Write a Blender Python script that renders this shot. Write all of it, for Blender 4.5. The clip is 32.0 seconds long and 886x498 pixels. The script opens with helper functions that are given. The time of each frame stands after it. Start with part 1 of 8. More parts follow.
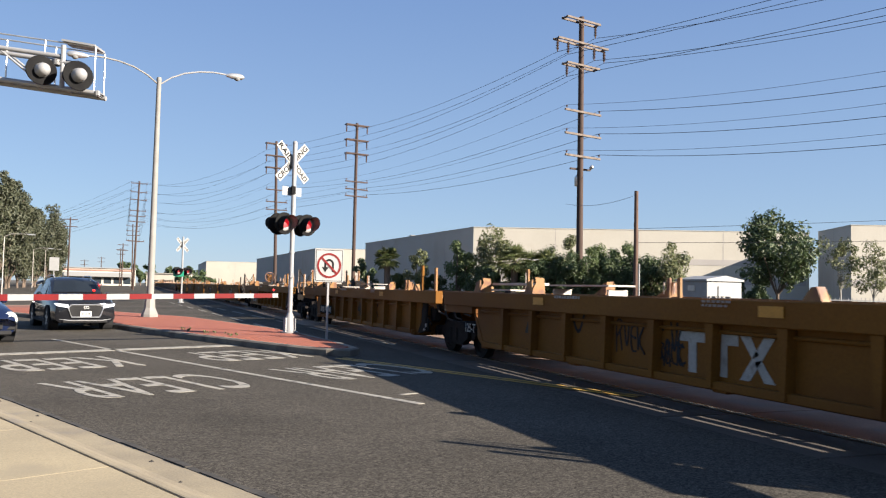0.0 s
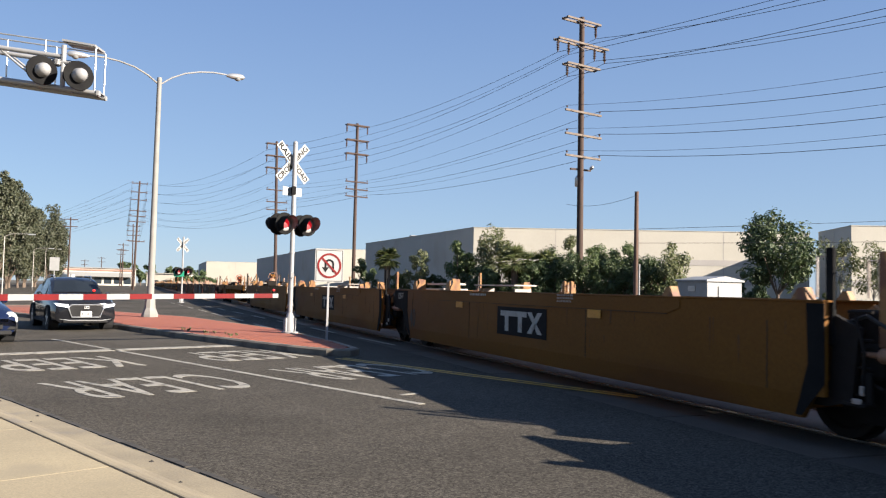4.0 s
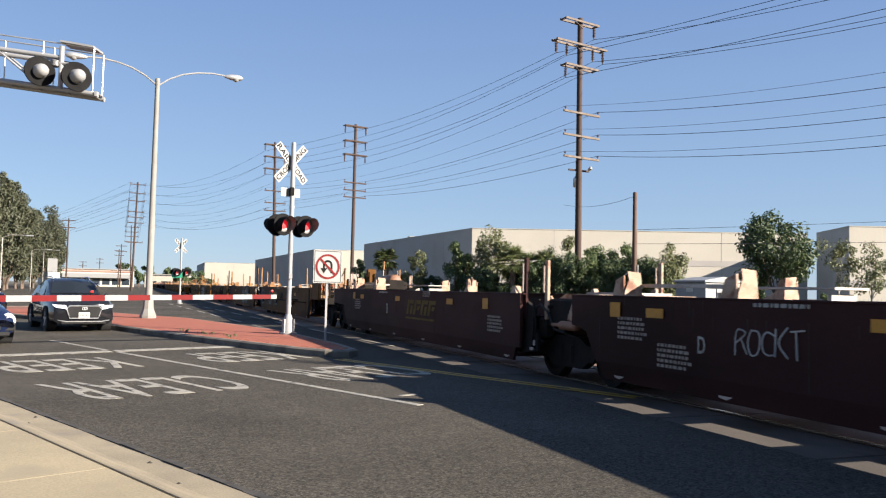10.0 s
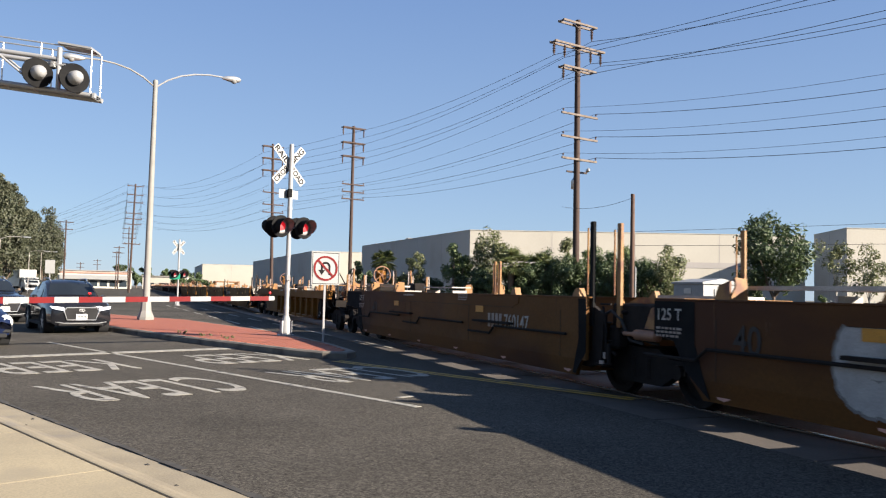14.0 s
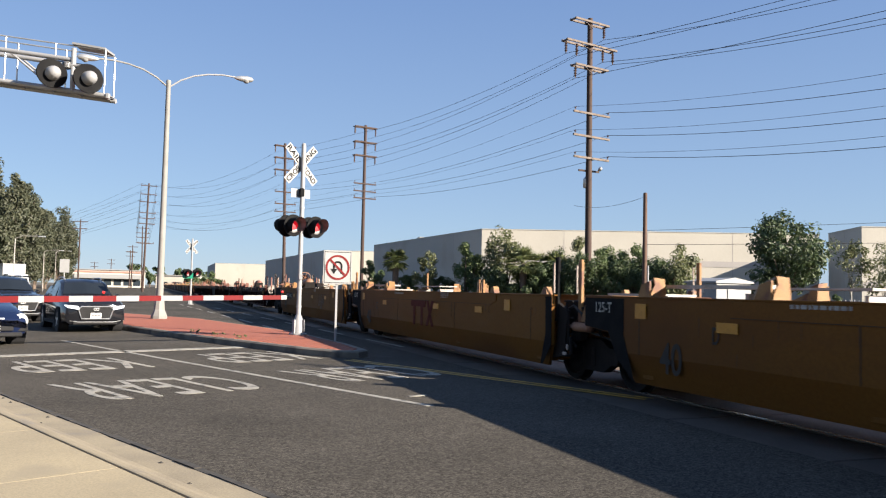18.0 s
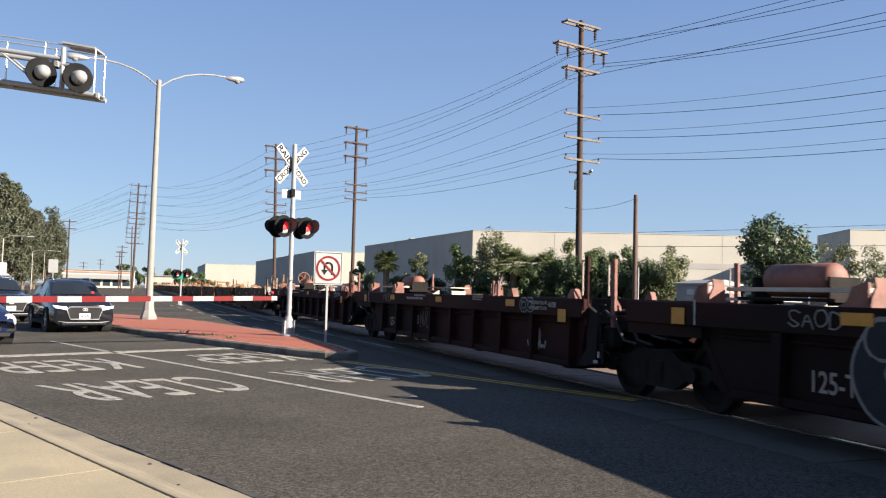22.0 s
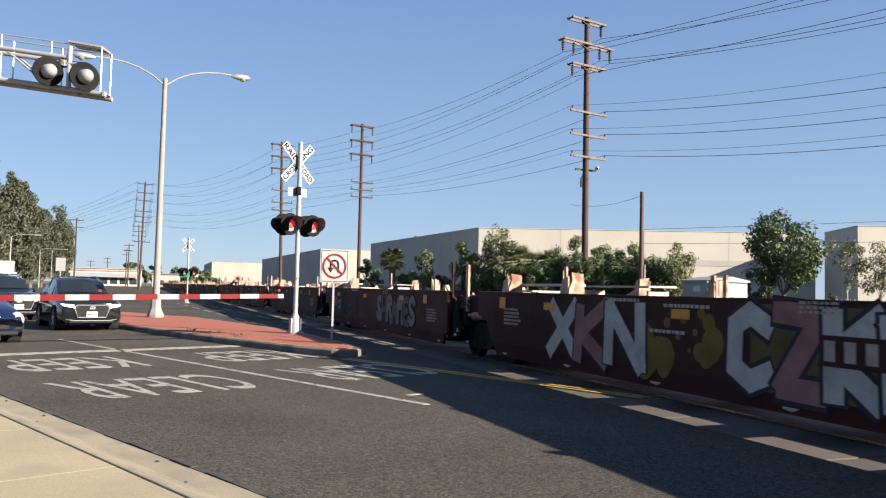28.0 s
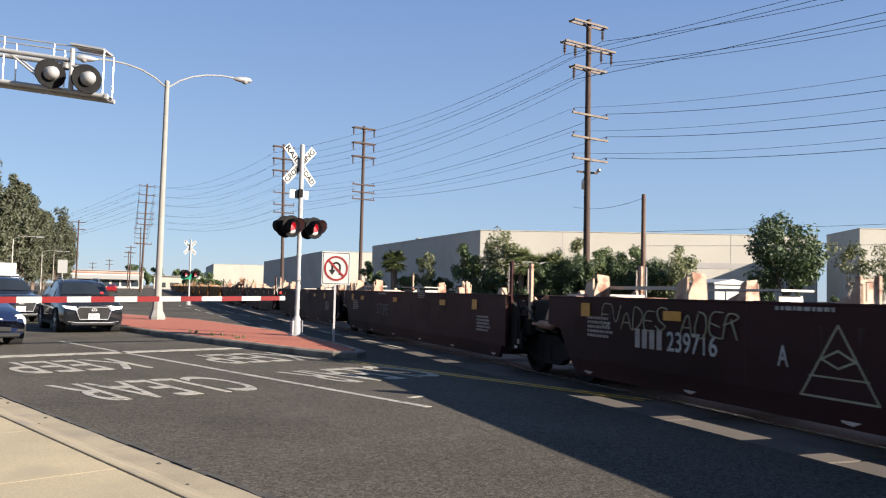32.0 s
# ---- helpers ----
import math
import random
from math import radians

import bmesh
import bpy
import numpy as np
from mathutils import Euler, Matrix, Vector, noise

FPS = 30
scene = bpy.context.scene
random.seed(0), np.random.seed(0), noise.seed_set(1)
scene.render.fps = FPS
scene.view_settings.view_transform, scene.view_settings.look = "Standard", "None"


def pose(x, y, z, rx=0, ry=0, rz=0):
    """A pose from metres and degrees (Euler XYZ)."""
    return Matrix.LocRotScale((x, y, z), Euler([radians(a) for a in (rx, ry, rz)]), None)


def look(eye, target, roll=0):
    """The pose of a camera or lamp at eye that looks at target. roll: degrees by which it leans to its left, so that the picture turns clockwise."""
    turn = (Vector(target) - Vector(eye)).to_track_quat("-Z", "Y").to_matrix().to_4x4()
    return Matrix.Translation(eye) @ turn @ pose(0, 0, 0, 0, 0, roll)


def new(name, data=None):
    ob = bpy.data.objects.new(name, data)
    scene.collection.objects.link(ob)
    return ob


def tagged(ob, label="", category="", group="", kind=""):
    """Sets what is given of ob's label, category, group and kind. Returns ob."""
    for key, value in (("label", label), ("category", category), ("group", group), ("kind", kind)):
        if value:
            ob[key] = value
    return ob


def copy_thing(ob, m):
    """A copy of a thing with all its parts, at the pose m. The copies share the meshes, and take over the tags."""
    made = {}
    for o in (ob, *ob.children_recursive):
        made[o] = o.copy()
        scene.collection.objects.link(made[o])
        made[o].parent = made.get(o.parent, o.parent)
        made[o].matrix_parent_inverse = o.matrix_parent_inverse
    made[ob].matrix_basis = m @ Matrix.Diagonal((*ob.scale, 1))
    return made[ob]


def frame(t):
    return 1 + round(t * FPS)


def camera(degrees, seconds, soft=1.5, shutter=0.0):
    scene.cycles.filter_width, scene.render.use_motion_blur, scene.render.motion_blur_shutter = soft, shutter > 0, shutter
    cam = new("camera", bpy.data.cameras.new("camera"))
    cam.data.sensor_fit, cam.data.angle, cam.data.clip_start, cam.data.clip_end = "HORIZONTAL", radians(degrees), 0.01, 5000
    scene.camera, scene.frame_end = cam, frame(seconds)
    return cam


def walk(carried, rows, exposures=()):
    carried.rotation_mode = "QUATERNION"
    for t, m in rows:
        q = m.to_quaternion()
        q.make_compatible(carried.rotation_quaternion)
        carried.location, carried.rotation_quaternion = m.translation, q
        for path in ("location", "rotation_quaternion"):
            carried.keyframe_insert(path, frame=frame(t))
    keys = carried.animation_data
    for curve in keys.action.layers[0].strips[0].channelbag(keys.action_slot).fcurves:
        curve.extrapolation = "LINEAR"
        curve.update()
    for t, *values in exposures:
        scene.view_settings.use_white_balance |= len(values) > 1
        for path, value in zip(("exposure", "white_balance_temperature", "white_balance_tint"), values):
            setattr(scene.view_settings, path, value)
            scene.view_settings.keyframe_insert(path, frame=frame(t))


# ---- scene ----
# ---------------------------------------------------------------- camera
EYE = Vector((0.0, 0.0, 1.45))


def aim(yaw, pitch, roll):
    """Camera pose: degrees right of +Y, up, and lean."""
    a, b = radians(yaw), radians(pitch)
    way = Vector((math.sin(a) * math.cos(b), math.cos(a) * math.cos(b), math.sin(b)))
    return look(EYE, EYE + way, roll)


CAMERA_TURNS = [
    (0, 20.803, 2.883, 1.300),
    (0.5, 20.780, 2.896, 1.295),
    (1, 20.728, 2.903, 1.338),
    (1.5, 20.716, 2.920, 1.301),
    (2, 20.737, 2.910, 1.346),
    (2.5, 20.782, 2.898, 1.350),
    (3, 20.785, 2.904, 1.327),
    (3.5, 20.781, 2.904, 1.333),
    (5.5, 20.815, 2.880, 1.379),
    (6, 20.843, 2.868, 1.352),
    (6.5, 20.817, 2.887, 1.395),
    (7, 20.781, 2.904, 1.333),
    (7.5, 20.728, 2.903, 1.338),
    (8, 20.761, 2.905, 1.371),
    (8.5, 20.883, 2.901, 1.349),
    (9, 20.923, 2.763, 1.349),
    (9.5, 20.889, 2.965, 1.279),
    (10, 20.899, 2.966, 1.300),
    (10.5, 20.883, 3.032, 1.289),
    (11, 20.993, 3.073, 1.372),
    (11.5, 21.074, 3.094, 1.336),
    (12, 21.060, 3.075, 1.369),
    (12.5, 21.060, 3.075, 1.369),
    (13, 21.071, 3.063, 1.398),
    (13.5, 21.049, 3.067, 1.350),
    (14, 21.042, 3.091, 1.306),
    (14.5, 20.973, 3.152, 1.247),
    (16.5, 20.358, 3.437, 0.697),
    (17, 19.964, 3.255, 0.858),
    (17.5, 20.128, 2.976, 1.285),
    (18, 20.198, 3.006, 1.316),
    (18.5, 20.480, 3.050, 1.400),
    (19, 20.611, 3.044, 1.447),
    (19.5, 20.584, 2.991, 1.515),
    (20, 20.484, 3.004, 1.420),
    (20.5, 20.487, 3.011, 1.406),
    (21, 20.587, 3.058, 1.490),
    (21.5, 20.759, 3.111, 1.507),
    (22, 20.850, 3.112, 1.462),
    (22.5, 20.870, 3.048, 1.496),
    (23, 20.868, 2.993, 1.479),
    (23.5, 20.847, 3.002, 1.523),
    (24, 20.774, 3.033, 1.551),
    (24.5, 20.708, 2.989, 1.510),
    (25, 20.700, 2.969, 1.526),
    (25.5, 20.636, 2.924, 1.457),
    (27.5, 20.371, 2.965, 1.371),
    (28, 20.426, 2.921, 1.344),
    (28.5, 20.413, 2.966, 1.346),
    (29, 20.355, 3.025, 1.355),
    (29.5, 20.384, 3.026, 1.373),
    (30, 20.419, 3.009, 1.386),
    (30.5, 20.406, 3.026, 1.350),
    (31, 20.373, 3.085, 1.355),
    (31.5, 20.348, 3.136, 1.324),
    (32, 20.307, 3.085, 1.387),
]
cam = camera(58.0, 32.0, soft=1.2, shutter=0.05)
walk(cam, [(t, aim(a, b, c)) for t, a, b, c in CAMERA_TURNS], exposures=[(0, 1.85, 6500, 12), (32, 1.85, 6500, 12)])

# ---------------------------------------------------------------- world and sun
SUN_COMPASS, SUN_HEIGHT = 135.0, 21.6
world = bpy.data.worlds.new("sky")
scene.world = world
world.use_nodes = True
wn = world.node_tree.nodes
sky = wn.new("ShaderNodeTexSky")
sky.sky_type, sky.sun_disc = "NISHITA", False
sky.sun_elevation, sky.sun_rotation = radians(SUN_HEIGHT), radians(SUN_COMPASS)
sky.air_density, sky.dust_density, sky.ozone_density, sky.altitude = 1.0, 0.15, 4.0, 60
wn["Background"].inputs["Strength"].default_value = 0.050
haze = wn.new("ShaderNodeMix")
haze.data_type = "RGBA"
haze.inputs["Factor"].default_value = 0.78
air = wn.new("ShaderNodeMix")
air.data_type = "RGBA"
air.inputs["A"].default_value, air.inputs["B"].default_value = (2.22, 3.12, 4.20, 1), (1.05, 1.80, 3.50, 1)
way_up, split, rise = wn.new("ShaderNodeTexCoord"), wn.new("ShaderNodeSeparateXYZ"), wn.new("ShaderNodeMapRange")
rise.inputs["From Max"].default_value = 0.40
world.node_tree.links.new(way_up.outputs["Generated"], split.inputs["Vector"])
world.node_tree.links.new(split.outputs["Z"], rise.inputs["Value"])
world.node_tree.links.new(rise.outputs["Result"], air.inputs["Factor"])
world.node_tree.links.new(air.outputs["Result"], haze.inputs["B"])
world.node_tree.links.new(sky.outputs["Color"], haze.inputs["A"])
world.node_tree.links.new(haze.outputs["Result"], wn["Background"].inputs["Color"])
sun = new("sun", bpy.data.lights.new("sun", "SUN"))
sun.data.energy, sun.data.angle, sun.data.color = 5.0, radians(0.53), (1.0, 0.905, 0.765)
_a, _b = radians(SUN_COMPASS), radians(SUN_HEIGHT)
SUN_WAY = Vector((math.sin(_a) * math.cos(_b), math.cos(_a) * math.cos(_b), math.sin(_b)))
sun.matrix_basis = look(SUN_WAY * 200, (0, 0, 0))


# ---------------------------------------------------------------- materials
def surf(name, c1, c2=None, scale=6.0, rough=0.7, metal=0.0, bump=0.15, fine=60.0, stain=None, stain_scale=0.7,
         stain_at=0.55, vary=0.0, streak=(1, 1, 1), emit=None, emit_strength=0.0, spec=0.5, grain=0.25):
    """A surface with broad variation, fine grain, optional stains and fine relief."""
    m = bpy.data.materials.new(name)
    m.use_nodes = True
    nt = m.node_tree
    nodes, link = nt.nodes, nt.links.new
    bsdf = nodes["Principled BSDF"]
    c2 = c2 or tuple(min(1, v * 0.8) for v in c1)
    tc = nodes.new("ShaderNodeTexCoord")
    mp = nodes.new("ShaderNodeMapping")
    mp.inputs["Scale"].default_value = streak
    link(tc.outputs["Object"], mp.inputs["Vector"])

    def noise_tex(s, detail=4.0, mapped=True):
        n = nodes.new("ShaderNodeTexNoise")
        n.inputs["Scale"].default_value, n.inputs["Detail"].default_value = s, detail
        link(mp.outputs["Vector"] if mapped else tc.outputs["Object"], n.inputs["Vector"])
        return n.outputs["Fac"]

    def ramp(fac, a, b):
        r = nodes.new("ShaderNodeMapRange")
        r.inputs["From Min"].default_value, r.inputs["From Max"].default_value = a, b
        link(fac, r.inputs["Value"])
        return r.outputs["Result"]

    def mix(fac, a, b, mode="MIX"):
        x = nodes.new("ShaderNodeMix")
        x.data_type, x.blend_type = "RGBA", mode
        for sock, v in ((x.inputs["Factor"], fac), (x.inputs["A"], a), (x.inputs["B"], b)):
            if hasattr(v, "is_output"):
                link(v, sock)
            elif isinstance(v, (int, float)):
                sock.default_value = v
            else:
                sock.default_value = (*v, 1)
        return x.outputs["Result"]

    col = mix(ramp(noise_tex(scale), 0.35, 0.65), c1, c2)
    g = noise_tex(fine, 2.0, False)
    if grain:
        col = mix(ramp(g, 0.3, 0.7), col, mix(1.0, col, (1 - grain,) * 3, "MULTIPLY"))
    if stain:
        col = mix(ramp(noise_tex(stain_scale, 6.0), stain_at, stain_at + 0.12), col, stain)
    if vary:
        oi = nodes.new("ShaderNodeObjectInfo")
        v = nodes.new("ShaderNodeMapRange")
        v.inputs["To Min"].default_value, v.inputs["To Max"].default_value = 1 - vary, 1 + vary * 0.6
        link(oi.outputs["Random"], v.inputs["Value"])
        comb = nodes.new("ShaderNodeCombineColor")
        for k in ("Red", "Green", "Blue"):
            link(v.outputs["Result"], comb.inputs[k])
        col = mix(1.0, col, comb.outputs["Color"], "MULTIPLY")
    link(col, bsdf.inputs["Base Color"])
    bsdf.inputs["Metallic"].default_value = metal
    bsdf.inputs["Specular IOR Level"].default_value = spec
    rr = nodes.new("ShaderNodeMapRange")
    rr.inputs["To Min"].default_value, rr.inputs["To Max"].default_value = max(0.03, rough - 0.12), min(1, rough + 0.1)
    link(noise_tex(scale * 2.3), rr.inputs["Value"])
    link(rr.outputs["Result"], bsdf.inputs["Roughness"])
    if bump:
        b = nodes.new("ShaderNodeBump")
        b.inputs["Strength"].default_value, b.inputs["Distance"].default_value = bump, 0.25 / fine
        link(g, b.inputs["Height"])
        link(b.outputs["Normal"], bsdf.inputs["Normal"])
    if emit:
        bsdf.inputs["Emission Color"].default_value = (*emit, 1)
        bsdf.inputs["Emission Strength"].default_value = emit_strength
    return m


def asphalt(name):
    """Aged asphalt: pale and dark stones, broad patches, wheel tracks and thin cracks."""
    m = surf(name, (0.0485, 0.0435, 0.036), (0.064, 0.0572, 0.0475), 0.30, 0.92, bump=0.7, fine=85, stain=(0.041, 0.0368, 0.0305), stain_scale=0.16, stain_at=0.52, grain=0.0, spec=0.08)
    nt = m.node_tree
    nodes, link = nt.nodes, nt.links.new
    bsdf = nodes["Principled BSDF"]
    base = bsdf.inputs["Base Color"].links[0].from_socket
    tc = nodes.new("ShaderNodeTexCoord")

    def mult(col, fac):
        x = nodes.new("ShaderNodeMix")
        x.data_type, x.blend_type = "RGBA", "MULTIPLY"
        x.inputs["Factor"].default_value = 1.0
        c = nodes.new("ShaderNodeCombineColor")
        for k in ("Red", "Green", "Blue"):
            link(fac, c.inputs[k])
        link(col, x.inputs["A"])
        link(c.outputs["Color"], x.inputs["B"])
        return x.outputs["Result"]

    def rng(sock, a, b, lo, hi):
        r = nodes.new("ShaderNodeMapRange")
        for k, v in (("From Min", a), ("From Max", b), ("To Min", lo), ("To Max", hi)):
            r.inputs[k].default_value = v
        link(sock, r.inputs["Value"])
        return r.outputs["Result"]

    for scale, lo, hi in ((60.0, 0.5, 1.65), (150.0, 0.7, 1.35), (24.0, 0.88, 1.12)):
        v = nodes.new("ShaderNodeTexVoronoi")
        v.inputs["Scale"].default_value = scale
        link(tc.outputs["Object"], v.inputs["Vector"])
        sep = nodes.new("ShaderNodeSeparateColor")
        link(v.outputs["Color"], sep.inputs["Color"])
        base = mult(base, rng(sep.outputs["Red"], 0.0, 1.0, lo, hi))
    n = nodes.new("ShaderNodeTexNoise")
    n.inputs["Scale"].default_value, n.inputs["Detail"].default_value = 1.6, 5.0
    link(tc.outputs["Object"], n.inputs["Vector"])
    add = nodes.new("ShaderNodeMix")
    add.data_type = "VECTOR"
    add.inputs["Factor"].default_value = 0.12
    link(tc.outputs["Object"], add.inputs["A"])
    link(n.outputs["Color"], add.inputs["B"])
    crack = nodes.new("ShaderNodeTexVoronoi")
    crack.feature = "DISTANCE_TO_EDGE"
    crack.inputs["Scale"].default_value = 0.42
    link(add.outputs["Result"], crack.inputs["Vector"])
    where = nodes.new("ShaderNodeTexNoise")
    where.inputs["Scale"].default_value = 0.5
    link(tc.outputs["Object"], where.inputs["Vector"])
    thin = nodes.new("ShaderNodeMath")
    thin.operation = "ADD"
    link(crack.outputs["Distance"], thin.inputs[0])
    link(rng(where.outputs["Fac"], 0.46, 0.54, 0.05, 0.0), thin.inputs[1])
    base = mult(base, rng(thin.outputs["Value"], 0.002, 0.006, 0.80, 1.0))
    link(base, bsdf.inputs["Base Color"])
    return m


M_ASPHALT = asphalt("asphalt")
M_GROUND = surf("dry_ground", (0.087, 0.07221, 0.05481), (0.05655, 0.05481, 0.03654), 0.12, 0.95, bump=0.4, fine=9, stain=(0.1131, 0.09396, 0.0696), stain_scale=0.05)
M_BALLAST = surf("dusty_ballast", (0.27, 0.21, 0.165), (0.19, 0.155, 0.13), 1.3, 0.95, bump=0.8, fine=28, stain=(0.12, 0.10, 0.09), stain_scale=0.5, grain=0.5)
M_CONCRETE = surf("pale_concrete", (0.3511, 0.2882, 0.1785), (0.2878, 0.2373, 0.1503), 0.9, 0.88, bump=0.25, fine=70, stain=(0.2317, 0.1933, 0.1284), stain_scale=1.1, stain_at=0.6, vary=0.05)
M_KERB = surf("kerb_concrete", (0.2809, 0.2339, 0.1534), (0.2247, 0.1865, 0.1252), 2.2, 0.88, bump=0.3, fine=60, stain=(0.1545, 0.1355, 0.1127), stain_scale=1.6, stain_at=0.6)
M_BRICK = surf("red_paver", (0.2875, 0.08329, 0.04361), (0.2415, 0.06664, 0.03591), 3.0, 0.85, bump=0.3, fine=40, vary=0.18)
M_JOINT = surf("mortar", (0.2173, 0.08021, 0.04845), None, 3.0, 0.95, bump=0.2)
M_WHITE_LINE = surf("road_paint_white", (0.3239, 0.3008, 0.2501), (0.2616, 0.2466, 0.2056), 3.0, 0.75, bump=0.3, fine=70, stain=(0.07987, 0.07481, 0.06627), stain_scale=6.0, stain_at=0.53)
M_YELLOW_LINE = surf("road_paint_yellow", (0.4785, 0.2871, 0.0435), (0.348, 0.2175, 0.0522), 3.0, 0.75, bump=0.3, fine=70, stain=(0.1044, 0.087, 0.0696), stain_scale=4.0, stain_at=0.56)
M_STEEL_WHITE = surf("silver_painted_steel", (0.2631, 0.2631, 0.2631), (0.2241, 0.2241, 0.2265), 2.0, 0.4, 0.0, bump=0.05, fine=30, stain=(0.1949, 0.1754, 0.151), stain_scale=2.5, stain_at=0.66, grain=0.08)
M_ALU = surf("aluminium", (0.5394, 0.5394, 0.522), (0.435, 0.435, 0.435), 3.0, 0.38, 0.7, bump=0.05, grain=0.1)
M_LAMP_POLE = surf("lamp_pole_concrete", (0.2266, 0.2181, 0.2011), (0.187, 0.1813, 0.1671), 2.0, 0.8, bump=0.15, fine=50, grain=0.15)
M_WOOD = surf("weathered_pole_wood", (0.062, 0.036, 0.0275), (0.040, 0.0245, 0.019), 3.0, 0.9, bump=0.4, fine=20, streak=(6, 6, 0.25))
M_WOOD_PALE = surf("bleached_crossarm_wood", (0.155, 0.122, 0.10), (0.105, 0.08, 0.064), 4.0, 0.85, bump=0.3, fine=20)
M_WOOD_RED = surf("reddish_pole_wood", (0.1131, 0.06525, 0.04524), (0.0783, 0.04524, 0.03306), 3.0, 0.9, bump=0.4, fine=20, streak=(6, 6, 0.25))
M_INSUL = surf("insulator_glaze", (0.10, 0.06, 0.045), None, 5.0, 0.25, bump=0)
M_WIRE = surf("wire", (0.035, 0.035, 0.04), None, 5.0, 0.6, 0.3, bump=0)
M_BLACK = surf("black_paint", (0.009, 0.009, 0.010), (0.015, 0.015, 0.015), 3.0, 0.9, bump=0.05, spec=0.08)
M_RUBBER = surf("tyre_rubber", (0.016, 0.016, 0.017), (0.03, 0.028, 0.026), 5.0, 0.85, bump=0.1)
M_RED_REFLECT = surf("red_sheeting", (0.1363, 0.007697, 0.008793), (0.1143, 0.006595, 0.007697), 3.0, 0.45, bump=0.05, grain=0.05, spec=0.15)
M_WHITE = surf("white_sheeting", (0.2382, 0.2382, 0.2341), (0.2143, 0.2143, 0.2103), 3.0, 0.45, bump=0.03, grain=0.05)
M_RED_LENS = surf("red_lens_lit", (0.20, 0.006, 0.01), None, 8.0, 0.6, bump=0.0, emit=(1.0, 0.01, 0.025), emit_strength=0.16)
M_RED_GLOW = surf("red_gate_lamp_lit", (0.5, 0.01, 0.01), None, 8.0, 0.25, bump=0.0, emit=(1.0, 0.03, 0.02), emit_strength=0.25)
M_GREEN_SIGN = surf("green_sign", (0.01, 0.22, 0.13), None, 3.0, 0.4, bump=0.0)
M_WALL_CREAM = surf("cream_concrete_wall", (0.4401, 0.4111, 0.3499), (0.4078, 0.3793, 0.3224), 0.25, 0.9, bump=0.15, fine=8, stain=(0.3754, 0.3379, 0.2738), stain_scale=0.15, stain_at=0.6, grain=0.06)
M_WALL_GREY = surf("grey_painted_wall", (0.352, 0.328, 0.304), (0.32, 0.3, 0.28), 0.25, 0.9, bump=0.1, fine=8, grain=0.06)
M_ROOF = surf("roof_felt", (0.35, 0.33, 0.30), None, 0.3, 0.9, bump=0.1)
M_TERRACOTTA = surf("faded_red_fascia", (0.45, 0.22, 0.17), None, 0.5, 0.8, bump=0.1)
M_BARK = surf("bark", (0.15, 0.11, 0.08), (0.09, 0.065, 0.05), 5.0, 0.95, bump=0.5, fine=25, streak=(4, 4, 0.6))


def leafmat(name, c1, c2, vary=0.35):
    """Leaf cards: colour differs from leaf to leaf, a little light passes through."""
    m = bpy.data.materials.new(name)
    m.use_nodes = True
    nt = m.node_tree
    nodes, link = nt.nodes, nt.links.new
    bsdf = nodes["Principled BSDF"]
    geo = nodes.new("ShaderNodeNewGeometry")
    x = nodes.new("ShaderNodeMix")
    x.data_type = "RGBA"
    x.inputs["A"].default_value, x.inputs["B"].default_value = (*c1, 1), (*c2, 1)
    link(geo.outputs["Random Per Island"], x.inputs["Factor"])
    link(x.outputs["Result"], bsdf.inputs["Base Color"])
    bsdf.inputs["Roughness"].default_value = 0.55
    bsdf.inputs["Transmission Weight"].default_value = 0.0
    tr = nodes.new("ShaderNodeBsdfTranslucent")
    link(x.outputs["Result"], tr.inputs["Color"])
    ms = nodes.new("ShaderNodeMixShader")
    ms.inputs["Fac"].default_value = 0.25
    link(bsdf.outputs["BSDF"], ms.inputs[1])
    link(tr.outputs["BSDF"], ms.inputs[2])
    link(ms.outputs["Shader"], nodes["Material Output"].inputs["Surface"])
    return m


M_LEAF = leafmat("leaves_green", (0.04785, 0.0783, 0.02262), (0.1087, 0.1392, 0.04785))
M_LEAF_DARK = leafmat("leaves_dark", (0.0261, 0.04872, 0.0174), (0.06525, 0.09135, 0.03132))
M_LEAF_OLIVE = leafmat("leaves_olive", (0.07395, 0.09135, 0.0348), (0.1479, 0.1522, 0.06525))
# street trees: darker, and greyed for the haze of distance
M_LEAF_STREET = leafmat("leaves_hazy_grey", (0.0348, 0.0435, 0.02262), (0.07395, 0.07656, 0.0435))
M_PALM = leafmat("palm_fronds", (0.04785, 0.07395, 0.02175), (0.1131, 0.1218, 0.0435))


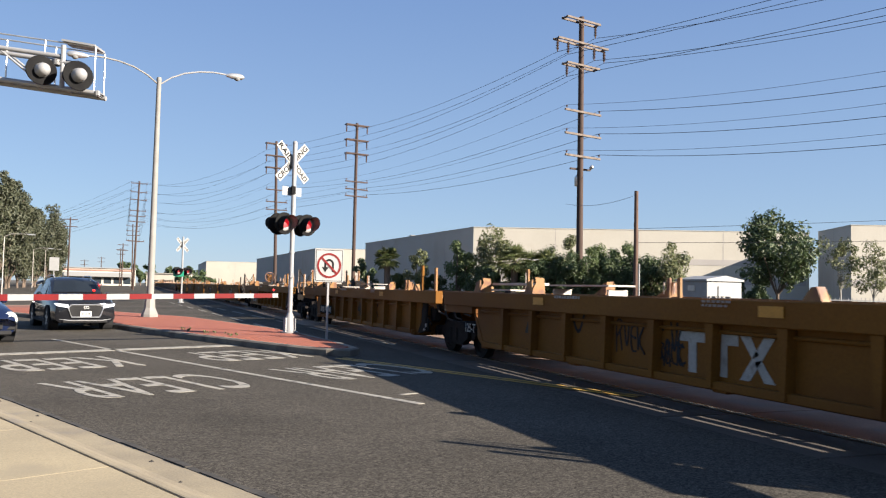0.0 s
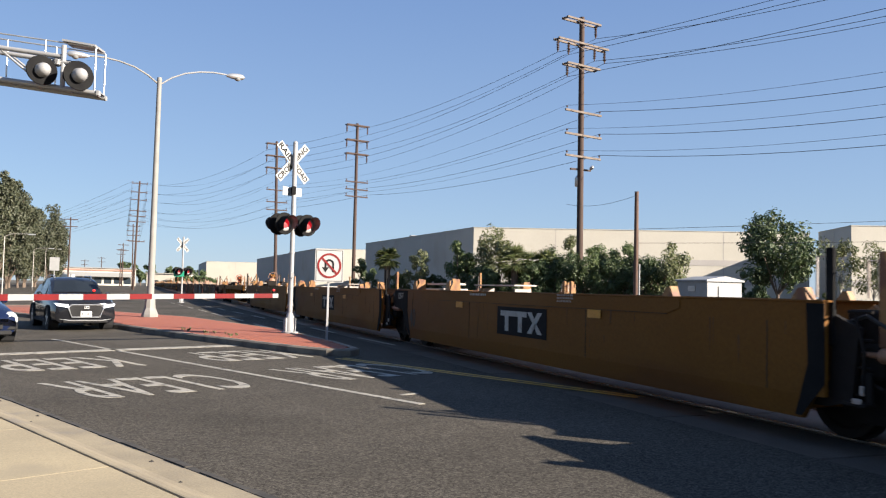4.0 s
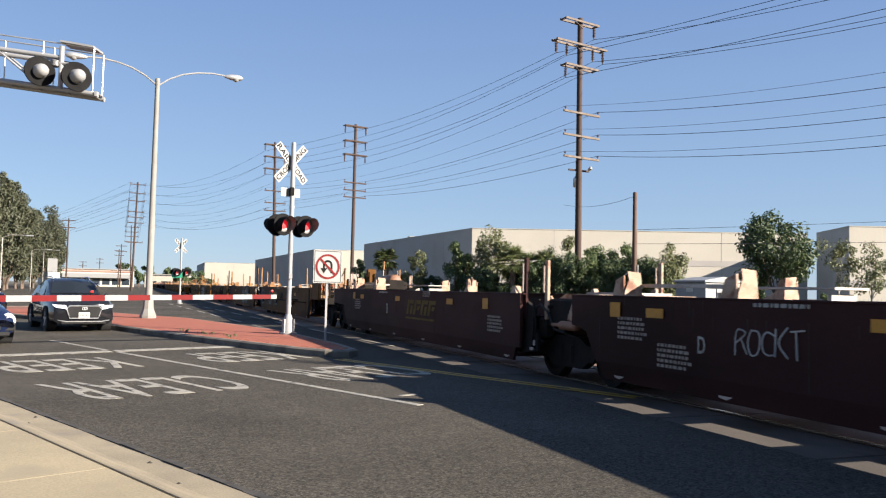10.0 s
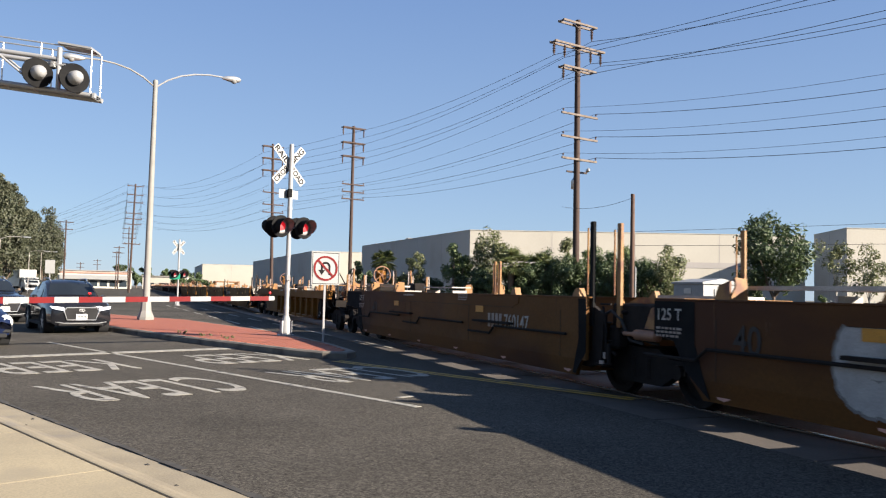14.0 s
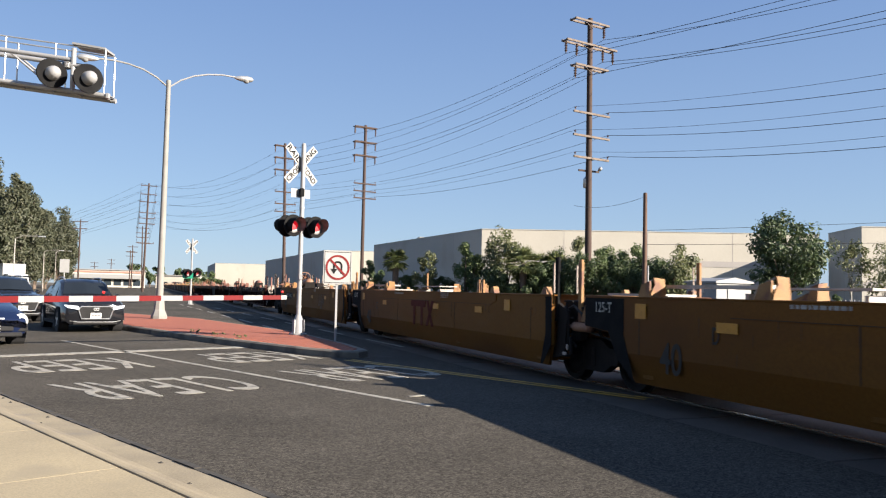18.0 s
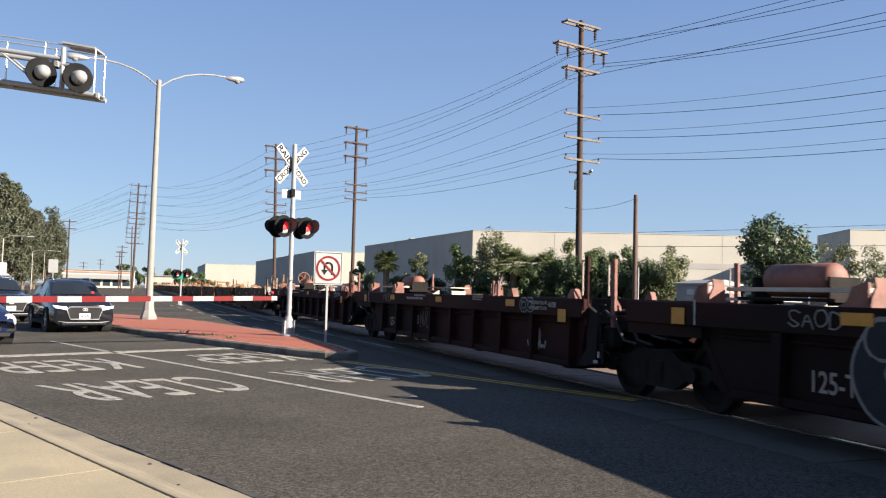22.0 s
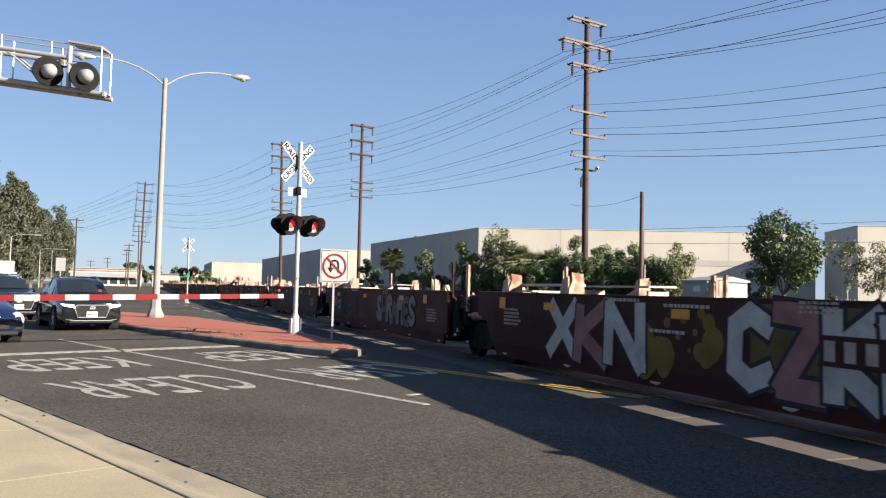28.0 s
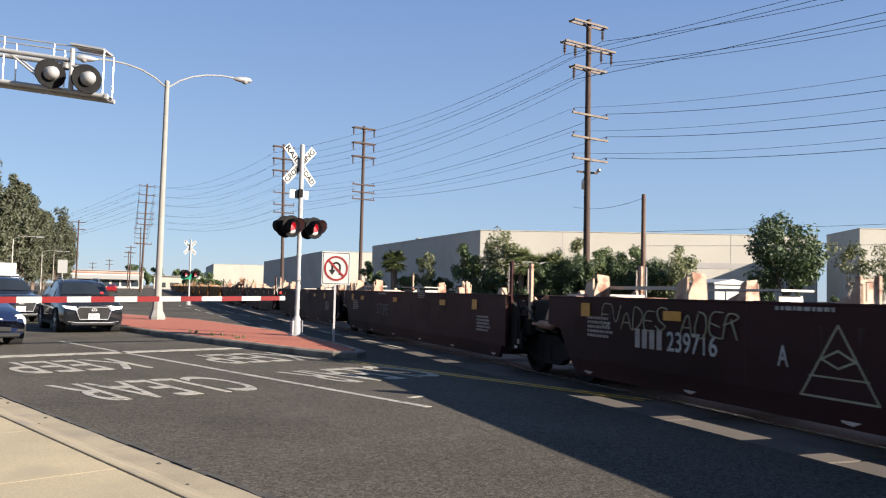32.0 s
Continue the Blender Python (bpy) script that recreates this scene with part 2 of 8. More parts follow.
# ---------------------------------------------------------------- mesh building
class Shape:
    """Collects vertices and faces for one mesh."""

    def __init__(self):
        self.v, self.f = [], []

    def add(self, verts, faces):
        k = len(self.v)
        self.v += [tuple(p) for p in verts]
        self.f += [tuple(i + k for i in q) for q in faces]
        return self

    def box(self, c, s, m=None, bev=0.0):
        """A box by centre and size, with its edges chamfered when bev is given."""
        x, y, z = (v / 2 for v in s)
        if bev <= 0:
            vs = [Vector((a * x, b * y, d * z)) for a in (-1, 1) for b in (-1, 1) for d in (-1, 1)]
            fs = [(0, 1, 3, 2), (4, 6, 7, 5), (0, 4, 5, 1), (2, 3, 7, 6), (0, 2, 6, 4), (1, 5, 7, 3)]
        else:
            bev = min(bev, x * 0.45, y * 0.45, z * 0.45)
            vs, idx, fs = [], {}, []
            for a in (-1, 1):
                for b in (-1, 1):
                    for d in (-1, 1):
                        for ax in range(3):
                            p = [a * (x - bev), b * (y - bev), d * (z - bev)]
                            p[ax] = (a, b, d)[ax] * (x, y, z)[ax]
                            idx[a, b, d, ax] = len(vs)
                            vs.append(Vector(p))
            for a in (-1, 1):
                fs.append([idx[a, b, d, 0] for b, d in ((-1, -1), (1, -1), (1, 1), (-1, 1))][::a])
                fs.append([idx[d, a, b, 1] for b, d in ((-1, -1), (1, -1), (1, 1), (-1, 1))][::a])
                fs.append([idx[b, d, a, 2] for b, d in ((-1, -1), (1, -1), (1, 1), (-1, 1))][::a])
            for a in (-1, 1):
                for b in (-1, 1):
                    fs.append([idx[a, b, -1, 0], idx[a, b, 1, 0], idx[a, b, 1, 1], idx[a, b, -1, 1]][::a * b])
                    fs.append([idx[-1, a, b, 1], idx[1, a, b, 1], idx[1, a, b, 2], idx[-1, a, b, 2]][::a * b])
                    fs.append([idx[b, -1, a, 2], idx[b, 1, a, 2], idx[b, 1, a, 0], idx[b, -1, a, 0]][::a * b])
                    for d in (-1, 1):
                        fs.append([idx[a, b, d, 0], idx[a, b, d, 1], idx[a, b, d, 2]][::a * b * d])
        c = Vector(c)
        vs = [(m @ p if m else p) + c for p in vs]
        return self.add(vs, fs)

    def tube(self, a, b, r, r2=None, n=10, caps=True):
        """A round bar from a to b."""
        a, b = Vector(a), Vector(b)
        r2 = r if r2 is None else r2
        d = (b - a).normalized()
        s = d.orthogonal().normalized()
        t = d.cross(s)
        ring = [math.cos(2 * math.pi * i / n) * s + math.sin(2 * math.pi * i / n) * t for i in range(n)]
        vs = [a + q * r for q in ring] + [b + q * r2 for q in ring]
        fs = [(i, (i + 1) % n, n + (i + 1) % n, n + i) for i in range(n)]
        if caps:
            fs += [tuple(range(n))[::-1], tuple(range(n, 2 * n))]
        return self.add(vs, fs)

    def pipe(self, pts, r, n=8):
        """A bent round bar through points, one connected piece."""
        pts = [Vector(p) for p in pts]
        vs, side = [], None
        for i, p in enumerate(pts):
            d = (pts[min(i + 1, len(pts) - 1)] - pts[max(i - 1, 0)]).normalized()
            if d.length < 0.5:
                d = (pts[i] - pts[i - 1]).normalized()
            side = d.orthogonal() if side is None else side - d * side.dot(d)
            side.normalize()
            up = d.cross(side)
            vs += [p + (math.cos(2 * math.pi * k / n) * side + math.sin(2 * math.pi * k / n) * up) * r for k in range(n)]
        m = len(pts)
        fs = [(i * n + k, i * n + (k + 1) % n, (i + 1) * n + (k + 1) % n, (i + 1) * n + k) for i in range(m - 1) for k in range(n)]
        return self.add(vs, fs + [tuple(range(n))[::-1], tuple(range((m - 1) * n, m * n))])

    def lathe(self, c, axis, prof, n=20, caps=True):
        """Rings (distance along axis, radius) round an axis through c."""
        c, d = Vector(c), Vector(axis).normalized()
        s = d.orthogonal().normalized()
        t = d.cross(s)
        vs, fs = [], []
        for h, r in prof:
            vs += [c + d * h + (math.cos(2 * math.pi * i / n) * s + math.sin(2 * math.pi * i / n) * t) * max(r, 1e-4) for i in range(n)]
        for k in range(len(prof) - 1):
            fs += [(k * n + i, k * n + (i + 1) % n, (k + 1) * n + (i + 1) % n, (k + 1) * n + i) for i in range(n)]
        if caps:
            fs += [tuple(range(n))[::-1], tuple(range((len(prof) - 1) * n, len(prof) * n))]
        return self.add(vs, fs)

    def prism(self, poly, h0, h1, axis=2):
        """A polygon pushed along an axis; poly in the two other axes, in order."""
        n = len(poly)

        def put(p, h):
            return {2: (p[0], p[1], h), 0: (h, p[0], p[1]), 1: (p[0], h, p[1])}[axis]

        vs = [put(p, h0) for p in poly] + [put(p, h1) for p in poly]
        area = sum(poly[i][0] * poly[(i + 1) % n][1] - poly[(i + 1) % n][0] * poly[i][1] for i in range(n))
        fl = (area > 0) != (axis == 1)
        fs = [(i, (i + 1) % n, n + (i + 1) % n, n + i) for i in range(n)] + [tuple(range(n))[::-1], tuple(range(n, 2 * n))]
        if not fl:
            fs = [q[::-1] for q in fs]
        return self.add(vs, fs)


def mesh_of(name, sh, material, smooth=False):
    me = bpy.data.meshes.new(name)
    me.from_pydata(sh.v, [], sh.f)
    if smooth:
        me.shade_smooth()
        me.set_sharp_from_angle(angle=radians(40))
    me.materials.append(material)
    return me


def part(name, sh, material, parent, label="", smooth=False):
    """One mesh object under a thing or under a part."""
    ob = new(name, sh if isinstance(sh, bpy.types.Mesh) else mesh_of(name, sh, material, smooth))
    ob.parent = parent
    return tagged(ob, label)


def thing(name, m, label, category, group="", kind=""):
    """An Empty at the base of a thing, which parents its parts."""
    ob = new(name)
    ob.empty_display_size = 0.3
    ob.matrix_basis = m
    return tagged(ob, label, category, group, kind)


def solo(name, sh, material, label, category="", group="", kind="", m=None, smooth=False):
    ob = new(name, mesh_of(name, sh, material, smooth))
    if m is not None:
        ob.matrix_basis = m
    return tagged(ob, label, category, group, kind)


LETTERS = {}


def letters(text, height, material, width=None, depth=0.004, shear=0.0, bold=0.012):
    """Raised letters of a given cap height, centred, reading along x with y up."""
    key = (text, height, material.name, width, depth)
    if key in LETTERS:
        return LETTERS[key]
    cu = bpy.data.curves.new("lettering", "FONT")
    cu.body, cu.size, cu.align_x, cu.align_y, cu.extrude, cu.shear, cu.offset = text, 1.0, "CENTER", "CENTER", depth, shear, bold
    ob = bpy.data.objects.new("lettering", cu)
    me = bpy.data.meshes.new_from_object(ob)
    bpy.data.objects.remove(ob)
    xs, ys = [v.co.x for v in me.vertices], [v.co.y for v in me.vertices]
    w, h = max(xs) - min(xs), max(ys) - min(ys)
    cx, cy = (max(xs) + min(xs)) / 2, (max(ys) + min(ys)) / 2
    sy = height / h
    sx = (width / w) if width else sy
    for v in me.vertices:
        v.co = ((v.co.x - cx) * sx, (v.co.y - cy) * sy, v.co.z)
    me.materials.clear()
    me.materials.append(material)
    me.name = "lettering"
    LETTERS[key] = me
    return me


# the street runs slantwise to the track: n across it, u along it
UX, UY = 0.395, -0.919


def street(n, u, z=0.0):
    return Vector((n * 0.919 + u * UX, n * 0.395 + u * UY, z))

# ---------------------------------------------------------------- ground, street and track
GROUND = Shape()
GROUND.add([(-2500, -2500, -0.06), (2500, -2500, -0.06), (2500, 2500, -0.06), (-2500, 2500, -0.06)], [(0, 1, 2, 3)])
solo("ground", GROUND, M_GROUND, "dry sandy ground with patches of grass", "ground", kind="structure")

ROAD = Shape()
ROAD.prism([(5.82, -5.94), (5.82, 420.0), (-70.0, 420.0), tuple(street(3.0, -60)[:2])], -0.3, 0.0)
solo("road", ROAD, M_ASPHALT, "dark grey worn asphalt street", "road", kind="structure")
ROAD2 = Shape().prism([(9.7, -14.97), tuple(street(3.0, 110)[:2]), tuple(street(20.0, 110)[:2]), (9.7, 28.1)], -0.3, -0.004)
solo("road_beyond", ROAD2, M_ASPHALT, "dark grey asphalt street beyond the track", "road", kind="structure")
BED = Shape().prism([(5.82, -760), (9.7, -760), (9.7, 760), (5.82, 760)], -0.3, -0.03)
solo("track_bed", BED, M_BALLAST, "dusty tan ballast under the rails", "ballast", kind="structure")

# kerb and pavement where the camera stands
kerb = solo("kerb", Shape().add(*(lambda prof: (
    [street(n, u, z) for u in (60, -60) for n, z in prof],
    [(i, i + 1, len(prof) + i + 1, len(prof) + i) for i in range(len(prof) - 1)]))(
    [(3.0, -0.2), (3.0, 0.012), (2.70, 0.022), (2.62, 0.04), (2.55, 0.075), (2.48, 0.115), (2.40, 0.143), (2.34, 0.152), (2.325, 0.15), (2.315, 0.12), (2.31, -0.2)])),
    M_KERB, "weathered concrete kerb and gutter along the street", "kerb", kind="structure")
walkway = thing("pavement", pose(0, 0, 0), "pale concrete pavement slabs along the kerb", "pavement", kind="structure")
part("bed", Shape().prism([tuple(street(n, u)[:2]) for n, u in ((2.30, 60), (-30, 60), (-30, -60), (2.30, -60))], -0.2, 0.12), M_KERB, walkway)
for i in range(-12, 14):
    for j in range(3):
        a, b = 2.295 - j * 1.55, 2.295 - j * 1.55 - 1.543
        c, d = -i * 1.9, -i * 1.9 + 1.893
        part("slab", Shape().prism([tuple(street(n, u)[:2]) for n, u in ((a, d), (b, d), (b, c), (a, c))], 0.0, 0.152), M_CONCRETE, walkway)

# broken lip of asphalt along the gutter, darker than street and kerb, with small stones
M_LIP = surf("dark_gutter_lip", (0.022, 0.020, 0.018), (0.05, 0.044, 0.036), 6.0, 0.95, bump=0.4, fine=30)
rng = random.Random(3)
lip = Shape()
u0 = -26.0
while u0 < 12:
    du = rng.uniform(0.12, 0.4)
    w0 = rng.uniform(0.015, 0.045)
    lip.prism([tuple(street(n, u)[:2]) for n, u in ((3.0 + w0, u0), (2.985 - w0 * 0.4, u0), (2.985 - w0 * 0.4, u0 + du), (3.0 + w0 * rng.uniform(0.6, 1.4), u0 + du))], -0.05, 0.016 + rng.uniform(0, 0.012))
    u0 += du * 0.98
    if rng.random() < 0.25:
        n = rng.uniform(2.6, 2.97)
        lip.lathe(street(n, u0, 0.02), (0, 0, 1), [(-0.02, 0.03), (0.0, 0.02), (0.012, 0.0)], 6)
tagged(solo("gutter_edge", lip, M_LIP, "dark broken asphalt lip and grit along the gutter", "kerb", kind="structure"))

# rails and sleepers
M_RAIL = surf("rail_steel", (0.16, 0.11, 0.08), (0.10, 0.075, 0.06), 4.0, 0.6, 0.6, bump=0.1)
M_RAIL_TOP = surf("polished_rail_head", (0.55, 0.53, 0.5), None, 4.0, 0.25, 0.9, bump=0.02)
for x in (7.03, 8.47):
    rail = thing("rail", pose(x, 0, 0), "rusty steel rail with a polished head", "rail", "rails of the track")
    part("rail_body", Shape().prism([(-0.07, -0.16), (0.07, -0.16), (0.035, -0.13), (0.012, -0.10), (0.012, -0.035), (0.034, -0.02), (0.034, -0.004), (-0.034, -0.004), (-0.034, -0.02), (-0.012, -0.035), (-0.012, -0.10), (-0.035, -0.13)], -760, 760, 1), M_RAIL, rail)
    part("rail_head", Shape().box((0, 0, -0.001), (0.05, 1520, 0.006)), M_RAIL_TOP, rail)

# crossing panels beside and between the rails
M_PANEL = surf("crossing_panel_concrete", (0.075, 0.06, 0.048), (0.058, 0.047, 0.038), 1.4, 0.9, bump=0.3, fine=40, stain=(0.042, 0.034, 0.029), stain_scale=0.9, vary=0.2, grain=0.35)
# dusty tan, made paler and pinker for the sunlit strip under the cars
M_PANEL_TAN = surf("dusty_sunlit_panel", (0.245, 0.155, 0.108), (0.185, 0.12, 0.085), 1.4, 0.9, bump=0.3, fine=40, stain=(0.14, 0.105, 0.085), stain_scale=0.9, vary=0.15, grain=0.35)
panels = thing("crossing_panels", pose(0, 0, 0), "worn concrete crossing panels along the rails", "crossing panel", kind="structure")
panel_a = mesh_of("panel", Shape().box((0, 0, 0), (1.10, 2.40, 0.1), bev=0.012), M_PANEL)
panel_b = mesh_of("panel", Shape().box((0, 0, 0), (1.24, 2.40, 0.1), bev=0.012), M_PANEL_TAN)
panel_c = mesh_of("panel", Shape().box((0, 0, 0), (0.66, 2.40, 0.1), bev=0.012), M_PANEL_TAN)
for i in range(-3, 12):
    for me, x in ((panel_a, 6.38), (panel_b, 7.75), (panel_c, 8.90)):
        part("panel", me, None, panels).location = (x, i * 2.43 + 2.0, -0.062)

# street markings
marks = thing("street_markings", pose(0, 0, 0), "worn white and yellow street markings on the asphalt", "road marking", kind="structure")


def stripe(name, n0, u0, n1, u1, w, mat):
    a, b = street(n0, u0), street(n1, u1)
    d = (b - a).normalized()
    s = Vector((-d.y, d.x, 0)) * w / 2
    part(name, Shape().prism([tuple(p[:2]) for p in (a - s, b - s, b + s, a + s)], 0.0, 0.005), mat, marks)


stripe("stop_line", 3.6, -17.05, 10.05, -17.2, 0.42, M_WHITE_LINE)
stripe("lane_line", 6.9, -20.9, 6.9, -7.45, 0.11, M_WHITE_LINE)
for k in range(6):
    stripe("lane_dash", 6.9, -26 - k * 12, 6.9, -29.5 - k * 12, 0.11, M_WHITE_LINE)
for o in (-0.09, 0.09):
    stripe("centre_line", 9.93 + o, -13.2, 9.93 + o, -6.2, 0.09, M_YELLOW_LINE)
for k in range(7):
    y = 19.6 + k * 5.4
    a, b = Vector((6.2 - (y - 19.4) * 0.056, y, 0)), Vector((6.2 - (y - 16.4) * 0.056, y + 3.0, 0))
    part("edge_dash", Shape().prism([(a.x - 0.05, a.y), (a.x + 0.05, a.y), (b.x + 0.05, b.y), (b.x - 0.05, b.y)], 0.0, 0.005), M_WHITE_LINE, marks)
    part("far_lane_dash", Shape().prism([(a.x - 1.95, a.y + 8), (a.x - 1.85, a.y + 8), (b.x - 1.85, b.y + 8), (b.x - 1.95, b.y + 8)], 0.0, 0.005), M_WHITE_LINE, marks)
part("lane_scrap", Shape().prism([tuple(street(7.25, -8.3)[:2]), tuple(street(7.55, -8.3)[:2]), tuple(street(7.55, -8.22)[:2]), tuple(street(7.25, -8.22)[:2])], 0, 0.005), M_WHITE_LINE, marks)
TURN = Matrix(((-0.919, UX, 0, 0), (-0.395, UY, 0, 0), (0, 0, -1, 0), (0, 0, 0, 1)))
for word, n, u, w, h in (("KEEP", 5.05, -14.75, 2.1, 2.05), ("CLEAR", 5.0, -11.05, 2.45, 2.0), ("KEEP", 8.6, -14.75, 2.1, 2.05), ("CLEAR", 8.65, -11.05, 2.3, 2.0)):
    ob = part("lettering", letters(word, h, M_WHITE_LINE, w, 0.002, bold=0.003), None, marks)
    p = street(n, u, 0.004)
    ob.matrix_basis = Matrix.Translation(p) @ Matrix(((-0.919, UX, 0, 0), (-0.395, UY, 0, 0), (0, 0, 1, 0), (0, 0, 0, 1)))

# ---------------------------------------------------------------- median island
ISLAND = [(-8.5, 44.0), (-1.64, 29.64), (-0.77, 27.34), (1.23, 22.0), (2.47, 19.14), (3.22, 17.5), (3.75, 16.6), (4.2, 16.45), (4.5, 16.9), (4.52, 18.7), (4.16, 24.07), (3.33, 27.48), (2.03, 32.83), (-0.99, 38.37), (-5.0, 47.0)]
ic = Vector((sum(p[0] for p in ISLAND) / len(ISLAND), sum(p[1] for p in ISLAND) / len(ISLAND)))


def inset(poly, d):
    """The polygon moved inwards by d."""
    out, n = [], len(poly)
    for i in range(n):
        a, b, c = Vector(poly[i - 1]), Vector(poly[i]), Vector(poly[(i + 1) % n])
        e, f = (b - a).normalized(), (c - b).normalized()
        q = (Vector((-e.y, e.x)) + Vector((-f.y, f.x))).normalized()
        k = d / max(0.35, q.dot(Vector((-e.y, e.x))))
        out.append(tuple(b + q * k))
    return out


SIGN = 1 if sum(ISLAND[i - 1][0] * ISLAND[i][1] - ISLAND[i][0] * ISLAND[i - 1][1] for i in range(len(ISLAND))) > 0 else -1
M_KERB_OLD = surf("stained_kerb", (0.19, 0.165, 0.13), (0.12, 0.105, 0.085), 1.6, 0.92, bump=0.3, fine=50, stain=(0.06, 0.052, 0.045), stain_scale=1.2, stain_at=0.5)
island = thing("median_island", pose(0, 0, 0), "raised median island of red pavers with concrete kerb", "median", kind="structure")
OUT, MID, INN = inset(ISLAND, -0.03 * SIGN), ISLAND, inset(ISLAND, 0.16 * SIGN)
nk = len(ISLAND)
part("island_kerb", Shape().add([(*p, -0.1) for p in OUT] + [(*p, 0.12) for p in OUT] + [(*p, 0.15) for p in inset(ISLAND, 0.02 * SIGN)] + [(*p, 0.15) for p in INN] + [(*p, 0.0) for p in INN],
     [(r * nk + i, r * nk + (i + 1) % nk, (r + 1) * nk + (i + 1) % nk, (r + 1) * nk + i) for r in range(4) for i in range(nk)]), M_KERB_OLD, island, "stained grey concrete kerb")
part("paver_bed", Shape().prism(INN, 0.0, 0.135), M_JOINT, island)


def inside(p, poly):
    hit = False
    for i in range(len(poly)):
        a, b = poly[i - 1], poly[i]
        if (a[1] > p[1]) != (b[1] > p[1]) and p[0] < (b[0] - a[0]) * (p[1] - a[1]) / (b[1] - a[1]) + a[0]:
            hit = not hit
    return hit


# red pavers laid in a running bond; the ones round the signal singly
PAVER = mesh_of("paver", Shape().box((0, 0, 0), (0.196, 0.096, 0.03), bev=0.006), M_BRICK)
rest = Shape()
inner = inset(ISLAND, 0.18 * SIGN)
count = 0
for r in range(-2, 300):
    for c in range(0, 80):
        n, u = 8.0 + c * 0.2 + (0.1 if r % 2 else 0), -13.0 - r * 0.1
        p = street(n, u)
        if not inside((p.x, p.y), inner):
            continue
        if p.y < 20.6 and count < 300:
            count += 1
            ob = part("paver", PAVER, None, island)
            ob.matrix_basis = Matrix.Translation((p.x, p.y, 0.136)) @ Matrix.Rotation(math.atan2(0.395, 0.919), 4, "Z")
        elif p.y < 42:
            rest.box((p.x, p.y, 0.136), (0.196, 0.096, 0.03), Matrix.Rotation(math.atan2(0.395, 0.919), 3, "Z"))
tagged(part("pavers", rest, M_BRICK, island), kind="stuff")


# ---------------------------------------------------------------- signals
def bar_between(sh, a, b, w, h):
    """A flat bar from a to b, width w sideways, height h upwards."""
    a, b = Vector(a), Vector(b)
    d = b - a
    m = d.to_track_quat("X", "Z").to_matrix()
    return sh.box((a + b) / 2, (d.length, w, h), m)


FACE = Vector((UX, UY, 0))


def turn_to(d):
    """Local -Y faces along d."""
    return Matrix.Rotation(math.atan2(d.x, -d.y), 4, "Z")


M_LENS_DIM = surf("red_lens_dim", (0.16, 0.012, 0.016), None, 8.0, 0.2, bump=0.0, emit=(1.0, 0.03, 0.04), emit_strength=0.03)


# grey that stands in for sunlight inside the black hoods
M_HOOD = surf("sunlit_hood_grey", (0.22, 0.215, 0.21), (0.13, 0.125, 0.12), 9.0, 0.4, bump=0.1)


def flasher(parent, p, d, lit=True, dim=False):
    """A round flashing light with black background, hood and lens facing d."""
    d = Vector(d).normalized()
    p = Vector(p)
    bg = part("background_disc", Shape().lathe(p, d, [(-0.02, 0.30), (0.0, 0.305), (0.012, 0.30), (0.012, 0.17)], 28), M_BLACK, parent, smooth=True)
    part("housing", Shape().lathe(p - d * 0.26, d, [(0, 0.03), (0.03, 0.09), (0.10, 0.13), (0.25, 0.15)], 22), M_STEEL_WHITE if not lit else M_BLACK, bg, smooth=True)
    part("lens", Shape().lathe(p + d * 0.012, d, [(0.0, 0.15), (0.012, 0.14), (0.022, 0.08), (0.026, 0.0)], 22), M_LENS_DIM if dim else M_RED_LENS, bg, "lit red lens", smooth=True)
    s = Vector((-d.y, d.x, 0))
    # pale ring: the sunlit gleam round the lens, put into the colour
    part("lens_rim", Shape().lathe(p + d * 0.013, d, [(0.0, 0.205), (0.012, 0.20), (0.02, 0.15), (0.012, 0.12)], 24, caps=False), M_HOOD, bg, smooth=True)
    n, up = 22, Vector((0, 0, 1))
    # black hood, then a grey inner skin coloured as if sunlit
    for nm, r, mt in (("hood", 0.215, M_BLACK), ("hood_lining", 0.208, M_HOOD)):
        vs = []
        for k in range(n + 1):
            a = math.pi * (-0.32 + 1.64 * k / n)
            ext = 0.10 + 0.26 * max(0.0, math.sin(math.pi * k / n)) ** 0.6
            for e in (0.0, ext):
                vs.append(p + d * (0.012 + e) + s * math.cos(a) * r + up * math.sin(a) * r)
        part(nm, Shape().add(vs, [(2 * k, 2 * k + 1, 2 * k + 3, 2 * k + 2) for k in range(n)]), mt, bg)
    return bg


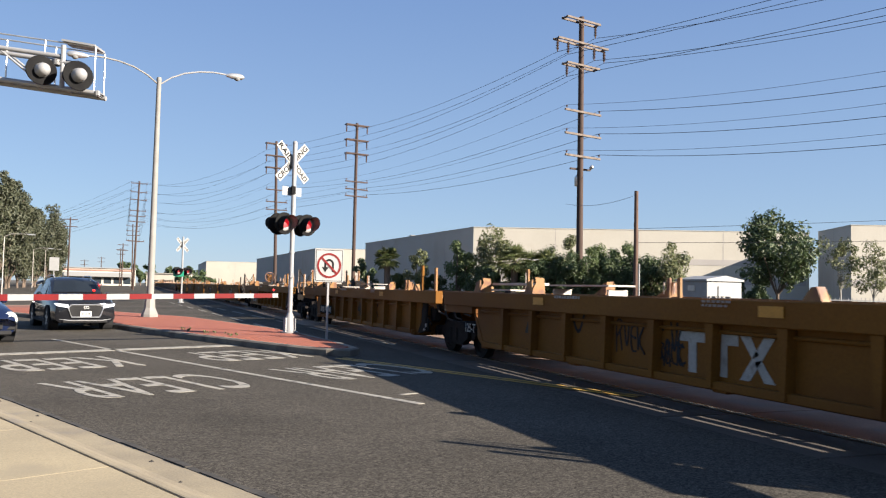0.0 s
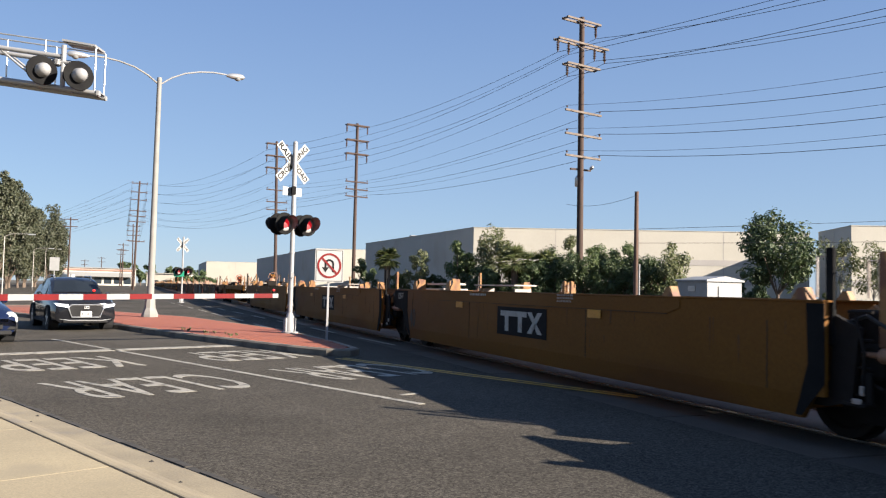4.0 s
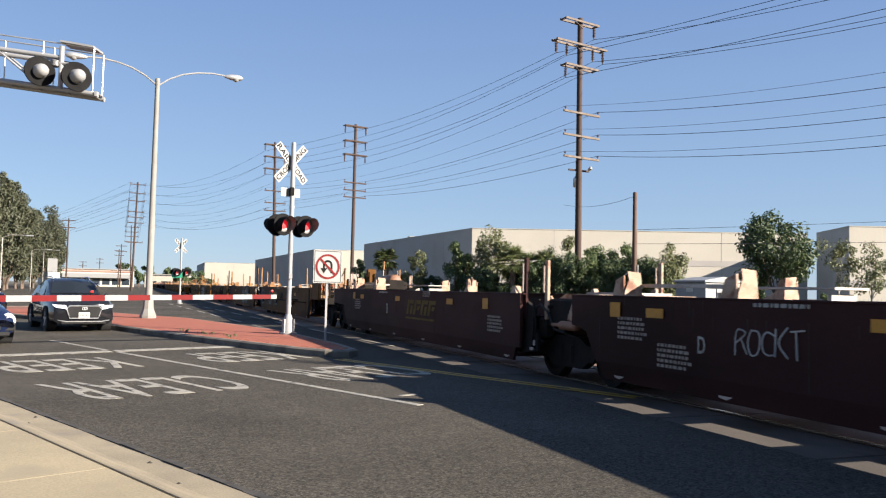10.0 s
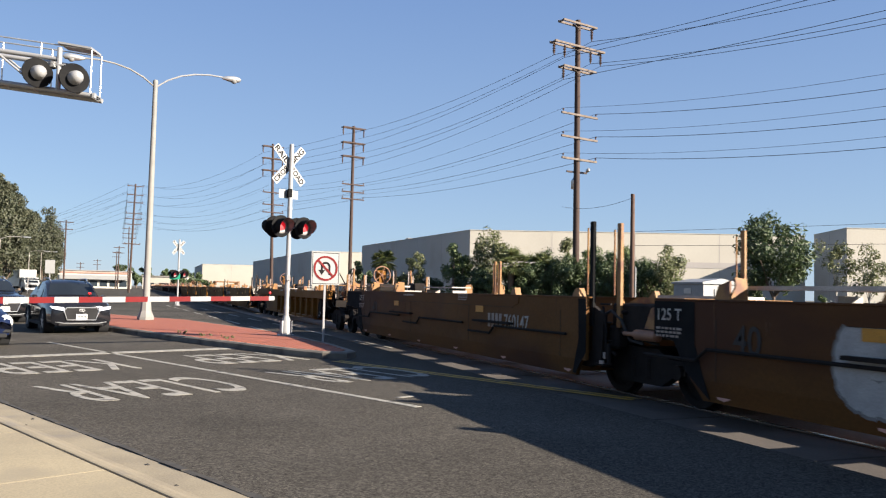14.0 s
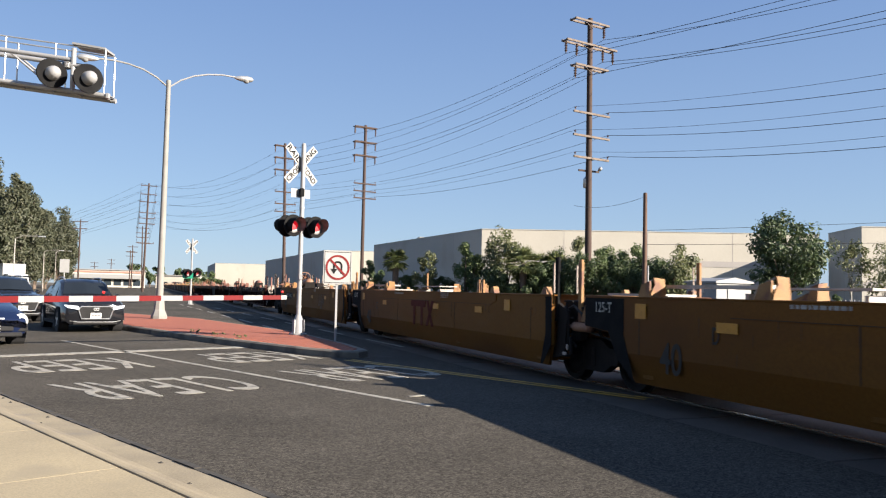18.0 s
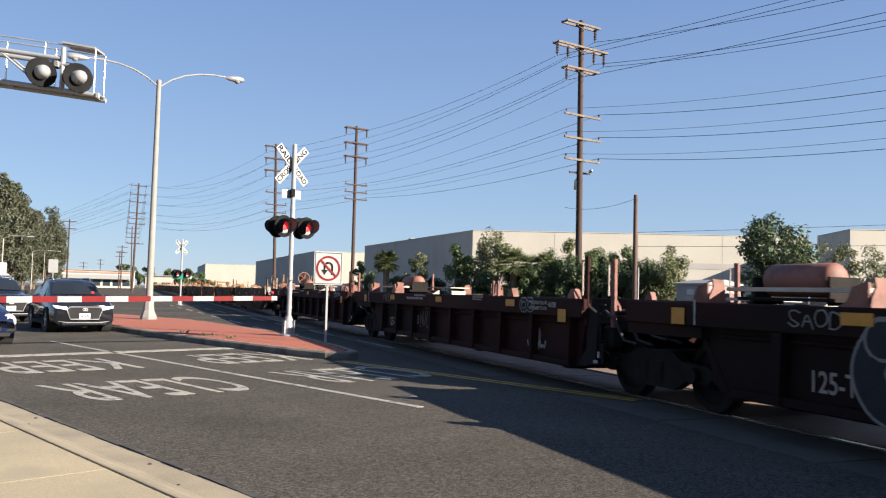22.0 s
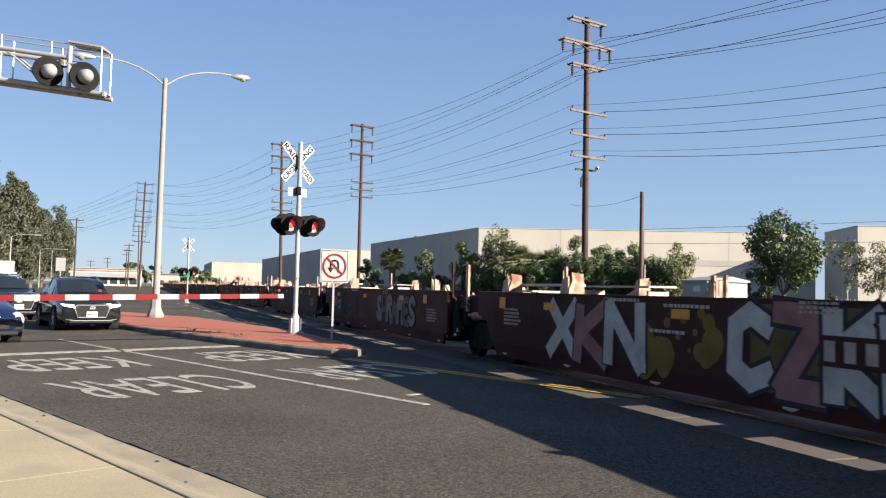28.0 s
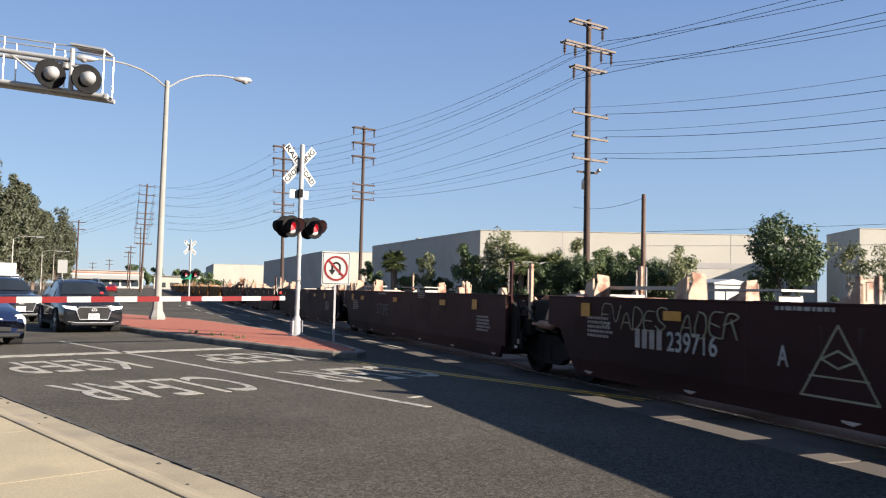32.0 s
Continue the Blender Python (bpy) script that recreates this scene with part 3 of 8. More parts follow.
def crossbuck_mast(name, x, y, z0, top, hlight, hcross, label, lit=True, turn=None, blade=1.36, dim=False):
    d = turn or FACE
    side = Vector((-d.y, d.x, 0))
    ob = thing(name, pose(x, y, z0), label, "crossing signal")
    part("mast", Shape().tube((0, 0, 0.3), (0, 0, top), 0.065, n=16).lathe((0, 0, top), (0, 0, 1), [(0, 0.07), (0.05, 0.05), (0.07, 0.0)], 16), M_STEEL_WHITE, ob, smooth=True)
    base = part("base", Shape().lathe((0, 0, 0), (0, 0, 1), [(0, 0.24), (0.04, 0.24), (0.05, 0.15), (0.40, 0.13), (0.55, 0.075)], 18), M_STEEL_WHITE, ob, "cast base with bolts", smooth=True)
    for k in range(4):
        a = math.pi / 4 + k * math.pi / 2
        part("bolt", Shape().tube((math.cos(a) * 0.17, math.sin(a) * 0.17, 0.0), (math.cos(a) * 0.17, math.sin(a) * 0.17, 0.09), 0.02, n=8), M_STEEL_WHITE, base)
        part("fin", Shape().box((math.cos(a) * 0.12, math.sin(a) * 0.12, 0.2), (0.16, 0.02, 0.44), Matrix.Rotation(a, 3, "Z")), M_STEEL_WHITE, base)
    rot = turn_to(d)
    for s, word, off in ((1, "RAILROAD", -0.085), (-1, "CROSSING", -0.105)):
        bl = part("crossbuck_blade", Shape().box((0, 0, 0), (blade, 0.006, 0.23), bev=0.003), M_WHITE, ob, "white blade with black letters")
        bl.matrix_basis = Matrix.Translation(Vector((0, 0, hcross)) + d * off) @ rot @ Matrix.Rotation(radians(47 * s), 4, "Y")
        half = len(word) // 2
        for txt, ox in ((word[:half], -blade * 0.28), (word[half:], blade * 0.28)):
            lt = part("lettering", letters(txt, 0.15, M_BLACK, blade * 0.40, 0.002, bold=0.02), None, bl)
            lt.matrix_basis = Matrix.Translation((ox, -0.008, 0)) @ Matrix.Rotation(radians(90), 4, "X")
    part("lamp_bar", Shape().tube(side * -0.36 + Vector((0, 0, hlight)), side * 0.36 + Vector((0, 0, hlight)), 0.03, n=10).box((0, 0, hlight), (0.17, 0.17, 0.2), bev=0.02), M_STEEL_WHITE, ob)
    for s in (-1, 1):
        flasher(ob, side * s * 0.37 + d * 0.17 + Vector((0, 0, hlight)), d, lit, dim)
        flasher(ob, side * s * 0.37 - d * 0.17 + Vector((0, 0, hlight)), -d, lit)
    return ob


mast = crossbuck_mast("crossing_signal", 3.95, 22.2, 0.15, 5.28, 3.0, 4.75, "silver railroad crossing signal mast with two red lights on the median")
part("bell_box", Shape().box((-0.02, -0.02, 3.95), (0.13, 0.13, 0.24), bev=0.02), M_BLACK, mast, "small black bell housing")
tracks_sign = part("track_plate", Shape().box((0, 0, 0), (0.62, 0.008, 0.24), bev=0.004), M_WHITE, mast, "blank-backed white plate")
tracks_sign.matrix_basis = Matrix.Translation(Vector((0, 0, 3.93)) - FACE * 0.09) @ turn_to(FACE)
part("junction_box", Shape().box((0.0, -0.1, 1.6), (0.10, 0.08, 0.16), bev=0.01), M_STEEL_WHITE, mast)
for h in (0.75, 1.25, 2.2, 3.5):
    part("clamp", Shape().lathe((0, 0, h), (0, 0, 1), [(0, 0.075), (0.05, 0.075)], 14), M_STEEL_WHITE, mast)

far_mast = crossbuck_mast("crossing_signal", 3.05, 63.0, 0.0, 4.9, 2.35, 4.35, "distant silver railroad crossing signal with red lights", blade=1.3, dim=True)
part("street_sign", Shape().box((-0.25, -0.2, 2.15), (0.75, 0.01, 0.4), bev=0.004), M_GREEN_SIGN, far_mast, "small green sign")

# no-U-turn sign
sign = thing("no_u_turn_sign", pose(4.47, 19.85, 0.12), "white square no U-turn sign on a thin steel post", "road sign")
part("post", Shape().box((0, 0, 1.1), (0.05, 0.04, 2.2)), M_STEEL_WHITE, sign)
SW = 0.78
plate = part("plate", Shape().box((0, 0, 0), (0.74, 0.006, 0.83), bev=0.003), M_WHITE, sign, "white plate with thin black border")
SR = turn_to(Vector((0.08, -1, 0)))
plate.matrix_basis = Matrix.Translation((0.0, -0.045, 1.86)) @ SR


def ring(r0, r1, a0, a1, n=40, y=-0.0045, t=0.004):
    """A flat ring or arc in x and z, one connected piece."""
    sh = Shape()
    full = a1 - a0 > 6.28
    m = n if full else n + 1
    vs = []
    for i in range(m):
        a = a0 + (a1 - a0) * i / n
        vs += [(r * math.cos(a), yy, r * math.sin(a)) for r, yy in ((r0, y), (r1, y), (r1, y - t), (r0, y - t))]
    fs = []
    for i in range(n):
        p, q = 4 * i, 4 * ((i + 1) % m)
        fs += [(p + k, p + (k + 1) % 4, q + (k + 1) % 4, q + k) for k in range(4)]
    if not full:
        fs += [(0, 1, 2, 3), (4 * n + 3, 4 * n + 2, 4 * n + 1, 4 * n)]
    return sh.add(vs, fs)


part("border", Shape().box((0, -0.004, 0.385), (0.68, 0.003, 0.014)).box((0, -0.004, -0.385), (0.68, 0.003, 0.014)).box((0.34, -0.004, 0), (0.014, 0.003, 0.78)).box((-0.34, -0.004, 0), (0.014, 0.003, 0.78)), M_BLACK, plate)
arrow = ring(0.075, 0.125, 0, math.pi, 20, y=-0.005)
arrow.box((0.10, -0.007, -0.10), (0.05, 0.004, 0.20)).box((-0.10, -0.007, -0.03), (0.05, 0.004, 0.10))
arrow.prism([(-0.19, -0.08), (-0.01, -0.08), (-0.10, -0.21)], -0.009, -0.005, 1)
part("arrow", arrow, M_BLACK, plate).location = (0, 0, 0.04)
part("red_ring", ring(0.265, 0.315, 0, 2 * math.pi, y=-0.010), M_RED_REFLECT, plate)
part("red_slash", Shape().box((0, -0.017, 0), (0.54, 0.004, 0.05), Matrix.Rotation(radians(45), 3, "Y")), M_RED_REFLECT, plate)

# crossing gate with cantilever structure
GATE_PIVOT = Vector((-6.2, 17.85, 1.02))
gate = thing("crossing_gate", pose(0, 0, 0), "lowered red and white striped crossing gate across the lanes", "crossing gate")
tip = Vector((3.28, 20.19, 1.2))
base_at = Vector((-2.67, 18.81, 1.07))
arm_d = (tip - base_at).normalized()
pivot = base_at - arm_d * 3.6
arm = part("arm", Shape().add([], []), M_WHITE, gate)
cuts = [0.0, 0.15] + [0.15 + 0.485 * (k + 1) for k in range(19)]
for k in range(len(cuts) - 1):
    b, a = tip - arm_d * cuts[k], tip - arm_d * cuts[k + 1]
    h = 0.105 + 0.045 * k / 20
    part("arm_stripe", bar_between(Shape(), a, b - arm_d * 0.002, 0.04 + 0.01 * k / 20, h), M_RED_REFLECT if k % 2 == 1 else M_WHITE, gate)
for s in (0.12, 4.30, 8.0):
    p = tip - arm_d * s + Vector((0, 0, 0.09))
    gl = part("gate_lamp", Shape().box(p, (0.07, 0.05, 0.06), bev=0.01), M_BLACK, gate, "small red gate lamp")
    part("gate_lens", Shape().lathe(p + Vector((0, 0, 0.05)), FACE, [(-0.03, 0.02), (-0.02, 0.028), (0.02, 0.028), (0.03, 0.0)], 12), M_RED_GLOW, gl, "lit red lens")
post = pivot + arm_d * -0.3
part("gate_mechanism", Shape().box((post.x, post.y, 1.0), (0.5, 0.45, 0.6), bev=0.05), M_STEEL_WHITE, gate)
part("gate_post", Shape().tube((post.x, post.y, 0.0), (post.x, post.y, 2.6), 0.1, n=16), M_STEEL_WHITE, gate)
part("counterweight", bar_between(Shape(), pivot - arm_d * 0.5, pivot - arm_d * 1.5, 0.12, 0.3), M_STEEL_WHITE, gate)

cant = thing("cantilever_signal", pose(0, 0, 0), "white steel truss cantilever with crossing lights over the lanes", "crossing signal")
CA, CB = Vector((-7.9, 20.6, 6.0)), Vector((-0.77, 17.87, 5.22))
cd = Vector((CB.x + 2.84, CB.y - 18.64, 0)).normalized()
cd3 = (Vector((-0.77, 17.87, 5.22)) - Vector((-2.84, 18.64, 5.49))).normalized()
cs = Vector((-cd.y, cd.x, 0))
bot = lambda s, o=0.0, h=0.0: Vector((-0.97, 17.95, 5.36)) - cd3 * s + cs * o + Vector((0, 0, h))
LEN = 7.2
for o in (0.02, 0.50):
    part("lower_chord", Shape().tube(bot(0, o), bot(LEN, o), 0.05, n=12), M_STEEL_WHITE, cant, smooth=True)
    part("upper_chord", Shape().tube(bot(0.75, o, 0.66), bot(LEN, o, 0.66), 0.05, n=12), M_STEEL_WHITE, cant, smooth=True)
    part("hand_rail", Shape().tube(bot(0.05, o, 0.96), bot(LEN, o, 0.96), 0.016, n=8), M_ALU, cant)
    for k in range(6):
        s = 0.06 + k * 1.06
        part("upright", Shape().tube(bot(s, o), bot(s, o, 0.96), 0.018, n=8), M_ALU, cant)
        if k < 5 and k % 2 == 1:
            part("diagonal", Shape().tube(bot(s, o), bot(s + 1.0, o, 0.66), 0.024, n=8), M_STEEL_WHITE, cant)
for k in range(12):
    s = 0.1 + k * 0.62
    part("cross_tie", Shape().tube(bot(s, 0.02), bot(s, 0.50), 0.022, n=8), M_STEEL_WHITE, cant)
deck = Shape()
for o in (0.1, 0.2, 0.3, 0.4):
    bar_between(deck, bot(0, o, 0.05), bot(LEN, o, 0.05), 0.1, 0.02)
part("deck_grating", deck, M_ALU, cant)
part("end_plate", Shape().box(bot(-0.04), (0.05, 0.10, 0.10), Matrix.Rotation(math.atan2(cd.y, cd.x), 3, "Z")), M_STEEL_WHITE, cant)
part("lamp_canopy", bar_between(Shape(), bot(0.05, 0.2, 0.98), bot(0.75, 0.2, 1.0), 0.5, 0.04), M_STEEL_WHITE, cant)
lp = part("lamp_pole", Shape().tube(bot(0.72, 0.0, 0.0), bot(0.72, 0.0, 0.9), 0.05, n=10), M_STEEL_WHITE, cant)
for s in (0.46, 1.22):
    c = bot(s, -0.05, 0.24)
    flasher(cant, c + FACE * 0.25, -FACE, False)
    part("lamp_bracket", Shape().pipe([bot(0.84, -0.02, 0.52), bot(s, -0.03, 0.56), c + Vector((0, 0, 0.16))], 0.028, 8).lathe(bot(0.84, -0.02, 0.44), (0, 0, 1), [(0, 0.06), (0.02, 0.085), (0.13, 0.085), (0.15, 0.05)], 14), M_STEEL_WHITE, cant, smooth=True)
mb = bot(LEN)
part("mast", Shape().tube((mb.x, mb.y, 0), (mb.x, mb.y, 7.2), 0.14, n=18), M_STEEL_WHITE, cant, smooth=True)
part("mast_base", Shape().lathe((mb.x, mb.y, 0), (0, 0, 1), [(0, 0.3), (0.05, 0.3), (0.06, 0.2), (0.3, 0.16)], 18), M_STEEL_WHITE, cant)

# street lamp with two arms
lampx, lampy = 0.45, 32.4
lamp = thing("street_lamp", pose(lampx, lampy, 0.15), "tall pale concrete street lamp with two curved arms", "street lamp")
part("base", Shape().lathe((0, 0, 0), (0, 0, 1), [(0, 0.30), (0.1, 0.30), (0.35, 0.20), (0.75, 0.17), (0.80, 0.12)], 8), M_LAMP_POLE, lamp, "flared eight-sided base")
part("pole", Shape().lathe((0, 0, 0.7), (0, 0, 1), [(0, 0.13), (8.35, 0.085), (8.4, 0.10), (8.5, 0.08)], 14), M_LAMP_POLE, lamp, smooth=True)
ld = Vector((0.975, 0.10, 0))
for s in (1, -1):
    pts = [Vector((0, 0, 8.95)) + ld * s * a + Vector((0, 0, h)) for a, h in ((0.05, 0.0), (0.45, 0.30), (0.95, 0.54), (1.5, 0.68), (2.05, 0.74), (2.65, 0.72))]
    part("arm", Shape().pipe(pts, 0.032), M_LAMP_POLE if s < 0 else M_STEEL_WHITE, lamp)
    hp = pts[-1] + ld * s * 0.28 - Vector((0, 0, 0.02))
    hd = part("lamp_head", Shape().lathe(hp - ld * s * 0.38, ld * s, [(0, 0.03), (0.08, 0.07), (0.25, 0.11), (0.5, 0.13), (0.68, 0.10), (0.76, 0.02)], 14), M_ALU, lamp, "grey cobra lamp head", smooth=True)
    part("lamp_glass", Shape().lathe(hp + Vector((0, 0, -0.07)) + ld * s * 0.1, (0, 0, -1), [(0, 0.13), (0.06, 0.11), (0.10, 0.05), (0.11, 0.0)], 14), M_WHITE, hd, "pale glass bowl", smooth=True)

# ---------------------------------------------------------------- train
TRACK_X, SPEED = 7.75, 19.7
HW, TOP, BOT = 1.55, 1.41, 0.36
SKIRT = 0.26  # lower edge of the smooth side walls
M_YEL = surf("yellow_car_paint", (0.1485, 0.06266, 0.01056), (0.1281, 0.0521, 0.009152), 0.8, 0.6, bump=0.08, fine=30, stain=(0.09293, 0.03731, 0.009856), stain_scale=0.55, stain_at=0.50, streak=(1, 0.35, 1), grain=0.2, spec=0.1)
M_YEL_FRESH = surf("orange_yellow_car_paint", (0.1802, 0.07603, 0.01267), (0.1556, 0.06336, 0.01126), 0.8, 0.6, bump=0.08, fine=30, stain=(0.1126, 0.04506, 0.01197), stain_scale=0.55, stain_at=0.50, streak=(1, 0.35, 1), grain=0.2, spec=0.1)
M_YEL_OLD = surf("faded_yellow_car_paint", (0.1112, 0.04858, 0.01197), (0.088, 0.03802, 0.01056), 0.8, 0.6, bump=0.1, fine=30, stain=(0.05139, 0.02112, 0.01056), stain_scale=0.5, stain_at=0.50, streak=(1, 0.4, 1), grain=0.2, spec=0.1)
M_RUST_YEL = surf("rusted_yellow_car_paint", (0.098, 0.038, 0.014), (0.074, 0.026, 0.012), 0.5, 0.6, bump=0.12, fine=30, stain=(0.03661, 0.01126, 0.00704), stain_scale=0.45, stain_at=0.5, streak=(1, 0.6, 1), grain=0.2, spec=0.1)
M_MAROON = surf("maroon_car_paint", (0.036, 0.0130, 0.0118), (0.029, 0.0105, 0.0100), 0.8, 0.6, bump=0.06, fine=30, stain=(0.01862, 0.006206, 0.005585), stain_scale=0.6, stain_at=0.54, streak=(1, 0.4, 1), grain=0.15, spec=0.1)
M_BROWN = surf("brown_car_paint", (0.02852, 0.009626, 0.007486), (0.02139, 0.007843, 0.006417), 0.8, 0.7, bump=0.08, fine=30, stain=(0.01212, 0.006417, 0.005704), stain_scale=0.6, stain_at=0.5, streak=(1, 0.4, 1), grain=0.2, spec=0.08)
M_BOGIE = surf("oily_cast_steel", (0.011, 0.009, 0.008), (0.018, 0.014, 0.012), 4.0, 0.9, bump=0.2, spec=0.2)
M_WHEEL = surf("wheel_steel", (0.014, 0.011, 0.010), None, 4.0, 0.8, 0.0, bump=0.1, spec=0.2)
M_TREAD = surf("worn_wheel_tread", (0.4, 0.39, 0.37), None, 4.0, 0.3, 0.9, bump=0.02)
M_GUIDE_TAN = surf("worn_guide_steel", (0.4073, 0.2987, 0.2153), (0.3244, 0.204, 0.1346), 5.0, 0.7, bump=0.15, stain=(0.1569, 0.06119, 0.03096), stain_scale=4.0, stain_at=0.50)
M_GUIDE_YEL = surf("worn_yellow_guide", (0.2576, 0.1308, 0.03762), (0.23, 0.1055, 0.0285), 4.0, 0.65, bump=0.15, stain=(0.129, 0.05059, 0.02337), stain_scale=4.0, stain_at=0.50)
M_GUIDE_RED = surf("worn_red_guide", (0.2004, 0.08143, 0.05568), (0.1601, 0.05429, 0.03828), 4.0, 0.7, bump=0.15, stain=(0.1002, 0.03619, 0.02158), stain_scale=4.0, stain_at=0.50)
M_SEAM = surf("dirt_in_a_seam", (0.035, 0.022, 0.014), None, 4.0, 0.9, bump=0.1)
M_STREAK = surf("rust_run", (0.10, 0.045, 0.016), (0.08, 0.036, 0.014), 5.0, 0.9, bump=0.1)
M_TANK = surf("rusty_air_tank", (0.26, 0.13, 0.07), (0.18, 0.085, 0.05), 3.0, 0.6, bump=0.1)
M_FOOT = surf("worn_pale_steel", (0.4037, 0.348, 0.3062), (0.3132, 0.2366, 0.1949), 4.0, 0.6, bump=0.1)
M_FOOT_PINK = surf("worn_pink_primer", (0.55, 0.30, 0.24), None, 4.0, 0.7, bump=0.1)
M_REFLECT = surf("amber_reflector", (0.50, 0.215, 0.006), (0.43, 0.185, 0.006), 5.0, 0.5, bump=0.03)
M_STENCIL = surf("white_stencil", (0.37, 0.352, 0.315), None, 5.0, 0.75, bump=0.02, stain=(0.20, 0.178, 0.155), stain_scale=6.0)
M_STENCIL_DIM = surf("faded_stencil", (0.32, 0.26, 0.22), None, 5.0, 0.8, bump=0.02)
M_STENCIL_BLACK = surf("black_stencil", (0.014, 0.011, 0.009), None, 5.0, 0.7, bump=0.02)
M_RED_MARK = surf("dark_red_emblem", (0.095, 0.018, 0.012), None, 5.0, 0.8, bump=0.02, spec=0.15)
M_ORANGE_WHEEL = surf("orange_brake_wheel", (0.42, 0.09, 0.03), None, 4.0, 0.6, bump=0.05)
M_GRATE = surf("walkway_steel", (0.3915, 0.3654, 0.3306), (0.3132, 0.2784, 0.2436), 3.0, 0.5, 0.4, bump=0.15)

KIND = {  # body paint, end paint, guide paint, ribbed, open floor, post height, label
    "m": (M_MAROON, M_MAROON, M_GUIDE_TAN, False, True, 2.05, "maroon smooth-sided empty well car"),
    "p": (M_YEL_OLD, M_BLACK, M_GUIDE_YEL, False, True, 2.55, "faded yellow empty well car with tall posts and side pipes"),
    "t": (M_YEL, M_BLACK, M_GUIDE_YEL, False, False, 2.05, "bright yellow smooth-sided empty well car with black ends"),
    "d": (M_YEL, M_BLACK, M_GUIDE_YEL, False, False, 1.95, "yellow smooth-sided empty well car"),
    "r": (M_RUST_YEL, M_BLACK, M_GUIDE_YEL, False, False, 2.0, "rust-stained yellow empty well car covered in graffiti"),
    "y": (M_YEL_FRESH, M_YEL_FRESH, M_GUIDE_YEL, True, False, 2.0, "yellow ribbed empty well car"),
    "s": (M_YEL_FRESH, M_YEL_FRESH, M_GUIDE_YEL, True, False, 2.0, "weathered yellow ribbed empty well car"),
    "b": (M_BROWN, M_BROWN, M_GUIDE_RED, True, False, 2.05, "dark brown ribbed empty well car"),
}


def build_bogie(unit, y, name="bogie"):
    bg = Shape()
    for s in (-1, 1):
        x = s * 0.98
        bg.prism([(y - 1.22, 0.50), (y - 1.15, 0.60), (y - 0.62, 0.62), (y - 0.40, 0.74), (y + 0.40, 0.74), (y + 0.62, 0.62), (y + 1.15, 0.60), (y + 1.22, 0.50),
                  (y + 1.12, 0.36), (y + 0.72, 0.38), (y + 0.45, 0.24), (y - 0.45, 0.24), (y - 0.72, 0.38), (y - 1.12, 0.36)], x - 0.07, x + 0.07, 0)
        for k in (-1, 1):
            bg.tube((x + s * 0.05, y + k * 0.9, 0.47), (x + s * 0.16, y + k * 0.9, 0.47), 0.10, n=12)
            bg.tube((x + s * 0.03, y + k * 0.17, 0.32), (x + s * 0.03, y + k * 0.17, 0.60), 0.075, n=10)
    bg.box((0, y, 0.62), (2.0, 0.38, 0.24), bev=0.04)
    for k in (-1, 1):
        bg.tube((-0.7, y + k * 0.9, 0.45), (0.7, y + k * 0.9, 0.45), 0.08, n=8)
    ob = part(name, bg, M_BOGIE, unit, "dark oily cast-steel bogie")
    for k in (-1, 1):
        for s in (-1, 1):
            w = Shape().lathe((s * 0.72, y + k * 0.9, 0.45), (s, 0, 0), [(-0.09, 0.12), (-0.09, 0.475), (-0.06, 0.475), (-0.055, 0.45), (0.06, 0.445), (0.06, 0.36), (0.02, 0.33), (0.02, 0.16), (0.09, 0.14), (0.09, 0.08)], 26)
            part("wheel", w, M_WHEEL, ob, smooth=True)
    return ob


def hook_rail(sh, x, y, z0, z1, d=0.12, r=0.014):
    """A grab iron: an upright loop."""
    sh.pipe([(x, y, z0), (x, y, z1), (x, y + d, z1), (x, y + d, z0)], r, 6)


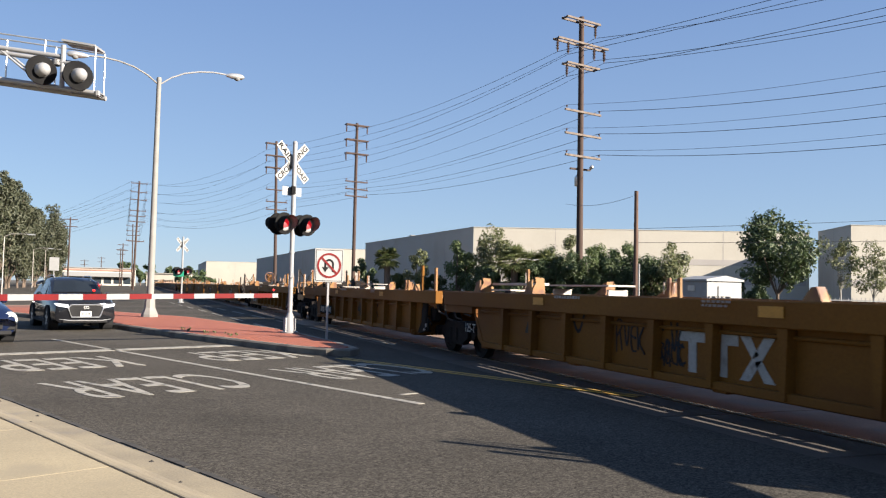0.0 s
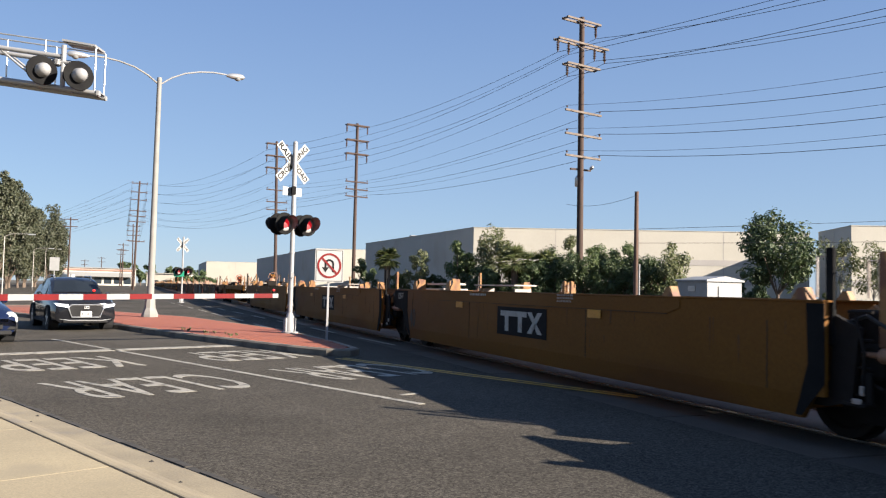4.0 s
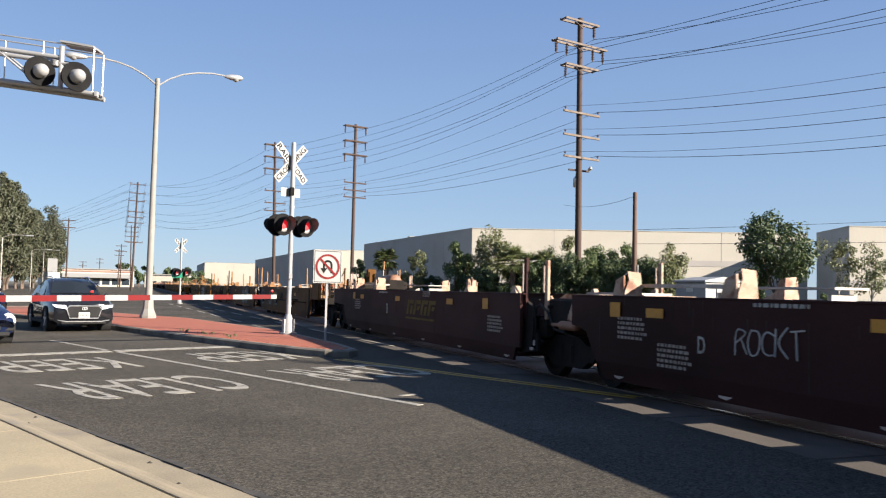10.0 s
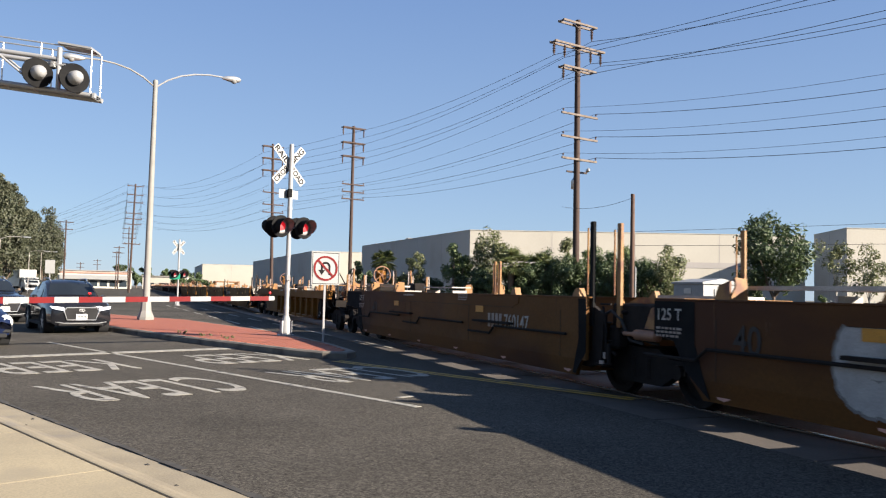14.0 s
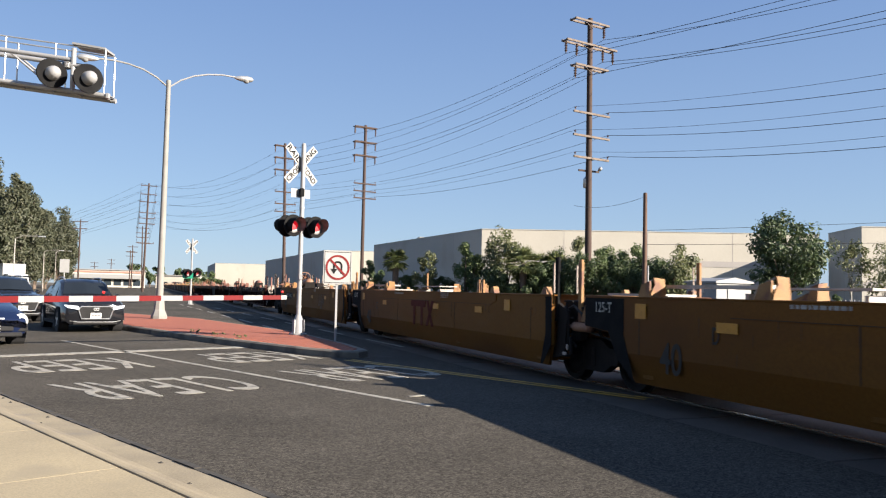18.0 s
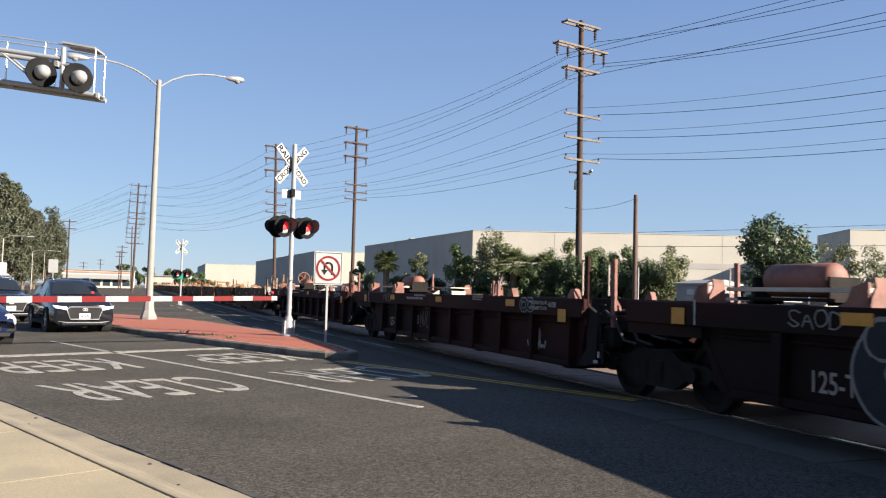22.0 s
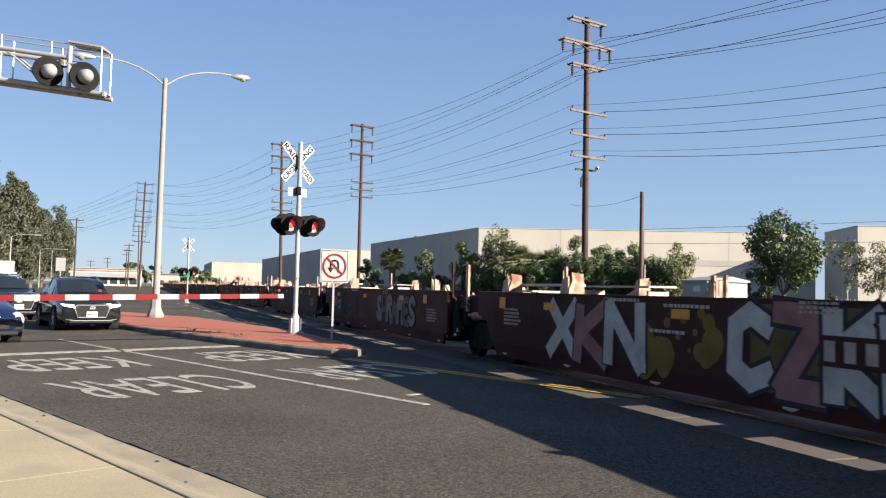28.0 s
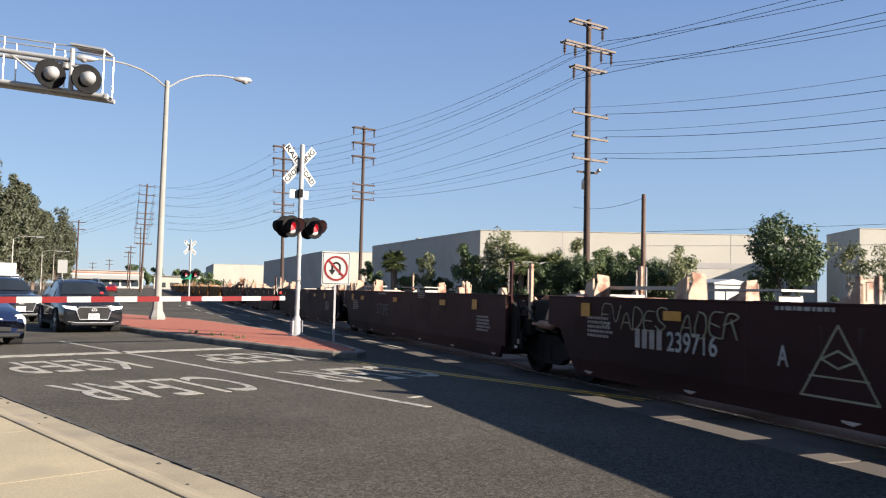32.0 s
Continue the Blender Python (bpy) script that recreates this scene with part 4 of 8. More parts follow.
def build_unit(kind, L, front, rear):
    paint, endpaint, guide, ribbed, openfloor, post, label = KIND[kind]
    unit = thing("well_car", pose(0, 0, 0), label, "railway wagon", "well cars of the train")
    if kind == "d" and rear == "C":
        endpaint = paint
    # where the body begins and ends, measured from the joints with the neighbouring cars
    y0 = 1.2 if kind == "b" or (kind == "p" and front == "C") or ribbed else {"m": 0.3, "p": 0.35}.get(kind, 0.05)
    yc = y0 if kind == "b" else ((-0.6 if front == "C" else 0.0) if ribbed else y0)
    if kind == "b":
        y1, a1, gs = (L - 0.05 if rear == "A" else L + 0.75), L - 1.75, 0.0
    elif ribbed:
        y1, a1, gs = (L - 0.6 if rear == "A" else L - 0.2), L - 2.25, 0.8
    elif rear == "A":
        y1, a1, gs = L - (1.4 if kind in "mp" else 1.15), L - 2.3, 1.05
    else:
        y1, a1, gs = L + 0.05, L - 1.75, 0.9
    nose = 1.35 if front == "C" and y0 < 1 else 0.30
    for s in (-1, 1):
        xo = s * HW
        xi = s * (HW - 0.05)
        if not ribbed:
            fold = 0.66 if kind in "tr" else 0.50
            ya = a1 + 0.25 * (fold - SKIRT) / (0.55 - SKIRT) if fold <= 0.55 else a1 + 0.25 + 0.25 * (fold - 0.55) / 0.37
            up = [(y0, TOP), (y0, fold), (ya, fold)] + ([(a1 + 0.25, 0.55)] if fold < 0.55 else []) + [(a1 + 0.5, 0.92), (y1, 0.98), (y1, TOP)]
            lo = [(y0, fold)] + ([(y0, 0.62)] if fold > 0.62 else [(y0 + 0.14, fold - 0.01)]) + [(y0 + nose, SKIRT), (a1, SKIRT)] + ([(a1 + 0.25, 0.55)] if fold > 0.55 else []) + [(ya, fold)]
            w = Shape().prism(up[::-1], min(xo, xi), max(xo, xi), 0)
            flank = Shape().prism(lo[::-1], min(xo, xi), max(xo, xi), 0)
            w.add([(x - s * (fold - z) * (0.30 if kind in "tr" else 0.12), y, z) for x, y, z in flank.v], flank.f)
            w.box((s * (HW - 0.07), (y0 + y1) / 2, TOP + 0.012), (0.16, y1 - y0, 0.025), bev=0.008)
            sw = part("side_wall", w, paint, unit)
            x0, x1 = sorted((xo, xo + s * 0.012))
            if kind != "m" and s < 0:
                d0, d1 = y0 + 2.2, L - 4.0
                part("doubler_plate", Shape().prism([(d0, TOP - 0.004), (d0, TOP - 0.12), (d0 + 0.25, TOP - 0.19), (d1 - 0.35, TOP - 0.19), (d1, TOP - 0.02), (d1, TOP - 0.004)], x0, x1, 0), paint, sw)
                part("doubler_edge", Shape().prism([(d0 + 0.25, TOP - 0.198), (d1 - 0.35, TOP - 0.198), (d1 - 0.35, TOP - 0.19), (d0 + 0.25, TOP - 0.19)], x0, x1, 0), M_SEAM, sw)
            for ys in () if s > 0 else ((L - 2.55, L - 2.0, L - 6.1, y0 + 4.4, y0 + 0.75) if kind != "m" else (L - 2.2, L - 6.0, y0 + 4.2)):
                part("weld_seam", Shape().prism([(ys - 0.006, fold), (ys + 0.006, fold), (ys + 0.006, TOP - 0.2), (ys - 0.006, TOP - 0.2)], min(xo, xo + s * 0.004), max(xo, xo + s * 0.004), 0), M_SEAM, sw)
            rr = random.Random(len(label) + int(L * 10))
            runs = Shape()
            for k in range(26):
                ys, zt, ln, wd = rr.uniform(y0 + 0.4, a1 - 0.2), rr.choice((TOP - 0.01, TOP - 0.2, TOP - 0.2, rr.uniform(0.8, 1.3))), rr.uniform(0.08, 0.4), rr.uniform(0.004, 0.013)
                zb = max(fold + 0.01, zt - ln)
                runs.prism([(ys - wd, zt), (ys - wd * 0.3, zb), (ys + wd * 0.2, zb), (ys + wd, zt)], min(xo, xo + s * (0.0022 + 0.00005 * k)), max(xo, xo + s * (0.0022 + 0.00005 * k)), 0)
            if s < 0:
                tagged(part("rust_run", runs, M_STREAK if kind != "m" else M_SEAM, sw), kind="stuff")
            if endpaint is not paint:
                part("end_panel", Shape().prism([(a1 - 0.15, SKIRT + 0.02), (a1 + 0.27, 0.56), (a1 + 0.52, 0.93), (y1 + 0.005, 0.985), (y1 + 0.005, TOP - 0.01), (a1 + 0.12, TOP - 0.01), (a1 + 0.12, 0.9)][::-1], min(xo, xo + s * 0.006), max(xo, xo + s * 0.006), 0), endpaint, unit, "black end panel")
        else:
            zb = 1.12
            xp = s * (HW - 0.16)
            pan = Shape().prism([(y0 + 0.2, zb), (y0 + 0.2, 0.50), (y0 + 0.5, BOT), (a1 - 0.1, BOT), (a1 + 0.15, 0.5), (a1 + 0.15, zb)][::-1], min(xp, xp - s * 0.03), max(xp, xp - s * 0.03), 0)
            sw = part("side_wall", pan, paint, unit)
            part("top_chord", Shape().box((s * (HW - 0.09), (yc + y1) / 2, (TOP + zb) / 2), (0.18, y1 - yc, TOP - zb), bev=0.015), paint, unit)
            part("bottom_chord", Shape().box((s * (HW - 0.11), (y0 + a1) / 2 + 0.1, BOT + 0.05), (0.12, a1 - y0 - 0.8, 0.10), bev=0.01), paint, unit)
            pitch = 1.25 if kind == "b" else 1.135
            for k in range(12):
                yy = (1.63 if kind == "b" else 1.81) + pitch * k
                if yy > a1 - 0.35 or (front == rear == "C" and yy > L - 5.2):
                    continue
                rib = Shape().prism([(yy - 0.07, zb), (yy + 0.07, zb), (yy + 0.035, BOT + 0.02), (yy - 0.035, BOT + 0.02)], min(xp, s * (HW - 0.02)), max(xp, s * (HW - 0.02)), 0)
                part("rib", rib, paint, sw)
            part("side_pipe", Shape().tube((s * (HW - 0.13), y0 + 0.5, 1.03), (s * (HW - 0.13), a1 - 0.1, 1.03), 0.025, n=8), paint, unit)
            part("end_sill", Shape().box((s * (HW - 0.2), (a1 + y1) / 2 + 0.1, 1.06), (0.3, y1 - a1 - 0.2, 0.16)), endpaint, unit)
        if endpaint is not paint and not ribbed:
            part("front_end_panel", Shape().prism([(y0 - 0.004, TOP - 0.01), (y0 - 0.004, 0.62), (y0 + nose - 0.02, SKIRT + 0.03), (y0 + nose + 0.06, SKIRT + 0.03), (y0 + 0.20, 0.8), (y0 + 0.22, TOP - 0.01)][::-1], min(xo, xo + s * 0.006), max(xo, xo + s * 0.006), 0), endpaint, unit, "black end panel")
        # apron and end post at the front
        part("front_apron", Shape().prism([(y0 - 0.28, 1.18), (y0 - 0.2, 0.48), (y0 + 0.1, 0.40), (y0 + 0.32, 0.40), (y0 + 0.05, 0.66), (y0 + 0.02, 1.30)], min(s * 1.42, s * 1.36), max(s * 1.42, s * 1.36), 0), M_BOGIE, unit)
        if kind == "p":
            for k in range(3):
                ya = y0 + 0.5 + k * 4.1
                part("side_pipe", Shape().pipe([(s * (HW + 0.05), ya, 0.86), (s * (HW + 0.05), ya + 2.6, 0.86), (s * (HW + 0.05), ya + 2.8, 0.72), (s * (HW + 0.05), ya + 3.8, 0.72)], 0.022, 6), M_BOGIE, unit)
            for k in (3.2, 8.6):
                part("side_step", Shape().box((s * (HW + 0.05), y0 + k, 0.93), (0.10, 1.6, 0.04)), M_BOGIE, unit)
    # floor
    zf, fl, fm = BOT + 0.03, a1 - y0 - 0.5, (y0 + a1) / 2
    if openfloor:
        strips = ((-1.46, -1.25), (-0.72, -0.30), (0.9, 1.46))
    elif kind in "bdtr":
        strips = ((-1.38, -0.3), (0.8, 1.38))
    else:
        strips = ((-1.38, -0.93), (-0.79, -0.70), (-0.57, -0.1), (0.8, 1.38))
    for xa, xb in strips:
        part("floor_plate", Shape().box(((xa + xb) / 2, fm, zf), (xb - xa, fl, 0.04)), paint, unit)
    n = 6 if openfloor else 4
    for k in range(n):
        yy = y0 + 0.55 + (a1 - y0 - 0.9) * k / (n - 1)
        cb = part("cross_bearer", Shape().box((0, yy, zf - 0.026), (2 * HW - 0.16, 0.66 if openfloor else 0.24, 0.07), bev=0.01), paint, unit)
        for s in (-1, 1) if openfloor else ():
            part("foot", Shape().prism([(yy - 0.13, BOT + 0.0), (yy + 0.12, BOT + 0.0), (yy + 0.10, BOT - 0.05), (yy - 0.02, BOT - 0.07), (yy - 0.12, BOT - 0.03)], min(s * (HW - 0.02), s * (HW - 0.14)), max(s * (HW - 0.02), s * (HW - 0.14)), 0),
                 M_FOOT_PINK if kind == "p" else M_FOOT, cb, "worn bright foot")
    # end decks over the bogies
    part("rear_deck", Shape().box((0, (a1 + y1) / 2 + 0.15, 1.07), (2 * HW - 0.16, y1 - a1 - 0.35, 0.10), bev=0.02).prism([(a1 - 0.2, BOT), (a1 - 0.1, BOT), (a1 + 0.36, 1.02), (a1 + 0.26, 1.02)], -1.4, 1.4, 0), paint, unit)
    if rear == "A" and not ribbed:
        art = part("articulation", Shape().box((0.05, (y1 + L) / 2 + 0.02, 1.12), (2.55, L - y1 + 0.12, 0.46), bev=0.03), M_BOGIE, unit, "dark greasy joint housing between the cars")
        part("joint_cover", Shape().prism([(y1 + 0.05, TOP - 0.05), (L + 0.05, TOP - 0.05), (L - 0.15, TOP + 0.03), (y1 + 0.2, TOP + 0.03)], -0.95, 0.9, 0), guide, art)
        part("side_bracket", Shape().prism([(y1 + 0.1, 1.02), (y1 + 0.55, 1.02), (y1 + 0.4, 1.3), (y1 + 0.1, 1.36)], -1.32, -1.26, 0), guide, art)
        part("side_cylinder", Shape().lathe((-1.3, y1 + 0.25, 0.93), (0, 1, 0), [(0, 0.04), (0.03, 0.075), (0.5, 0.075), (0.53, 0.03), (0.8, 0.03)], 12), M_TANK, art, smooth=True)
    fd0 = 0.1 if front == "A" else -1.15
    part("front_deck", Shape().box((0, (fd0 + y0 + 0.25) / 2, 1.0), (1.1 if front == "C" else 1.6, y0 + 0.25 - fd0, 0.16), bev=0.02).prism([(y0 + 0.28, BOT), (y0 + 0.38, BOT), (y0 + 0.2, 1.05), (y0 + 0.1, 1.05)], -1.4, 1.4, 0), paint if front == "A" else M_BOGIE, unit)
    part("front_bolster", Shape().box((0.2, y0 - 0.10, 1.16), (2.3, 0.24, 0.20), bev=0.02).prism([(y0 - 0.22, 1.06), (y0 + 0.02, 1.06), (y0 + 0.02, 1.32), (y0 - 0.10, 1.40), (y0 - 0.20, 1.30)], -1.02, -0.98, 0), guide, unit)
    rj = random.Random(int(L * 10))
    for k in range(4):
        ya, xa, za = y0 - 0.15 - 0.12 * k, -1.28 + 0.16 * k, 1.12 + rj.uniform(-0.05, 0.1)
        part("air_hose", Shape().pipe([(xa, ya + 0.2, za), (xa, ya - 0.1, za + 0.10), (xa, ya - 0.35, za - 0.02), (xa + 0.05, ya - 0.5, za - 0.3), (xa + 0.1, ya - 0.75, za - 0.34)], 0.022, 6), M_RUBBER, unit)
    lever = Shape().pipe([(-1.40, y0 - 0.30, 0.55), (-1.42, y0 - 0.34, 0.95), (-1.40, y0 - 0.22, 1.30)], 0.018, 6).pipe([(-1.36, y0 - 0.5, 0.62), (-1.3, y0 - 0.2, 0.7), (-1.2, y0 + 0.2, 0.66)], 0.02, 6)
    lever.box((-1.40, y0 - 0.25, 0.47), (0.16, 0.26, 0.03)).box((-1.40, y0 - 0.38, 0.62), (0.05, 0.06, 0.3), bev=0.01)
    part("brake_lever", lever, M_BOGIE, unit)
    part("step_edge", Shape().box((-1.47, y0 - 0.30, 0.50), (0.03, 0.10, 0.05), bev=0.008).box((-1.44, y0 - 0.33, 0.60), (0.03, 0.04, 0.09), bev=0.008), M_FOOT, unit, "worn bright step edge")
    gear = Shape().box((-0.9, y0 - 0.42, 1.08), (0.5, 0.34, 0.26), bev=0.05).box((-1.18, y0 - 0.28, 0.86), (0.20, 0.26, 0.34), bev=0.04).tube((-1.3, y0 - 0.55, 1.22), (1.2, y0 - 0.55, 1.22), 0.03).box((0.5, y0 - 0.5, 1.1), (0.6, 0.3, 0.3), bev=0.05)
    gear.tube((-1.1, y0 - 0.7, 1.02), (-1.1, y0 - 0.7, 1.34), 0.07, n=10).tube((-0.7, y0 - 0.62, 1.15), (-0.7, y0 - 0.62, 1.42), 0.05, n=8)
    part("brake_gear", gear, M_BOGIE, unit)
    # guides along the top near the rear, and bars between
    for s in (-1, 1):
        for yy in (L - 1.6 - gs, L - 3.8 - gs):
            xa, xb = s * (HW - 0.015), s * (HW - (0.30 if kind == "m" else 0.26))
            gh = 1.0 if kind == "m" else 0.78
            face = [(xa, TOP), (xa - s * 0.012, TOP + 0.10 * gh), (xa - s * 0.07, TOP + 0.24 * gh), (xa - s * 0.05, TOP + 0.36 * gh), (xb + s * 0.03, TOP + 0.34 * gh), (xb + s * 0.015, TOP + 0.22 * gh), (xb, TOP)]
            g = Shape().prism(face, yy - 0.13, yy - 0.105, 1)
            g.prism([(yy - 0.105, TOP), (yy + 0.17, TOP), (yy + 0.08, TOP + 0.24 * gh), (yy - 0.105, TOP + 0.30 * gh)], *sorted((xa, xa - s * 0.025)), 0)
            g.prism([(yy - 0.105, TOP), (yy + 0.10, TOP), (yy - 0.02, TOP + 0.30 * gh), (yy - 0.105, TOP + 0.33 * gh)], *sorted((xb + s * 0.01, xb + s * 0.03)), 0)
            g.add([(xa - s * 0.026, yy - 0.105, TOP + 0.30 * gh), (xa - s * 0.026, yy + 0.08, TOP + 0.24 * gh), (xa - s * 0.12, yy + 0.02, TOP + 0.33 * gh), (xa - s * 0.12, yy - 0.105, TOP + 0.36 * gh)], [(0, 1, 2, 3)])
            gd = part("container_guide", g, guide, unit, "chipped folded-plate container guide")
            part("gusset", Shape().prism([(yy + 0.10, TOP), (yy + 0.40, TOP), (yy + 0.36, TOP + 0.025), (yy + 0.10, TOP + 0.13)], *sorted((xb + s * 0.05, xb + s * 0.07)), 0), guide, gd)
        for yy in (y0 + 0.35, y0 + 2.5):
            x0, x1 = sorted((s * (HW - 0.03), s * (HW - 0.14)))
            part("corner_guide", Shape().prism([(yy - 0.13, TOP), (yy + 0.13, TOP), (yy + 0.02, TOP + 0.14), (yy - 0.06, TOP + 0.15)], x0, x1, 0), guide, unit)
    part("walkway", Shape().box((0.35, L - 2.6 - gs, TOP + 0.17), (0.55, 2.3, 0.03)).box((0.35, L - 3.6 - gs, TOP - 0.15), (0.4, 0.06, 0.5)).box((0.35, L - 1.6 - gs, TOP - 0.15), (0.4, 0.06, 0.5)), M_GRATE, unit, "pale steel walkway grating")
    part("end_walkway", Shape().box((0.15, L - 0.35, TOP + 0.05), (0.7, 1.5, 0.04)), M_GRATE, unit, "pale steel walkway grating")
    part("guide_bar", Shape().box((-1.15, L - 2.65 - gs, TOP + 0.165), (0.22, 1.9, 0.045)), M_GRATE, unit)
    part("end_beam", Shape().box((0.1, L - 1.45 - gs, TOP - 0.10), (2 * HW - 0.5, 0.22, 0.16), bev=0.02), guide, unit)
    part("end_gear", Shape().box((0.2, L - 0.75, 1.26), (0.5, 0.6, 0.28), bev=0.04).box((-0.55, L - 0.9, 1.22), (0.35, 0.4, 0.22), bev=0.03).tube((-1.0, L - 0.35, 1.2), (1.0, L - 0.35, 1.2), 0.04).box((-0.2, L - 1.1, 1.35), (0.16, 0.3, 0.2), bev=0.02), M_BOGIE, unit)
    # upright posts with grab irons
    for x, yy, h in ((-1.42, y0 + 0.04, post), (1.38, y0 + 0.04, post), (-1.25, y0 - 0.42, post - 0.05), (1.25, L - 3.9 - gs, post - 0.25), (1.25, L - 4.2 - gs, post - 0.25)):
        p = part("end_post", Shape().box((x, yy, (1.0 + h) / 2), (0.06, 0.09, h - 1.0), bev=0.01), guide if x > -1.3 else endpaint, unit)
        gr = Shape()
        hook_rail(gr, x + 0.05, yy + 0.1, TOP + 0.05, h - 0.08)
        part("grab_iron", gr, M_FOOT if kind != "p" else guide, p)
    lad = Shape()
    for x in (-1.38, 1.38):
        for k in range(4):
            lad.tube((x, y0 - 0.40, 0.55 + k * 0.26), (x, y0 - 0.12, 0.55 + k * 0.26), 0.014, n=6)
    part("ladder", lad, M_BOGIE, unit)
    # coupler ends carry the brake gear
    if front == "C":
        part("coupler", Shape().box((0, -1.35, 0.80), (0.22, 0.9, 0.24), bev=0.03).box((0, -1.7, 0.80), (0.34, 0.3, 0.34), bev=0.05), M_BOGIE, unit)
        part("platform", Shape().box((0, -0.95, 1.10), (0.9, 0.7, 0.05)).box((0, -1.25, 0.98), (2.8, 0.08, 0.22)), M_BOGIE, unit)
        for x in (-1.3, -0.75, 0.75, 1.3):
            pr = part("end_post", Shape().box((x, -1.05, 1.65), (0.06, 0.08, 1.05), bev=0.01), M_BOGIE if x in (-1.3, 0.75) else guide, unit)
            gr = Shape()
            hook_rail(gr, x, -0.93, 1.15, 2.15)
            part("grab_iron", gr, M_FOOT, pr)
        for x in (-1.03, 1.03):
            part("end_rail", Shape().tube((x - 0.27, -1.05, 1.6), (x + 0.27, -1.05, 1.6), 0.02), guide, unit)
        if kind == "p":
            box = part("end_box", Shape().box((-1.12, 0.32, 1.36), (0.84, 1.2, 0.74), bev=0.03).prism([(0.85, 1.0), (1.25, 0.9), (1.25, TOP), (0.85, TOP)], -HW, -HW + 0.05, 0), paint, unit)
            part("end_plate", Shape().box((-1.12, -0.295, 1.36), (0.78, 0.02, 0.70), bev=0.005), guide, box)
        bw = Shape()
        c, r = (Vector((0.35, -0.75, 2.0)), 0.30) if kind != "p" else (Vector((-1.2, -0.42, 1.52)), 0.27)
        bw.lathe(c, (0, 1, 0), [(0.022 * math.sin(k * math.pi / 3), r + 0.022 * math.cos(k * math.pi / 3)) for k in range(7)], 24, caps=False)
        for k in range(5):
            a = 2 * math.pi * k / 5
            bw.tube(c, c + Vector((math.cos(a) * r, 0, math.sin(a) * r)), 0.016, n=6)
        part("brake_wheel", bw, M_TANK if kind not in "mp" else M_ORANGE_WHEEL, unit)
        part("cross_brace", Shape().tube((-1.3, -1.05, 1.15), (-0.75, -1.05, 2.1), 0.02).tube((-0.75, -1.05, 1.15), (-1.3, -1.05, 2.1), 0.02).tube((-1.3, -0.95, 1.4), (1.3, -0.95, 1.4), 0.025).box((-0.2, -0.9, 1.3), (0.5, 0.3, 0.35), bev=0.04).box((0.9, -0.85, 1.28), (0.35, 0.3, 0.3), bev=0.04), M_BOGIE, unit)
        part("brace", Shape().box((-0.3, -0.98, 1.42), (1.0, 0.03, 0.09), Matrix.Rotation(0.6, 3, "Y")).box((0.5, -0.98, 1.42), (1.0, 0.03, 0.09), Matrix.Rotation(-0.6, 3, "Y")), guide, unit)
        part("brake_stand", Shape().box((0.35, -0.62, 1.6), (0.22, 0.2, 0.95), bev=0.02).box((0.35, -0.6, 2.0), (0.34, 0.16, 0.34), bev=0.04), paint, unit)
        part("brake_valve", Shape().box((-0.5, -0.5, 1.3), (0.5, 0.4, 0.4), bev=0.05).tube((-0.9, -0.45, 1.35), (0.6, -0.45, 1.35), 0.03).tube((-1.2, -0.9, 1.2), (-0.3, -0.5, 1.4), 0.02), M_BOGIE, unit)
        part("air_tank", Shape().lathe((-0.9, -0.1, 1.42), (1, 0, 0), [(0, 0.10), (0.05, 0.24), (0.1, 0.27), (1.1, 0.27), (1.15, 0.24), (1.2, 0.10)], 18), M_TANK if kind != "y" else guide, unit, smooth=True)
        build_bogie(unit, 0.0)
    if rear == "C":
        part("rear_platform", Shape().box((0, L + 0.5, 1.02), (0.9, 0.95, 0.06)).box((0, L + 0.9, 0.95), (2.7, 0.10, 0.2)), M_BOGIE, unit)
        part("coupler", Shape().box((0, L + 1.25, 0.80), (0.22, 0.9, 0.24), bev=0.03).box((0, L + 1.55, 0.80), (0.34, 0.3, 0.34), bev=0.05), M_BOGIE, unit)
        for x in (-1.35, -0.8, 0.8, 1.35):
            pr = part("end_post", Shape().box((x, L + 0.85, 1.45), (0.06, 0.08, 1.0), bev=0.01), guide, unit)
            gr = Shape()
            hook_rail(gr, x, L + 0.6, 1.15, 1.95)
            part("grab_iron", gr, M_FOOT, pr)
        junk = Shape().box((-0.4, L - 0.5, TOP + 0.12), (0.9, 0.5, 0.22), bev=0.04).tube((-1.2, L - 0.9, TOP + 0.18), (-0.2, L - 0.2, TOP + 0.24), 0.03).tube((-1.1, L + 0.1, TOP), (-1.1, L + 0.1, TOP + 0.35), 0.04).box((0.6, L - 0.3, TOP + 0.15), (0.4, 0.6, 0.3), bev=0.05)
        part("valve_gear", junk, M_BOGIE, unit)
        rail_ = Shape()
        for k in range(6):
            rail_.tube((-1.25, L - 1.0 + k * 0.22, TOP + 0.02), (-1.25, L - 1.0 + k * 0.22, TOP + 0.12), 0.012, n=5)
        part("step_rail", rail_.tube((-1.25, L - 1.0, TOP + 0.12), (-1.25, L + 0.1, TOP + 0.12), 0.014, n=6), M_BOGIE, unit)
    if kind == "b" or (rear == "C" and kind in "dtmr"):
        ty, tm = L - {"d": 2.25, "b": 2.55}.get(kind, 3.05), M_GUIDE_RED if kind == "b" else M_TANK
        tank = part("air_tank", Shape().lathe((-0.4, ty, TOP + 0.29), (0, 1, 0), [(0, 0.08), (0.04, 0.17), (0.08, 0.20), (0.97, 0.20), (1.01, 0.17), (1.05, 0.08)], 20), tm, unit, "rusty brown air tank", smooth=True)
